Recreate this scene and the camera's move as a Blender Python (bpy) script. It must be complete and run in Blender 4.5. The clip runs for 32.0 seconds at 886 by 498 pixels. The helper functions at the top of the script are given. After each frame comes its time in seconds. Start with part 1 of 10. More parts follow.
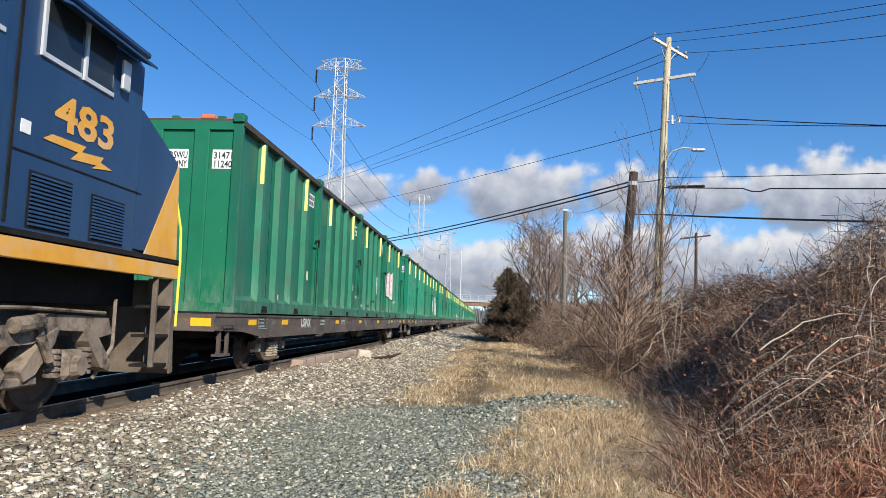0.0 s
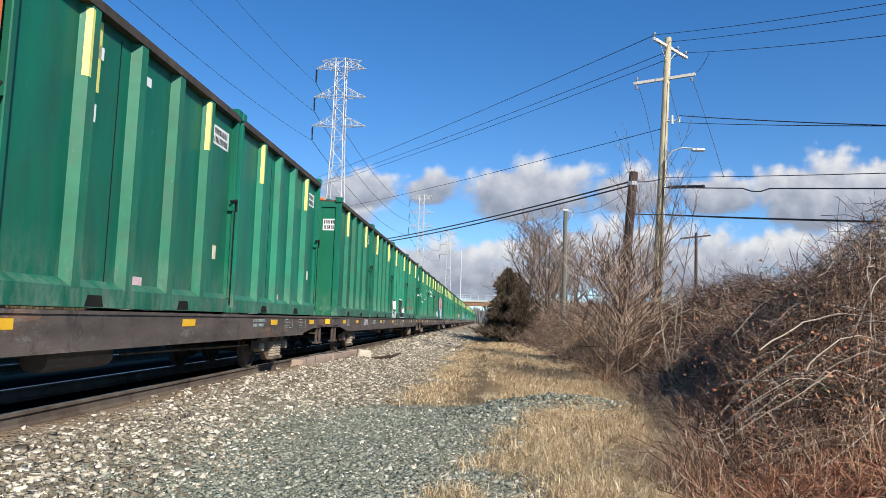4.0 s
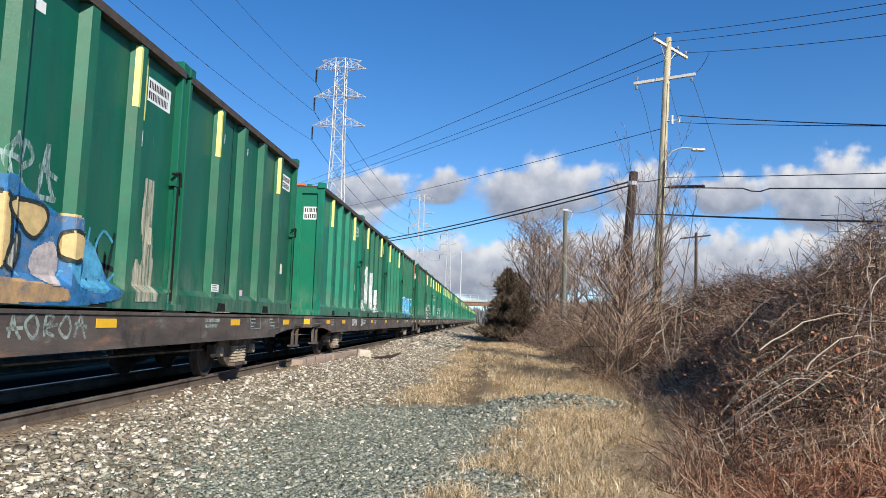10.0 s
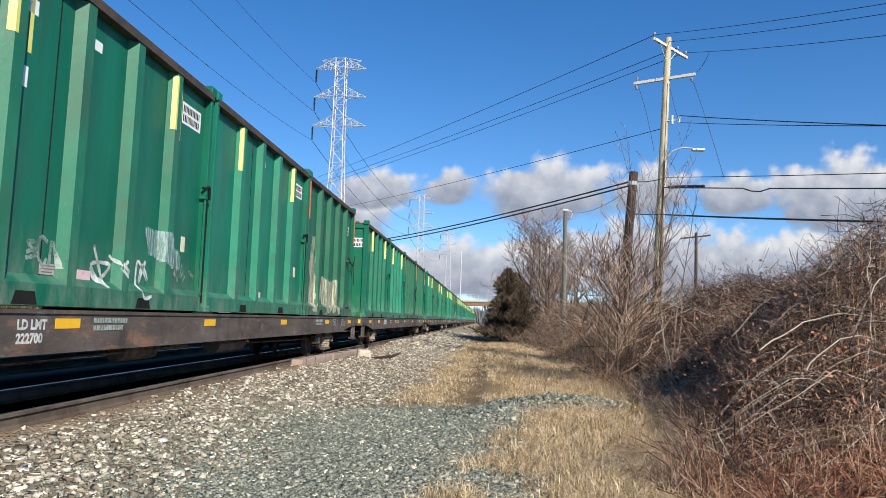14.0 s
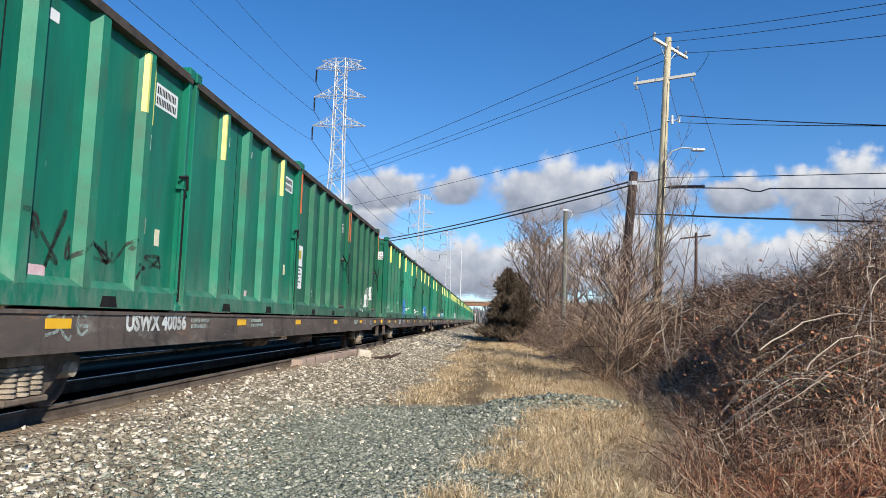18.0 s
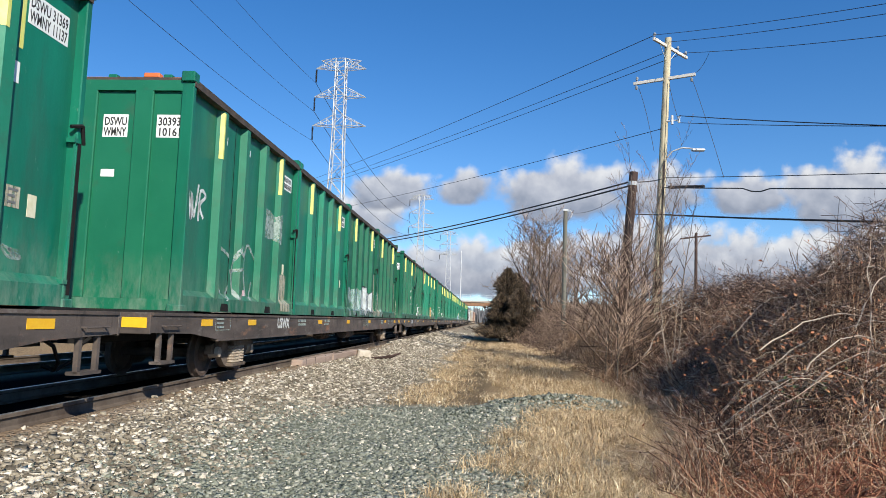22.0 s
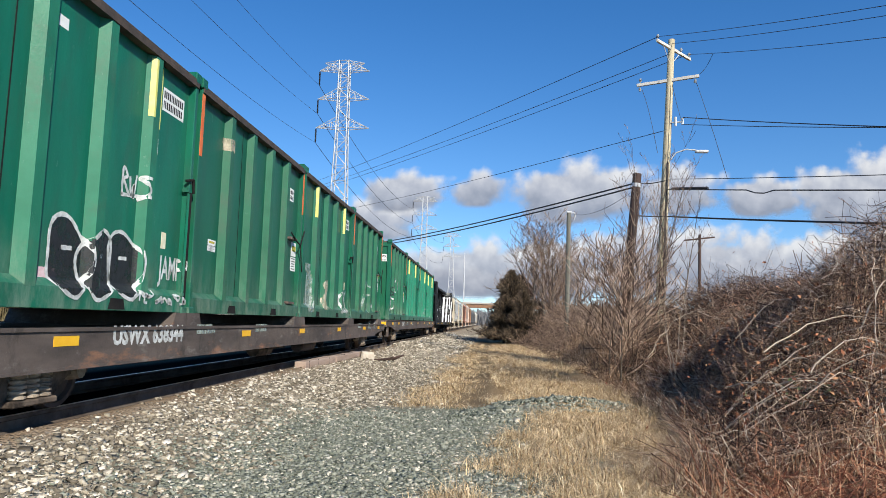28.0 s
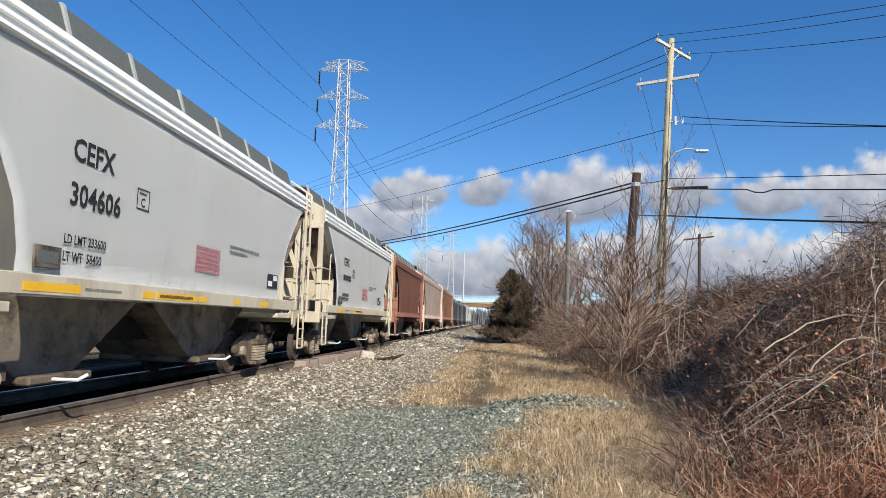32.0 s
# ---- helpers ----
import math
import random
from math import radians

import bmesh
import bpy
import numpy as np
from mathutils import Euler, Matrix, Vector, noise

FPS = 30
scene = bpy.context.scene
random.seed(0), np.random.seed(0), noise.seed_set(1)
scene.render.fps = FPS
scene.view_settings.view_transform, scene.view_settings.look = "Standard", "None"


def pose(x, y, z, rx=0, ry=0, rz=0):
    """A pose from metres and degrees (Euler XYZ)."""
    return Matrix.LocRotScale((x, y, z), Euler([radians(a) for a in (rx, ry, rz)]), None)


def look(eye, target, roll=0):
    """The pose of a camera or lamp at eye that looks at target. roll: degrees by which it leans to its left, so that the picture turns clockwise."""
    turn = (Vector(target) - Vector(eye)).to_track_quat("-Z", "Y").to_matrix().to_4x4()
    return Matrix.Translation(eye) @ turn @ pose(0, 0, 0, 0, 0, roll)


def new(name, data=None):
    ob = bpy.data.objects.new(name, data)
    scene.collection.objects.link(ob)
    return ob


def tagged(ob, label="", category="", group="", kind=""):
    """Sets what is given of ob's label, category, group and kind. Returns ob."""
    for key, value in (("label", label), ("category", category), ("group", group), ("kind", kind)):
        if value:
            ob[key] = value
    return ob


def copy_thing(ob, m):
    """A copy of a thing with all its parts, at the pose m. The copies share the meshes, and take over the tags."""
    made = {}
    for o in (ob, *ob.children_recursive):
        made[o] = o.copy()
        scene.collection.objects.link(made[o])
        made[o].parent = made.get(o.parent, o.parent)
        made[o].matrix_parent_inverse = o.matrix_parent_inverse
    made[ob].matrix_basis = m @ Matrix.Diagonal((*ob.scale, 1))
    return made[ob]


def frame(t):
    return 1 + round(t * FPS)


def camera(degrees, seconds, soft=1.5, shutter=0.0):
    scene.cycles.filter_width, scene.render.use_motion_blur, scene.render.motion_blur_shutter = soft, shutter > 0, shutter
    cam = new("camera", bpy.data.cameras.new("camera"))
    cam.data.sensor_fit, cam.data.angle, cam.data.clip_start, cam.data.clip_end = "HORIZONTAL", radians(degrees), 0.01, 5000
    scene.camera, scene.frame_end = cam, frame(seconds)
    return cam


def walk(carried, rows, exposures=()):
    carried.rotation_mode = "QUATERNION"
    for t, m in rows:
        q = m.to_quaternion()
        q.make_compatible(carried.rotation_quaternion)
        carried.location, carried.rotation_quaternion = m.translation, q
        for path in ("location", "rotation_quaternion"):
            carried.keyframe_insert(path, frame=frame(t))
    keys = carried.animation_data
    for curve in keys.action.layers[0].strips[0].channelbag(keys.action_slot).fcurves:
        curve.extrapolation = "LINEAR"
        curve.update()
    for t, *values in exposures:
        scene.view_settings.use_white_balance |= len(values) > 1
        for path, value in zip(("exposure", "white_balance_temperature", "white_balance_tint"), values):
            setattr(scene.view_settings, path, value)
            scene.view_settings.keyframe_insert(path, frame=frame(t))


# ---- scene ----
# ---------------------------------------------------------------- camera
EYE = (0.0, 0.0, 1.157)


def aim(yaw, pitch, roll):
    way = Vector((-math.sin(yaw) * math.cos(pitch), math.cos(yaw) * math.cos(pitch), math.sin(pitch)))
    return look(EYE, Vector(EYE) + way * 10, roll)


cam = camera(65.07, 32.0, soft=0.65, shutter=0.0)
STILL = (0.0640, 0.1014, 1.64)
walk(cam, [
    (0.0, aim(*STILL)),
    (0.5, aim(0.0640, 0.1026, 1.64)),
    (1.2, aim(0.0640, 0.1014, 1.64)),
    (12.0, aim(0.0640, 0.1012, 1.64)),
    (24.3, aim(0.0640, 0.1016, 1.64)),
    (25.0, aim(0.0664, 0.1034, 1.64)),
    (25.5, aim(0.0686, 0.1044, 1.64)),
    (27.5, aim(0.0688, 0.1040, 1.64)),
    (29.0, aim(0.0687, 0.1038, 1.64)),
    (30.5, aim(0.0684, 0.1030, 1.64)),
    (32.0, aim(0.0683, 0.1030, 1.64)),
], [(0.0, 0.40), (30.6, 0.40), (31.3, 0.37), (32.0, 0.29)])

# ---------------------------------------------------------------- world and sun
SUN_AZ, SUN_EL = radians(31), radians(31)      # behind the camera, to its right
world = bpy.data.worlds.new("sky")
scene.world = world
world.use_nodes = True
wn = world.node_tree.nodes
sky = wn.new("ShaderNodeTexSky")
sky.sky_type = "NISHITA"
sky.sun_disc = False
sky.sun_elevation = SUN_EL
sky.sun_rotation = math.pi - SUN_AZ
sky.altitude = 50
sky.air_density = 1.0
sky.dust_density = 0.0
sky.ozone_density = 1.5
wn["Background"].inputs["Strength"].default_value = 0.125
rich = wn.new("ShaderNodeHueSaturation")
rich.inputs["Saturation"].default_value = 1.39
rich.inputs["Hue"].default_value = 0.508
# a deep clear blue holds down to the horizon: the sky is read a little higher up than it lies
way = wn.new("ShaderNodeTexCoord")
high = wn.new("ShaderNodeMapping")
high.inputs["Location"].default_value = (0, 0, 0.065)
world.node_tree.links.new(way.outputs["Generated"], high.inputs["Vector"])
world.node_tree.links.new(high.outputs[0], sky.inputs["Vector"])
world.node_tree.links.new(sky.outputs[0], rich.inputs["Color"])
world.node_tree.links.new(rich.outputs[0], wn["Background"].inputs["Color"])

sun = new("sun", bpy.data.lights.new("sun", "SUN"))
sun.data.energy = 5.0
sun.data.angle = radians(0.53)
sun.data.color = (1.0, 0.93, 0.80)
to_sun = Vector((math.sin(SUN_AZ) * math.cos(SUN_EL), -math.cos(SUN_AZ) * math.cos(SUN_EL), math.sin(SUN_EL)))
sun.matrix_world = look(to_sun * 60, (0, 0, 0))


# ---------------------------------------------------------------- materials
def material(name):
    m = bpy.data.materials.new(name)
    m.use_nodes = True
    return m, m.node_tree.nodes, m.node_tree.links, m.node_tree.nodes["Principled BSDF"]


def place_node(nodes, links, shift=True):
    """Object space, moved by the object's own random number so that repeats differ."""
    tc = nodes.new("ShaderNodeTexCoord")
    if not shift:
        return tc.outputs["Object"]
    info = nodes.new("ShaderNodeObjectInfo")
    mul = nodes.new("ShaderNodeMath")
    mul.operation = "MULTIPLY"
    mul.inputs[1].default_value = 91.0
    add = nodes.new("ShaderNodeVectorMath")
    links.new(info.outputs["Random"], mul.inputs[0])
    links.new(tc.outputs["Object"], add.inputs[0])
    links.new(mul.outputs[0], add.inputs[1])
    return add.outputs[0]


def noise_node(nodes, links, at, scale, detail=4.0, rough=0.6, stretch=None):
    if stretch:
        mp = nodes.new("ShaderNodeMapping")
        mp.inputs["Scale"].default_value = stretch
        links.new(at, mp.inputs["Vector"])
        at = mp.outputs[0]
    n = nodes.new("ShaderNodeTexNoise")
    n.inputs["Scale"].default_value = scale
    n.inputs["Detail"].default_value = detail
    n.inputs["Roughness"].default_value = rough
    links.new(at, n.inputs["Vector"])
    return n.outputs["Fac"]


def ramp_node(nodes, links, fac, stops):
    r = nodes.new("ShaderNodeValToRGB")
    while len(r.color_ramp.elements) < len(stops):
        r.color_ramp.elements.new(0.5)
    for e, (p, c) in zip(r.color_ramp.elements, stops):
        e.position = p
        e.color = (*c, 1) if len(c) == 3 else c
    links.new(fac, r.inputs["Fac"])
    return r.outputs["Color"]


def mix_node(nodes, links, fac, a, b, blend="MIX"):
    m = nodes.new("ShaderNodeMix")
    m.data_type = "RGBA"
    m.blend_type = blend
    for sock, v in ((m.inputs[0], fac), (m.inputs[6], a), (m.inputs[7], b)):
        if isinstance(v, (int, float)):
            sock.default_value = v
        elif isinstance(v, tuple):
            sock.default_value = (*v, 1)
        else:
            links.new(v, sock)
    return m.outputs[2]


def surface(name, c1, c2, scale=3.0, rough=0.7, metal=0.0, bump=0.15, fine=40.0, dirt=None, dirt_at=(0.5, 0.7),
            dirt_scale=1.2, stretch=None, shift=True, random_tint=0.0, own_tint=False, spec=0.5, dust=None, chips=None):
    """A worn surface: two colours in soft patches, dirt in a second pattern, fine relief."""
    m, n, l, b = material(name)
    at = place_node(n, l, shift)
    base = ramp_node(n, l, noise_node(n, l, at, scale, 5.0, 0.65, stretch), [(0.32, c1), (0.68, c2)])
    if own_tint:
        info = n.new("ShaderNodeObjectInfo")
        base = mix_node(n, l, 1.0, base, info.outputs["Color"], "MULTIPLY")
    if random_tint:
        info = n.new("ShaderNodeObjectInfo")
        geo = n.new("ShaderNodeNewGeometry")
        s = n.new("ShaderNodeMath")
        s.operation = "ADD"
        l.new(info.outputs["Random"], s.inputs[0])
        l.new(geo.outputs["Random Per Island"], s.inputs[1])
        f = n.new("ShaderNodeMath")
        f.operation = "FRACT"
        l.new(s.outputs[0], f.inputs[0])
        tint = ramp_node(n, l, f.outputs[0], [(0.0, (1 - random_tint,) * 3), (1.0, (1 + random_tint,) * 3)])
        base = mix_node(n, l, 1.0, base, tint, "MULTIPLY")
    if dirt:
        d = ramp_node(n, l, noise_node(n, l, at, dirt_scale, 6.0, 0.7, stretch), [(dirt_at[0], (0, 0, 0)), (dirt_at[1], (1, 1, 1))])
        base = mix_node(n, l, d, base, dirt)
    if chips:
        # small scrapes and chips in the paint
        k = ramp_node(n, l, noise_node(n, l, at, 9.0, 8.0, 0.8, (1.0, 1.0, 0.35)), [(0.63, (0, 0, 0)), (0.70, (0.6, 0.6, 0.6))])
        base = mix_node(n, l, k, base, chips)
    if dust:
        # road dust splashed up from below, in ragged tongues
        sep = n.new("ShaderNodeSeparateXYZ")
        l.new(place_node(n, l, False), sep.inputs[0])
        h = n.new("ShaderNodeMapRange")
        h.inputs["From Min"].default_value = 2.1
        h.inputs["From Max"].default_value = 1.15
        h.inputs["To Max"].default_value = 0.55
        l.new(sep.outputs["Z"], h.inputs["Value"])
        add = n.new("ShaderNodeMath")
        add.operation = "MULTIPLY"
        l.new(h.outputs[0], add.inputs[0])
        l.new(ramp_node(n, l, noise_node(n, l, at, 3.2, 6.0, 0.75, (1.4, 1.4, 0.5)), [(0.42, (0, 0, 0)), (0.68, (1, 1, 1))]), add.inputs[1])
        base = mix_node(n, l, add.outputs[0], base, dust)
    l.new(base, b.inputs["Base Color"])
    grain = noise_node(n, l, at, fine, 3.0, 0.6)
    rr = n.new("ShaderNodeMapRange")
    rr.inputs["To Min"].default_value = max(0.05, rough - 0.12)
    rr.inputs["To Max"].default_value = min(1.0, rough + 0.12)
    l.new(grain, rr.inputs["Value"])
    l.new(rr.outputs[0], b.inputs["Roughness"])
    b.inputs["Metallic"].default_value = metal
    b.inputs["Specular IOR Level"].default_value = spec
    if bump:
        bp = n.new("ShaderNodeBump")
        bp.inputs["Strength"].default_value = bump
        bp.inputs["Distance"].default_value = 0.02
        l.new(grain, bp.inputs["Height"])
        l.new(bp.outputs[0], b.inputs["Normal"])
    return m


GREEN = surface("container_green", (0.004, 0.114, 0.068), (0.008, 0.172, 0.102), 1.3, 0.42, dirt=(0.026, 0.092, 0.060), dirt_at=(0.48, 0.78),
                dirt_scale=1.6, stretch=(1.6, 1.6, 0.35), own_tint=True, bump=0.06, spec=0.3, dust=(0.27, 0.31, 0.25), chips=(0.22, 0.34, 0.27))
# ribs: the body green raised, sunlight on their cheeks put into the colour
GREEN_RIB_LIT = surface("rib_green", (0.012, 0.150, 0.084), (0.022, 0.200, 0.116), 1.6, 0.5, dirt=(0.055, 0.105, 0.07), dirt_at=(0.48, 0.78), own_tint=True, bump=0.06, spec=0.3, dust=(0.27, 0.31, 0.25), chips=(0.22, 0.34, 0.27))
GREEN_END = surface("end_green", (0.007, 0.140, 0.074), (0.012, 0.168, 0.090), 1.0, 0.42, dirt=(0.05, 0.10, 0.06), dirt_at=(0.58, 0.82), dirt_scale=1.2, own_tint=True, bump=0.05, spec=0.35, dust=(0.27, 0.31, 0.25), chips=(0.22, 0.34, 0.27))
LIDMAT = surface("lid_rail", (0.030, 0.026, 0.022), (0.085, 0.060, 0.045), 4.0, 0.8, bump=0.3)
ORANGE = surface("orange_paint", (0.60, 0.12, 0.03), (0.68, 0.18, 0.05), 4.0, 0.6)
YELLOW = surface("yellow_strip", (0.62, 0.60, 0.12), (0.70, 0.68, 0.22), 5.0, 0.5, dirt=(0.35, 0.38, 0.16), dirt_at=(0.6, 0.8))
REFLECT = surface("yellow_reflector", (0.80, 0.42, 0.02), (0.85, 0.50, 0.03), 6.0, 0.4)
WHITE = surface("white_decal", (0.72, 0.74, 0.72), (0.80, 0.80, 0.78), 6.0, 0.6, dirt=(0.45, 0.48, 0.45), dirt_at=(0.6, 0.85))
BLACKINK = surface("black_ink", (0.01, 0.01, 0.01), (0.02, 0.02, 0.02), 6.0, 0.7, bump=0)
CREAMLABEL = surface("cream_label", (0.62, 0.58, 0.36), (0.74, 0.71, 0.55), 9.0, 0.6, bump=0)
PINKLABEL = surface("pink_label", (0.62, 0.36, 0.40), (0.74, 0.58, 0.58), 14.0, 0.6, bump=0)
DARK = surface("dark_steel", (0.010, 0.010, 0.011), (0.022, 0.020, 0.018), 4.0, 0.8, spec=0.15)
CARBROWN = surface("car_frame_brown", (0.046, 0.037, 0.033), (0.120, 0.094, 0.080), 1.4, 0.85, dirt=(0.25, 0.125, 0.072), dirt_at=(0.57, 0.70), dirt_scale=1.5, stretch=(1, 0.45, 1.6), bump=0.2, chips=(0.24, 0.22, 0.20))


def smudge(m, tone, lo, hi, scale, stretch):
    """A second coat: pale rubbed patches and scraped-off paint."""
    n, l = m.node_tree.nodes, m.node_tree.links
    b = n["Principled BSDF"]
    under = b.inputs["Base Color"].links[0].from_socket
    f = ramp_node(n, l, noise_node(n, l, place_node(n, l), scale, 7.0, 0.75, stretch), [(lo, (0, 0, 0)), (hi, (0.75, 0.75, 0.75))])
    l.new(mix_node(n, l, f, under, tone), b.inputs["Base Color"])


smudge(CARBROWN, (0.25, 0.235, 0.215), 0.56, 0.74, 2.6, (1, 0.6, 1.5))
smudge(CARBROWN, (0.018, 0.015, 0.014), 0.54, 0.68, 1.9, (1, 1.3, 0.5))
TRUCKMAT = surface("truck_cast_steel", (0.085, 0.066, 0.053), (0.20, 0.158, 0.124), 2.5, 0.9, dirt=(0.030, 0.024, 0.020), dirt_at=(0.46, 0.66), dirt_scale=2.4, bump=0.3, spec=0.15)
DUSTSTEEL = surface("dusty_spring_steel", (0.26, 0.21, 0.16), (0.44, 0.37, 0.29), 4.0, 0.9, dirt=(0.10, 0.078, 0.06), dirt_at=(0.5, 0.72), dirt_scale=3.0, bump=0.25, spec=0.15)
WHEELMAT = surface("wheel_steel", (0.045, 0.033, 0.028), (0.10, 0.07, 0.055), 3.0, 0.75, dirt=(0.02, 0.018, 0.017))
RAILSIDE = surface("rail_rust", (0.115, 0.092, 0.074), (0.185, 0.150, 0.122), 2.0, 0.95, dirt=(0.070, 0.052, 0.042), bump=0.3, spec=0.05)
RAILTOP = surface("rail_top", (0.32, 0.31, 0.30), (0.42, 0.40, 0.38), 4.0, 0.32, metal=0.8, bump=0.05)
TIE = surface("creosote_tie", (0.030, 0.023, 0.018), (0.070, 0.052, 0.040), 2.0, 0.95, stretch=(0.4, 3, 3), bump=0.5, spec=0.05)
POLEWOOD = surface("weathered_pole", (0.46, 0.39, 0.25), (0.60, 0.53, 0.37), 2.0, 0.9, dirt=(0.34, 0.28, 0.19), stretch=(6, 6, 0.4), bump=0.4)
OLDWOOD = surface("creosoted_pole", (0.045, 0.028, 0.024), (0.085, 0.052, 0.042), 2.0, 0.95, stretch=(6, 6, 0.4), bump=0.4)
GALV = surface("galvanised_steel", (0.48, 0.49, 0.50), (0.60, 0.61, 0.62), 3.0, 0.55, metal=0.25, bump=0.05)
WIRE = surface("wire", (0.02, 0.02, 0.022), (0.03, 0.03, 0.033), 3.0, 0.6, bump=0)
CONCRETE = surface("concrete", (0.36, 0.33, 0.29), (0.48, 0.44, 0.39), 2.0, 0.9, dirt=(0.28, 0.22, 0.18), bump=0.3)


# ---------------------------------------------------------------- mesh helpers
def mesh_np(name, verts, faces, mats, smooth=False, slots=None):
    """A mesh from arrays; faces is (n, k) with k alike for all."""
    me = bpy.data.meshes.new(name)
    verts = np.asarray(verts, np.float32)
    faces = np.asarray(faces, np.int32)
    k = faces.shape[1]
    me.vertices.add(len(verts))
    me.vertices.foreach_set("co", verts.ravel())
    me.loops.add(faces.size)
    me.loops.foreach_set("vertex_index", faces.ravel())
    me.polygons.add(len(faces))
    me.polygons.foreach_set("loop_start", np.arange(0, faces.size, k, dtype=np.int32))
    me.polygons.foreach_set("loop_total", np.full(len(faces), k, np.int32))
    if smooth:
        me.polygons.foreach_set("use_smooth", np.ones(len(faces), bool))
    if slots is not None:
        me.polygons.foreach_set("material_index", np.asarray(slots, np.int32))
    me.update(calc_edges=True)
    for m in (mats if isinstance(mats, (list, tuple)) else [mats]):
        me.materials.append(m)
    return me


def box(bm, x0, x1, y0, y1, z0, z1, bevel=0.0, m=None):
    v = [bm.verts.new(p) for p in ((x0, y0, z0), (x1, y0, z0), (x1, y1, z0), (x0, y1, z0), (x0, y0, z1), (x1, y0, z1), (x1, y1, z1), (x0, y1, z1))]
    fs = [bm.faces.new([v[i] for i in q]) for q in ((0, 3, 2, 1), (4, 5, 6, 7), (0, 1, 5, 4), (1, 2, 6, 5), (2, 3, 7, 6), (3, 0, 4, 7))]
    if m is not None:
        bmesh.ops.transform(bm, matrix=m, verts=v)
    if bevel:
        bmesh.ops.bevel(bm, geom=list({e for f in fs for e in f.edges}), offset=bevel, segments=1, affect="EDGES")
    return v


def prism(bm, outline, axis, a, b):
    """An outline (list of 2D points) pushed along an axis from a to b. axis x: (y, z); y: (x, z); z: (x, y)."""
    def at(p, t):
        return {"x": (t, p[0], p[1]), "y": (p[0], t, p[1]), "z": (p[0], p[1], t)}[axis]
    lo = [bm.verts.new(at(p, a)) for p in outline]
    hi = [bm.verts.new(at(p, b)) for p in outline]
    n = len(outline)
    bm.faces.new(lo)
    bm.faces.new(hi)
    for i in range(n):
        bm.faces.new((lo[i], lo[(i + 1) % n], hi[(i + 1) % n], hi[i]))
    return lo + hi


def rod(bm, a, b, r0, r1=None, sides=8):
    a, b = Vector(a), Vector(b)
    r1 = r0 if r1 is None else r1
    q = (b - a).to_track_quat("Z", "Y").to_matrix()
    rings = []
    for p, r in ((a, r0), (b, r1)):
        rings.append([bm.verts.new(p + q @ Vector((r * math.cos(t), r * math.sin(t), 0))) for t in [2 * math.pi * i / sides for i in range(sides)]])
    for i in range(sides):
        bm.faces.new((rings[0][i], rings[0][(i + 1) % sides], rings[1][(i + 1) % sides], rings[1][i]))
    bm.faces.new(rings[0][::-1])
    bm.faces.new(rings[1])


def pipe(bm, pts, r, sides=6):
    for a, b in zip(pts, pts[1:]):
        rod(bm, a, b, r, r, sides)


def finish(bm, mat, name):
    bmesh.ops.recalc_face_normals(bm, faces=bm.faces)
    me = bpy.data.meshes.new(name)
    bm.to_mesh(me)
    bm.free()
    for m in (mat if isinstance(mat, (list, tuple)) else [mat]):
        me.materials.append(m)
    return me


def part(name, bm, mat, parent, label="", m=None):
    """Links a bmesh (or a mesh) as one part under a thing."""
    me = bm if isinstance(bm, bpy.types.Mesh) else finish(bm, mat, name)
    ob = new(name, me)
    ob.parent = parent
    if m is not None:
        ob.matrix_basis = m
    if label:
        tagged(ob, label)
    return ob


def thing(name, bm, mat, label, category, group="", kind="", at=None):
    me = None if bm is None else (bm if isinstance(bm, bpy.types.Mesh) else finish(bm, mat, name))
    ob = new(name, me)
    if me is None:
        ob.empty_display_size = 0.3
    if at is not None:
        ob.matrix_basis = at
    return tagged(ob, label, category, group, kind)


def made(build, *args, **kw):
    bm = bmesh.new()
    build(bm, *args, **kw)
    return bm


def boxes(*specs, bevel=0.0):
    bm = bmesh.new()
    for s in specs:
        box(bm, *s, bevel=bevel)
    return bm


def rods(*specs, sides=6):
    bm = bmesh.new()
    for s in specs:
        rod(bm, *s, sides=sides)
    return bm


TEXTS = {}


def lettering(words, height, mat, bold=0.022):
    """A flat mesh of words in the built-in font, its lower left corner at 0, in the xy plane."""
    key = (words, round(height, 4), mat.name)
    if key not in TEXTS:
        cu = bpy.data.curves.new("words", "FONT")
        cu.body = words
        cu.size = height / 0.72
        cu.resolution_u = 2
        cu.offset = bold * height / 0.72
        ob = bpy.data.objects.new("words", cu)
        me = bpy.data.meshes.new_from_object(ob)
        bpy.data.objects.remove(ob)
        bpy.data.curves.remove(cu)
        me.materials.clear()
        me.materials.append(mat)
        TEXTS[key] = me
    return TEXTS[key]


# a flat drawing on a face: on_side turns xy into the side that faces +x, on_end into the end that faces -y
def on_side(x, y, z):
    return Matrix(((0, 0, 1, x), (1, 0, 0, y), (0, 1, 0, z), (0, 0, 0, 1)))


def on_end(x, y, z):
    return Matrix(((1, 0, 0, x), (0, 0, -1, y), (0, 1, 0, z), (0, 0, 0, 1)))


# ---------------------------------------------------------------- ground
TRACK_X = -5.95
FAR_TRACK_X = -10.35


def smooth(a, b, v):
    t = np.clip((v - a) / (b - a), 0, 1)
    return t * t * (3 - 2 * t)


def bumps(x, y):
    return (0.5 * np.sin(0.9 * x + 1.3) * np.sin(0.7 * y + 0.4) + 0.3 * np.sin(2.3 * x + 0.2 * y) * np.sin(1.9 * y - 0.6 * x)
            + 0.2 * np.sin(5.1 * x - 1.7 * y) * np.sin(4.3 * y + 2.2 * x))


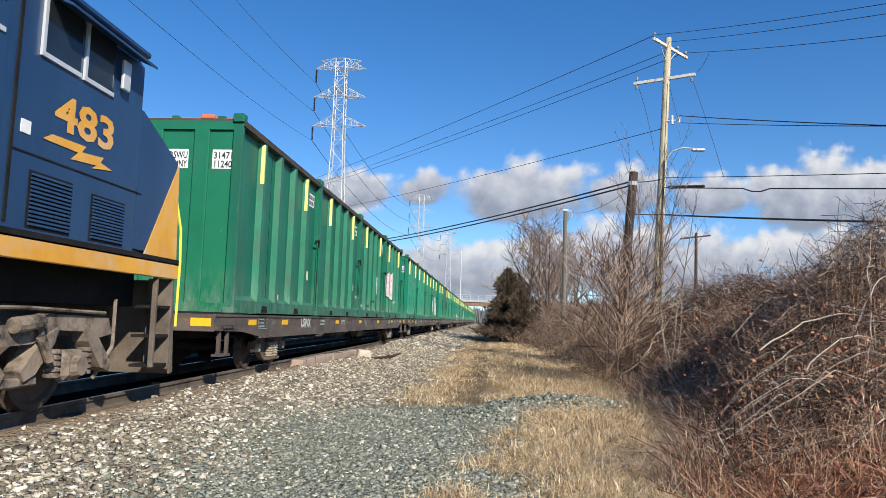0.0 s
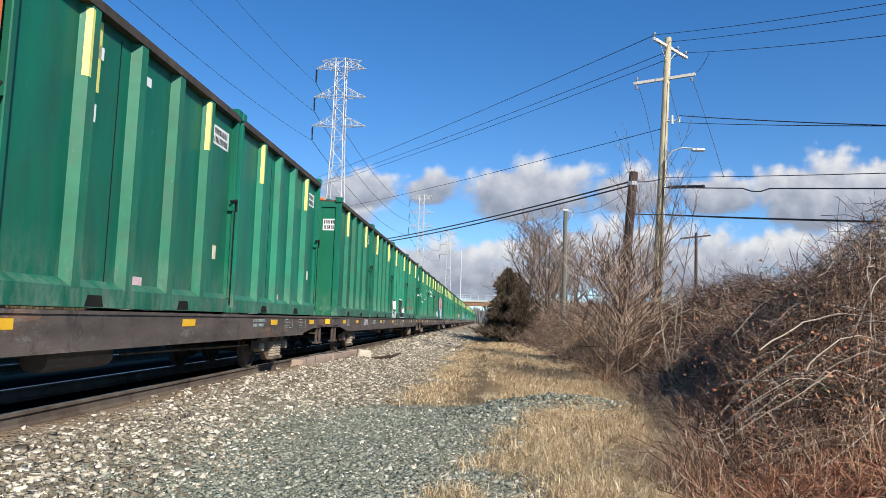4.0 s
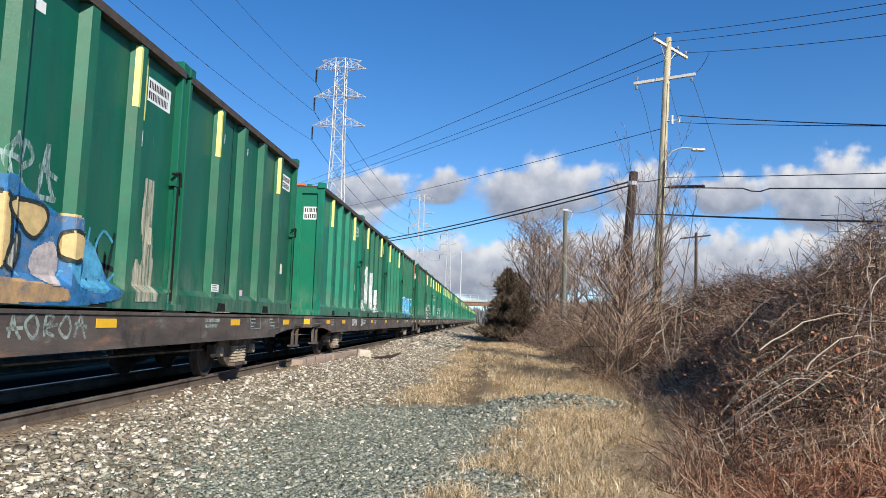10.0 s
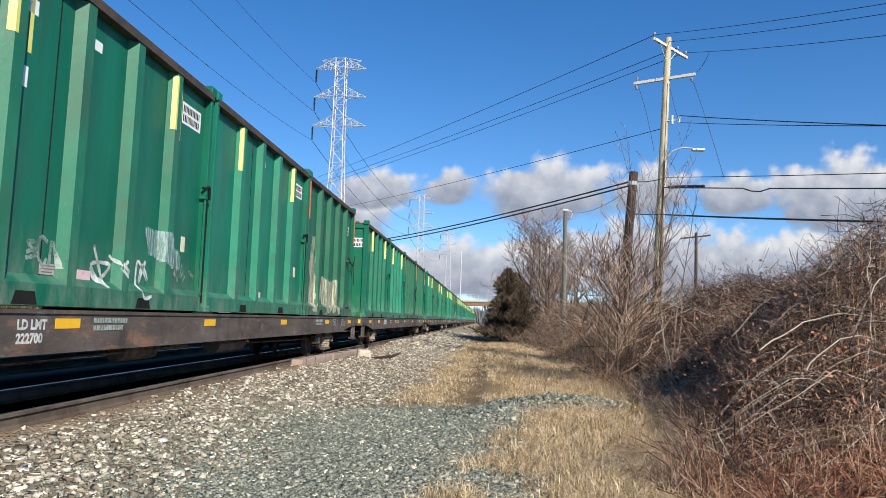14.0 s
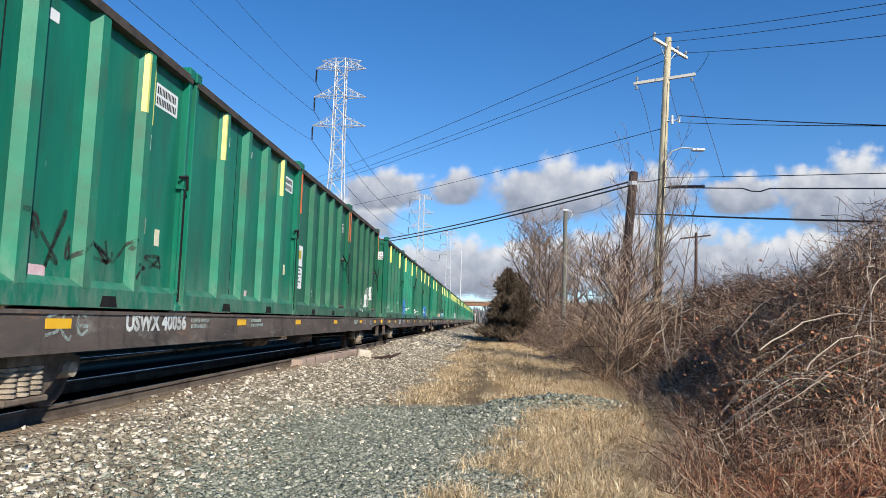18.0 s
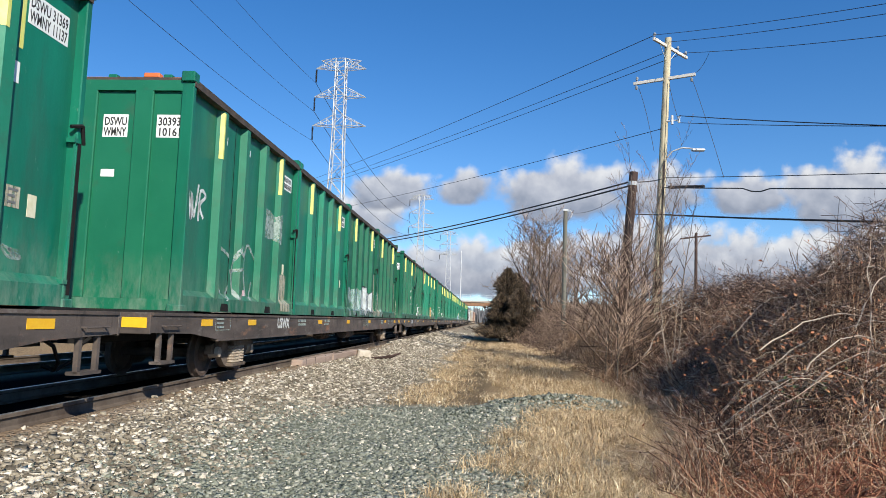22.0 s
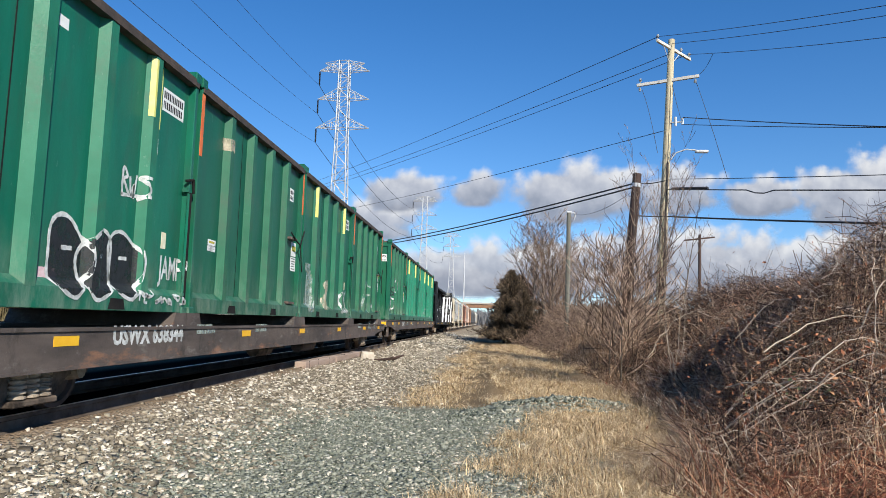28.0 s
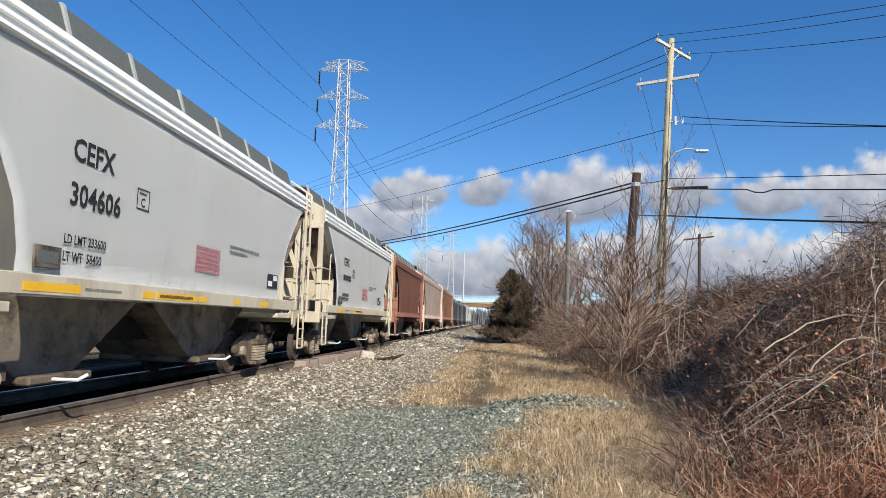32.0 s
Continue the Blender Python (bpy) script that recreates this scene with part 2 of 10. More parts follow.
def ground_z(x, y):
    """The lie of the land: ballast bed under the tracks, gravel track beside it, a low spoil heap, rough grass."""
    x, y = np.asarray(x, float), np.asarray(y, float)
    bed = smooth(-2.6, -4.6, x) * smooth(-14.5, -12.9, x)
    z = -0.44 + 0.245 * bed
    z += 0.085 * np.exp(-((x + 4.82) / 0.24) ** 2)                                           # dirt banked against the rail
    z += 0.02 * bumps(x, y) * (1 - bed) + 0.012 * bumps(x * 2.2, y * 2.2)
    z += 0.24 * np.exp(-(((x - 1.55) / 1.15) ** 2 + ((y - 13.5) / 0.65) ** 2)) * (1 - bed)      # spoil heap
    z += 0.13 * np.exp(-(((x - 0.3) / 0.65) ** 2 + ((y - 12.0) / 0.85) ** 2)) * (1 - bed)
    z -= 0.05 * np.exp(-((x + 0.35 - 0.01 * (y - 15)) / 0.35) ** 2) * smooth(12.5, 15, y)     # wheel rut in the grass
    z += 0.55 * smooth(4.2, 9.0, x) * smooth(0, 6, y)
    return z


def axis_points(parts):
    out = []
    for a, b, s in parts:
        out += list(np.arange(a, b, s))
    out.append(parts[-1][1])
    return np.array(out)


def ground_material():
    m, n, l, b = material("ground_soil_gravel")
    at = place_node(n, l, False)
    sep = n.new("ShaderNodeSeparateXYZ")
    l.new(at, sep.inputs[0])
    wob = noise_node(n, l, at, 0.9, 4.0, 0.6)

    def band(lo, hi, sock, amount=1.6):
        mm = n.new("ShaderNodeMath")
        mm.operation = "MULTIPLY_ADD"
        l.new(wob, mm.inputs[0])
        mm.inputs[1].default_value = amount
        l.new(sock, mm.inputs[2])
        mr = n.new("ShaderNodeMapRange")
        mr.interpolation_type = "SMOOTHSTEP"
        mr.inputs["From Min"].default_value = lo + amount / 2
        mr.inputs["From Max"].default_value = hi + amount / 2
        l.new(mm.outputs[0], mr.inputs["Value"])
        return mr.outputs[0]

    fine = noise_node(n, l, at, 26.0, 4.0, 0.7)
    vor = n.new("ShaderNodeTexVoronoi")
    vor.inputs["Scale"].default_value = 22.0
    l.new(at, vor.inputs["Vector"])
    # each pebble of the texture has its own shade
    white = ramp_node(n, l, vor.outputs["Color"], [(0.0, (0.15, 0.122, 0.088)), (0.45, (0.29, 0.24, 0.178)), (1.0, (0.50, 0.44, 0.35))])
    grey = ramp_node(n, l, vor.outputs["Color"], [(0.0, (0.11, 0.115, 0.088)), (0.5, (0.20, 0.205, 0.162)), (1.0, (0.34, 0.34, 0.285))])
    straw = ramp_node(n, l, fine, [(0.3, (0.19, 0.13, 0.075)), (0.7, (0.42, 0.30, 0.175))])
    soil = ramp_node(n, l, fine, [(0.3, (0.070, 0.050, 0.036)), (0.7, (0.15, 0.11, 0.075))])
    rust = ramp_node(n, l, fine, [(0.3, (0.18, 0.125, 0.082)), (0.7, (0.32, 0.24, 0.165))])
    far = band(12.2, 14.2, sep.outputs["Y"], 2.4)
    near = n.new("ShaderNodeMath")
    near.operation = "MULTIPLY_ADD"
    near.inputs[1].default_value = -0.85
    near.inputs[2].default_value = 1.0
    l.new(far, near.inputs[0])
    greyish = n.new("ShaderNodeMath")
    greyish.operation = "MULTIPLY"
    l.new(band(-4.0, -2.9, sep.outputs["X"], 1.3), greyish.inputs[0])
    l.new(near.outputs[0], greyish.inputs[1])
    c = mix_node(n, l, greyish.outputs[0], white, grey)
    right = band(-1.7, -0.7, sep.outputs["X"], 1.0)
    both = n.new("ShaderNodeMath")
    both.operation = "MULTIPLY"
    l.new(far, both.inputs[0])
    l.new(right, both.inputs[1])
    c = mix_node(n, l, both.outputs[0], c, straw)
    c = mix_node(n, l, band(0.9, 1.9, sep.outputs["X"], 1.0), c, straw)
    c = mix_node(n, l, band(4.6, 6.0, sep.outputs["X"], 1.5), c, soil)
    # the bare trodden wheel rut between the grass strips
    rut_l = band(-0.95, -0.60, sep.outputs["X"], 0.35)
    rut_r = band(0.30, -0.10, sep.outputs["X"], 0.35)
    rut = n.new("ShaderNodeMath")
    rut.operation = "MULTIPLY"
    l.new(rut_l, rut.inputs[0])
    l.new(rut_r, rut.inputs[1])
    rut2 = n.new("ShaderNodeMath")
    rut2.operation = "MULTIPLY"
    l.new(rut.outputs[0], rut2.inputs[0])
    l.new(far, rut2.inputs[1])
    c = mix_node(n, l, rut2.outputs[0], c, ramp_node(n, l, fine, [(0.3, (0.12, 0.088, 0.058)), (0.7, (0.26, 0.195, 0.125))]))
    near_rail = band(-4.9, -4.3, sep.outputs["X"], 0.5)
    c = mix_node(n, l, near_rail, rust, c)
    # near-black band on the bed: the train's shade put into the ground colour
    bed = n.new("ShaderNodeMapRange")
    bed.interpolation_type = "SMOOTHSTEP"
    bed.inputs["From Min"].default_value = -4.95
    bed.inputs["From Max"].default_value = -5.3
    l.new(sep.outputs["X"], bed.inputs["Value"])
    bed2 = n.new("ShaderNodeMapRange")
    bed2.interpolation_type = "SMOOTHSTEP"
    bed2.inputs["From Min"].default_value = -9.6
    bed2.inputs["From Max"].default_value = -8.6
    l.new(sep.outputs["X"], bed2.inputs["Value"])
    bed_shade = n.new("ShaderNodeMath")
    bed_shade.operation = "MULTIPLY"
    l.new(bed.outputs[0], bed_shade.inputs[0])
    l.new(bed2.outputs[0], bed_shade.inputs[1])
    c = mix_node(n, l, bed_shade.outputs[0], c, ramp_node(n, l, fine, [(0.3, (0.007, 0.0065, 0.006)), (0.7, (0.020, 0.018, 0.016))]))
    beyond = band(-15.5, -13.5, sep.outputs["X"], 1.5)
    c = mix_node(n, l, beyond, straw, c)
    l.new(c, b.inputs["Base Color"])
    b.inputs["Roughness"].default_value = 0.95
    b.inputs["Specular IOR Level"].default_value = 0.0
    bp = n.new("ShaderNodeBump")
    bp.inputs["Strength"].default_value = 0.8
    bp.inputs["Distance"].default_value = 0.04
    l.new(vor.outputs["Distance"], bp.inputs["Height"])
    l.new(bp.outputs[0], b.inputs["Normal"])
    return m


def build_ground():
    xs = axis_points([(-2500, -300, 220), (-300, -60, 24), (-60, -16, 2.2), (-16, -6, 0.25), (-6, -4, 0.08), (-4, 10, 0.16), (10, 60, 2.5), (60, 300, 24), (300, 2500, 220)])
    ys = axis_points([(-400, -20, 40), (-20, 2, 2.0), (2, 34, 0.2), (34, 90, 1.4), (90, 420, 15), (420, 3200, 180)])
    gx, gy = np.meshgrid(xs, ys)
    gz = ground_z(gx, gy)
    nx, ny = len(xs), len(ys)
    i = np.arange(nx * ny).reshape(ny, nx)
    quads = np.stack([i[:-1, :-1], i[:-1, 1:], i[1:, 1:], i[1:, :-1]], -1).reshape(-1, 4)
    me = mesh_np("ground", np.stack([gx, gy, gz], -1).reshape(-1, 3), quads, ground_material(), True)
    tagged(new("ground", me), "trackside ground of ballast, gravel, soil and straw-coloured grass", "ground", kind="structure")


build_ground()


# ---------------------------------------------------------------- tracks
def rail_profile(s=1.0):
    half = [(0.072, -0.185), (0.072, -0.172), (0.020, -0.155), (0.010, -0.14), (0.010, -0.055), (0.036, -0.040), (0.036, -0.006), (0.028, 0.0)]
    return [(x, z) for x, z in half] + [(-x, z) for x, z in half[::-1]]


def build_track(cx, near):
    tr = thing("railway_track", None, None, "railway track of rusty steel rails on creosoted ties", "track", "railway tracks", at=pose(cx, 0, 0))
    for sx in (-0.755, 0.755):
        bm = bmesh.new()
        prism(bm, [(x + sx, z) for x, z in rail_profile()], "y", -40, 560)
        rail = part("rail", bm, RAILSIDE, tr)
        part("running_surface", boxes((sx - 0.027, sx + 0.027, -40, 560, -0.001, 0.003)), RAILTOP, rail, "bright worn steel running surface")
    random.seed(5)
    proto = made(lambda b: box(b, -1.30, 1.30, -0.115, 0.115, -0.36, -0.215, bevel=0.015))
    me = finish(proto, TIE, "tie")
    count = 130 if near else 70
    for k in range(count):
        y = 3 + k * 0.53
        part("tie", me, None, tr, m=pose(random.uniform(-0.04, 0.04), y, random.uniform(-0.008, 0.0), 0, 0, random.uniform(-1, 1)))
    return tr


build_track(TRACK_X, True)
build_track(FAR_TRACK_X, False)


# ---------------------------------------------------------------- loose stones
def stones(name, label, n, area, size, mat, seed, keep=None, lift=0.35):
    rng = np.random.default_rng(seed)
    x0, x1, y0, y1 = area
    x = rng.uniform(x0, x1, n)
    # more of them near the camera
    y = y0 + (y1 - y0) * rng.uniform(0, 1, n) ** 1.7
    if keep is not None:
        ok = keep(x, y, rng)
        x, y = x[ok], y[ok]
    n = len(x)
    r = rng.uniform(size[0], size[1], n) * (0.7 + 0.6 * rng.uniform(0, 1, n) ** 3)
    cube = np.array([(a, b, c) for a in (-1, 1) for b in (-1, 1) for c in (-1, 1)], float)
    v = cube[None] * rng.uniform(0.35, 1.0, (n, 8, 1)) * np.array([1, 0.85, 0.50]) + rng.normal(0, 0.16, (n, 8, 3))
    ang = rng.uniform(0, 2 * np.pi, n)
    tilt = rng.normal(0, 0.5, n)
    ca, sa, ct, st = np.cos(ang), np.sin(ang), np.cos(tilt), np.sin(tilt)
    vy = v[..., 1] * ct[:, None] - v[..., 2] * st[:, None]
    vz = v[..., 1] * st[:, None] + v[..., 2] * ct[:, None]
    vx = v[..., 0] * ca[:, None] - vy * sa[:, None]
    vy = v[..., 0] * sa[:, None] + vy * ca[:, None]
    z = ground_z(x, y) + r * lift
    P = np.stack([vx * r[:, None] + x[:, None], vy * r[:, None] + y[:, None], vz * r[:, None] + z[:, None]], -1).reshape(-1, 3)
    f = np.array([(0, 1, 3, 2), (4, 6, 7, 5), (0, 4, 5, 1), (2, 3, 7, 6), (0, 2, 6, 4), (1, 5, 7, 3)])
    faces = (f[None] + 8 * np.arange(n)[:, None, None]).reshape(-1, 4)
    return tagged(new(name, mesh_np(name, P, faces, mat)), label, "gravel", kind="stuff")


def stone_material(name, stops):
    m, n, l, b = material(name)
    geo = n.new("ShaderNodeNewGeometry")
    c = ramp_node(n, l, geo.outputs["Random Per Island"], stops)
    at = place_node(n, l, False)
    g = noise_node(n, l, at, 60.0, 4.0, 0.7)
    c = mix_node(n, l, 1.0, c, ramp_node(n, l, g, [(0.3, (0.72, 0.72, 0.72)), (0.7, (1.15, 1.15, 1.15))]), "MULTIPLY")
    l.new(c, b.inputs["Base Color"])
    b.inputs["Roughness"].default_value = 0.9
    b.inputs["Specular IOR Level"].default_value = 0.25
    bp = n.new("ShaderNodeBump")
    bp.inputs["Strength"].default_value = 0.5
    bp.inputs["Distance"].default_value = 0.01
    l.new(g, bp.inputs["Height"])
    l.new(bp.outputs[0], b.inputs["Normal"])
    return m


PALE = stone_material("pale_ballast", [(0.0, (0.12, 0.10, 0.074)), (0.35, (0.22, 0.19, 0.145)), (0.62, (0.36, 0.315, 0.24)), (0.82, (0.54, 0.48, 0.385)), (1.0, (0.78, 0.71, 0.60))])
BLUE = stone_material("grey_ballast", [(0.0, (0.115, 0.125, 0.098)), (0.35, (0.20, 0.215, 0.172)), (0.7, (0.275, 0.288, 0.235)), (0.88, (0.37, 0.37, 0.305)), (0.94, (0.50, 0.47, 0.39)), (1.0, (0.76, 0.69, 0.57))])


def edge_noise(x, y):
    return 0.5 * bumps(x * 1.1, y * 0.8)


def in_pale(x, y, rng):
    lim = -3.3 + 0.9 * edge_noise(x, y) + rng.normal(0, 0.5, len(x)) + 1.6 * smooth(10.5, 14.0, y)
    return (x < lim) & (x > -4.62 + 0.30 * edge_noise(x * 2, y) + 0.15 * rng.normal(0, 1, len(x)))


def in_blue(x, y, rng):
    lim = -3.5 + 0.9 * edge_noise(x, y) + rng.normal(0, 0.5, len(x)) + 0.8 * smooth(10.5, 14.0, y)
    a = (x > lim) & (x < 1.2 + 0.5 * edge_noise(x, y) + rng.normal(0, 0.2, len(x)) - 0.5 * smooth(11, 7, y)) & (y < 12.6 + 1.0 * edge_noise(x, y) + rng.normal(0, 0.3, len(x)))
    heap = (((x - 1.5) / 1.4) ** 2 + ((y - 13.5) / 0.75) ** 2 < 1 + 0.4 * edge_noise(x * 2, y * 2)) | (((x - 0.2) / 0.9) ** 2 + ((y - 12.0) / 1.0) ** 2 < 1)
    return a | heap


# ---------------------------------------------------------------- plants
def tubes(P, R, sides=3):
    """Tubes along (n, s, 3) points with (n, s) radii; returns vertices and quads."""
    n, s, _ = P.shape
    T = np.gradient(P, axis=1)
    T /= np.linalg.norm(T, axis=2, keepdims=True) + 1e-9
    ref = np.where(np.abs(T[..., 2:3]) > 0.8, np.array([1.0, 0, 0]), np.array([0, 0, 1.0]))
    A = np.cross(T, ref)
    A /= np.linalg.norm(A, axis=2, keepdims=True) + 1e-9
    B = np.cross(T, A)
    ring = []
    for k in range(sides):
        a = 2 * np.pi * k / sides
        ring.append(P + (A * np.cos(a) + B * np.sin(a)) * R[..., None])
    V = np.stack(ring, 2).reshape(-1, 3)
    i = np.arange(n * s * sides).reshape(n, s, sides)
    q = []
    for k in range(sides):
        k2 = (k + 1) % sides
        q.append(np.stack([i[:, :-1, k], i[:, :-1, k2], i[:, 1:, k2], i[:, 1:, k]], -1))
    return V, np.stack(q, 2).reshape(-1, 4)


def stem_material(name, stops, rough=0.85, tufts=None):
    m, n, l, b = material(name)
    geo = n.new("ShaderNodeNewGeometry")
    c = ramp_node(n, l, geo.outputs["Random Per Island"], stops)
    g = noise_node(n, l, place_node(n, l, False), 35.0, 3.0, 0.6)
    c = mix_node(n, l, 1.0, c, ramp_node(n, l, g, [(0.3, (0.7, 0.7, 0.7)), (0.7, (1.2, 1.2, 1.2))]), "MULTIPLY")
    if tufts:
        # tufts turn darker and lighter in soft patches
        f = noise_node(n, l, place_node(n, l, False), tufts, 4.0, 0.65)
        c = mix_node(n, l, 1.0, c, ramp_node(n, l, f, [(0.36, (0.52, 0.47, 0.42)), (0.50, (0.98, 0.96, 0.93)), (0.66, (1.22, 1.22, 1.20))]), "MULTIPLY")
    l.new(c, b.inputs["Base Color"])
    b.inputs["Roughness"].default_value = rough
    b.inputs["Specular IOR Level"].default_value = 0.25
    return m


# the dark stops put the shade of the thicket's hollows into the canes
CANE = stem_material("bramble_canes", [(0.0, (0.016, 0.011, 0.010)), (0.55, (0.052, 0.032, 0.026)), (0.80, (0.15, 0.095, 0.072)), (0.93, (0.38, 0.27, 0.20)), (1.0, (0.68, 0.57, 0.46))])
REDCANE = stem_material("reddish_canes", [(0.0, (0.05, 0.018, 0.013)), (0.35, (0.25, 0.092, 0.056)), (0.7, (0.56, 0.27, 0.16)), (0.9, (0.58, 0.42, 0.28)), (1.0, (0.68, 0.57, 0.44))])
# darker twigs: shade inside the thicket put into their colour
SHADECANE = stem_material("dark_bramble_twigs", [(0.0, (0.014, 0.009, 0.008)), (0.6, (0.060, 0.034, 0.027)), (0.85, (0.17, 0.10, 0.074)), (1.0, (0.42, 0.30, 0.22))])
TWIG = stem_material("bare_twigs", [(0.0, (0.05, 0.032, 0.024)), (0.5, (0.20, 0.130, 0.096)), (1.0, (0.54, 0.40, 0.295))])
BARK = stem_material("bark", [(0.0, (0.07, 0.055, 0.045)), (1.0, (0.20, 0.165, 0.13))])
STRAW = stem_material("dry_grass", [(0.0, (0.30, 0.19, 0.09)), (0.35, (0.58, 0.42, 0.24)), (0.75, (0.76, 0.60, 0.38)), (1.0, (0.88, 0.76, 0.54))], 0.8, 5.5)
NEEDLE = stem_material("juniper_green", [(0.0, (0.035, 0.027, 0.019)), (0.6, (0.080, 0.058, 0.038)), (1.0, (0.17, 0.12, 0.08))])
LEAF = stem_material("leaf_green", [(0.0, (0.04, 0.07, 0.02)), (0.6, (0.09, 0.13, 0.04)), (1.0, (0.22, 0.24, 0.09))], 0.5)
DEADLEAF = stem_material("dead_leaves", [(0.0, (0.14, 0.05, 0.03)), (0.6, (0.32, 0.13, 0.07)), (1.0, (0.48, 0.26, 0.14))])


def edge_x(y):
    """Where the thicket begins beside the gravel."""
    return np.interp(y, [3, 6.5, 8, 9.5, 12, 15, 20, 30, 42, 50, 60], [1.7, 2.1, 2.6, 3.15, 3.6, 3.7, 3.6, 3.5, 3.0, 2.2, 1.6])


def thicket_top(x, y):
    """Height of the thicket over the ground: low at its edge, uneven along its crown."""
    d = x - edge_x(y)
    h = 2.85 * np.clip((d + 0.15) / (2.3 + 0.9 * smooth(10.0, 14.0, y)), 0.04, 1) ** (0.72 + 0.25 * smooth(10.0, 14.0, y))
    far = np.interp(y, [4, 6, 8, 9.5, 11, 12, 18, 26, 40, 60], [0.26, 0.33, 0.50, 0.76, 0.95, 1.0, 0.92, 0.93, 0.95, 0.9])
    far = far * (1 + 0.24 * smooth(4.2, 6.4, x) * smooth(15.0, 11.0, y))
    return h * far * (1 + 0.13 * bumps(x * 0.9, y * 0.9)) - 0.25 * smooth(4.2, 9.0, x)


def thicket(name, label, n, yr, xr, mat, seed, rad=(0.0035, 0.011), steps=11, top=1.0, reach=(0.5, 2.2), power=1.0, curl=0.16, thin=True):
    """Arching, wandering canes rooted all over the thicket's ground."""
    rng = np.random.default_rng(seed)
    y = yr[0] + (yr[1] - yr[0]) * rng.uniform(0, 1, n) ** power
    x = edge_x(y) + xr[0] + (xr[1] - xr[0]) * rng.uniform(0, 1, n) ** 1.4
    if thin:
        ok = rng.uniform(0, 1, n) < np.maximum(1 - smooth(10.0, 13.0, y), np.clip((x - edge_x(y)) / 3.0, 0.16, 1))
        x, y = x[ok], y[ok]
        n = len(x)
    z0 = ground_z(x, y) - 0.05
    h = thicket_top(x, y) * (0.25 + 0.75 * rng.uniform(0, 1, n) ** 0.7) * top * np.where(rng.uniform(0, 1, n) < 0.03, 1.2, 1.0)
    a = rng.uniform(0, 2 * np.pi, n)
    r = rng.uniform(reach[0], reach[1], n) * np.clip(h / 1.6, 0.35, 1.3)
    peak = rng.uniform(0.30, 0.9, n)
    s = np.linspace(0, 1, steps)[None, :]
    up = h[:, None] * np.sin(np.clip(s / peak[:, None], 0, 1.8) * np.pi / 2)
    out = r[:, None] * s ** 1.2
    turn = np.cumsum(rng.normal(0, curl * 2.2, (n, steps)), 1)
    dx = np.cumsum(np.cos(a[:, None] + turn), 1) / steps * r[:, None]
    dy = np.cumsum(np.sin(a[:, None] + turn), 1) / steps * r[:, None]
    lump = np.cumsum(rng.normal(0, curl * 0.28, (n, steps)), 1) * np.clip(h, 0.2, 1)[:, None]
    P = np.stack([x[:, None] + dx, y[:, None] + dy, z0[:, None] + np.maximum(up + lump, 0.02)], -1)
    lim = edge_x(P[..., 1]) - 0.4
    P[..., 0] = np.maximum(P[..., 0], lim + 0.4 * rng.uniform(0, 1, (n, 1)))
    cap = ground_z(P[..., 0], P[..., 1]) + thicket_top(P[..., 0], P[..., 1]) * (1.0 + 0.10 * rng.uniform(0, 1, (n, 1)) ** 3) + 0.06
    P[..., 2] = np.minimum(P[..., 2], cap + 0.35 * np.maximum(P[..., 2] - cap, 0) * (rng.uniform(0, 1, (n, 1)) < 0.12)) + np.where(rng.uniform(0, 1, (n, 1)) < 0.10, 0.9, 0.0) * np.maximum(P[..., 2] - cap, 0)
    R = rng.uniform(rad[0], rad[1], n)[:, None] * np.linspace(1.0, 0.4, steps)[None, :] * (0.75 + 0.022 * y)[:, None]
    V, Q = tubes(P, R)
    return tagged(new(name, mesh_np(name, V, Q, mat, True)), label, "bush", kind="stuff")


def side_twigs(name, label, n, yr, xr, mat, seed, low=0.15, size=(0.15, 0.55), high=1.04, thin=True):
    """Short crossing twigs that fill the thicket's outer skin."""
    rng = np.random.default_rng(seed)
    y = yr[0] + (yr[1] - yr[0]) * rng.uniform(0, 1, n) ** 1.2
    x = edge_x(y) + xr[0] + (xr[1] - xr[0]) * rng.uniform(0, 1, n) ** 1.3
    ok = (not thin) | (rng.uniform(0, 1, n) < np.maximum(1 - smooth(10.0, 13.0, y), np.clip((x - edge_x(y)) / 3.0, 0.16, 1)))
    x, y = x[ok], y[ok]
    n = len(x)
    hz = thicket_top(x, y) * (low + (high - low) * rng.uniform(0, 1, n) ** 0.75)
    c = np.stack([x, y, ground_z(x, y) + hz], -1)
    d = rng.normal(0, 1, (n, 3)) * np.array([1, 1, 0.7])
    d /= np.linalg.norm(d, axis=1, keepdims=True)
    L = rng.uniform(*size, n) * (0.8 + 0.02 * y)
    s = np.linspace(-0.5, 0.5, 5)[None, :, None]
    bend = rng.normal(0, 0.28, (n, 1, 3)) * (s * s) * L[:, None, None]
    P = c[:, None] + d[:, None] * s * L[:, None, None] + bend * 2 + rng.normal(0, 0.03, (n, 5, 3)) * L[:, None, None]
    R = (rng.uniform(0.0020, 0.0052, n) * (0.8 + 0.035 * y))[:, None] * np.array([1, 0.9, 0.8, 0.7, 0.4])[None, :]
    V, Q = tubes(P, R)
    return tagged(new(name, mesh_np(name, V, Q, mat, True)), label, "bush", kind="stuff")


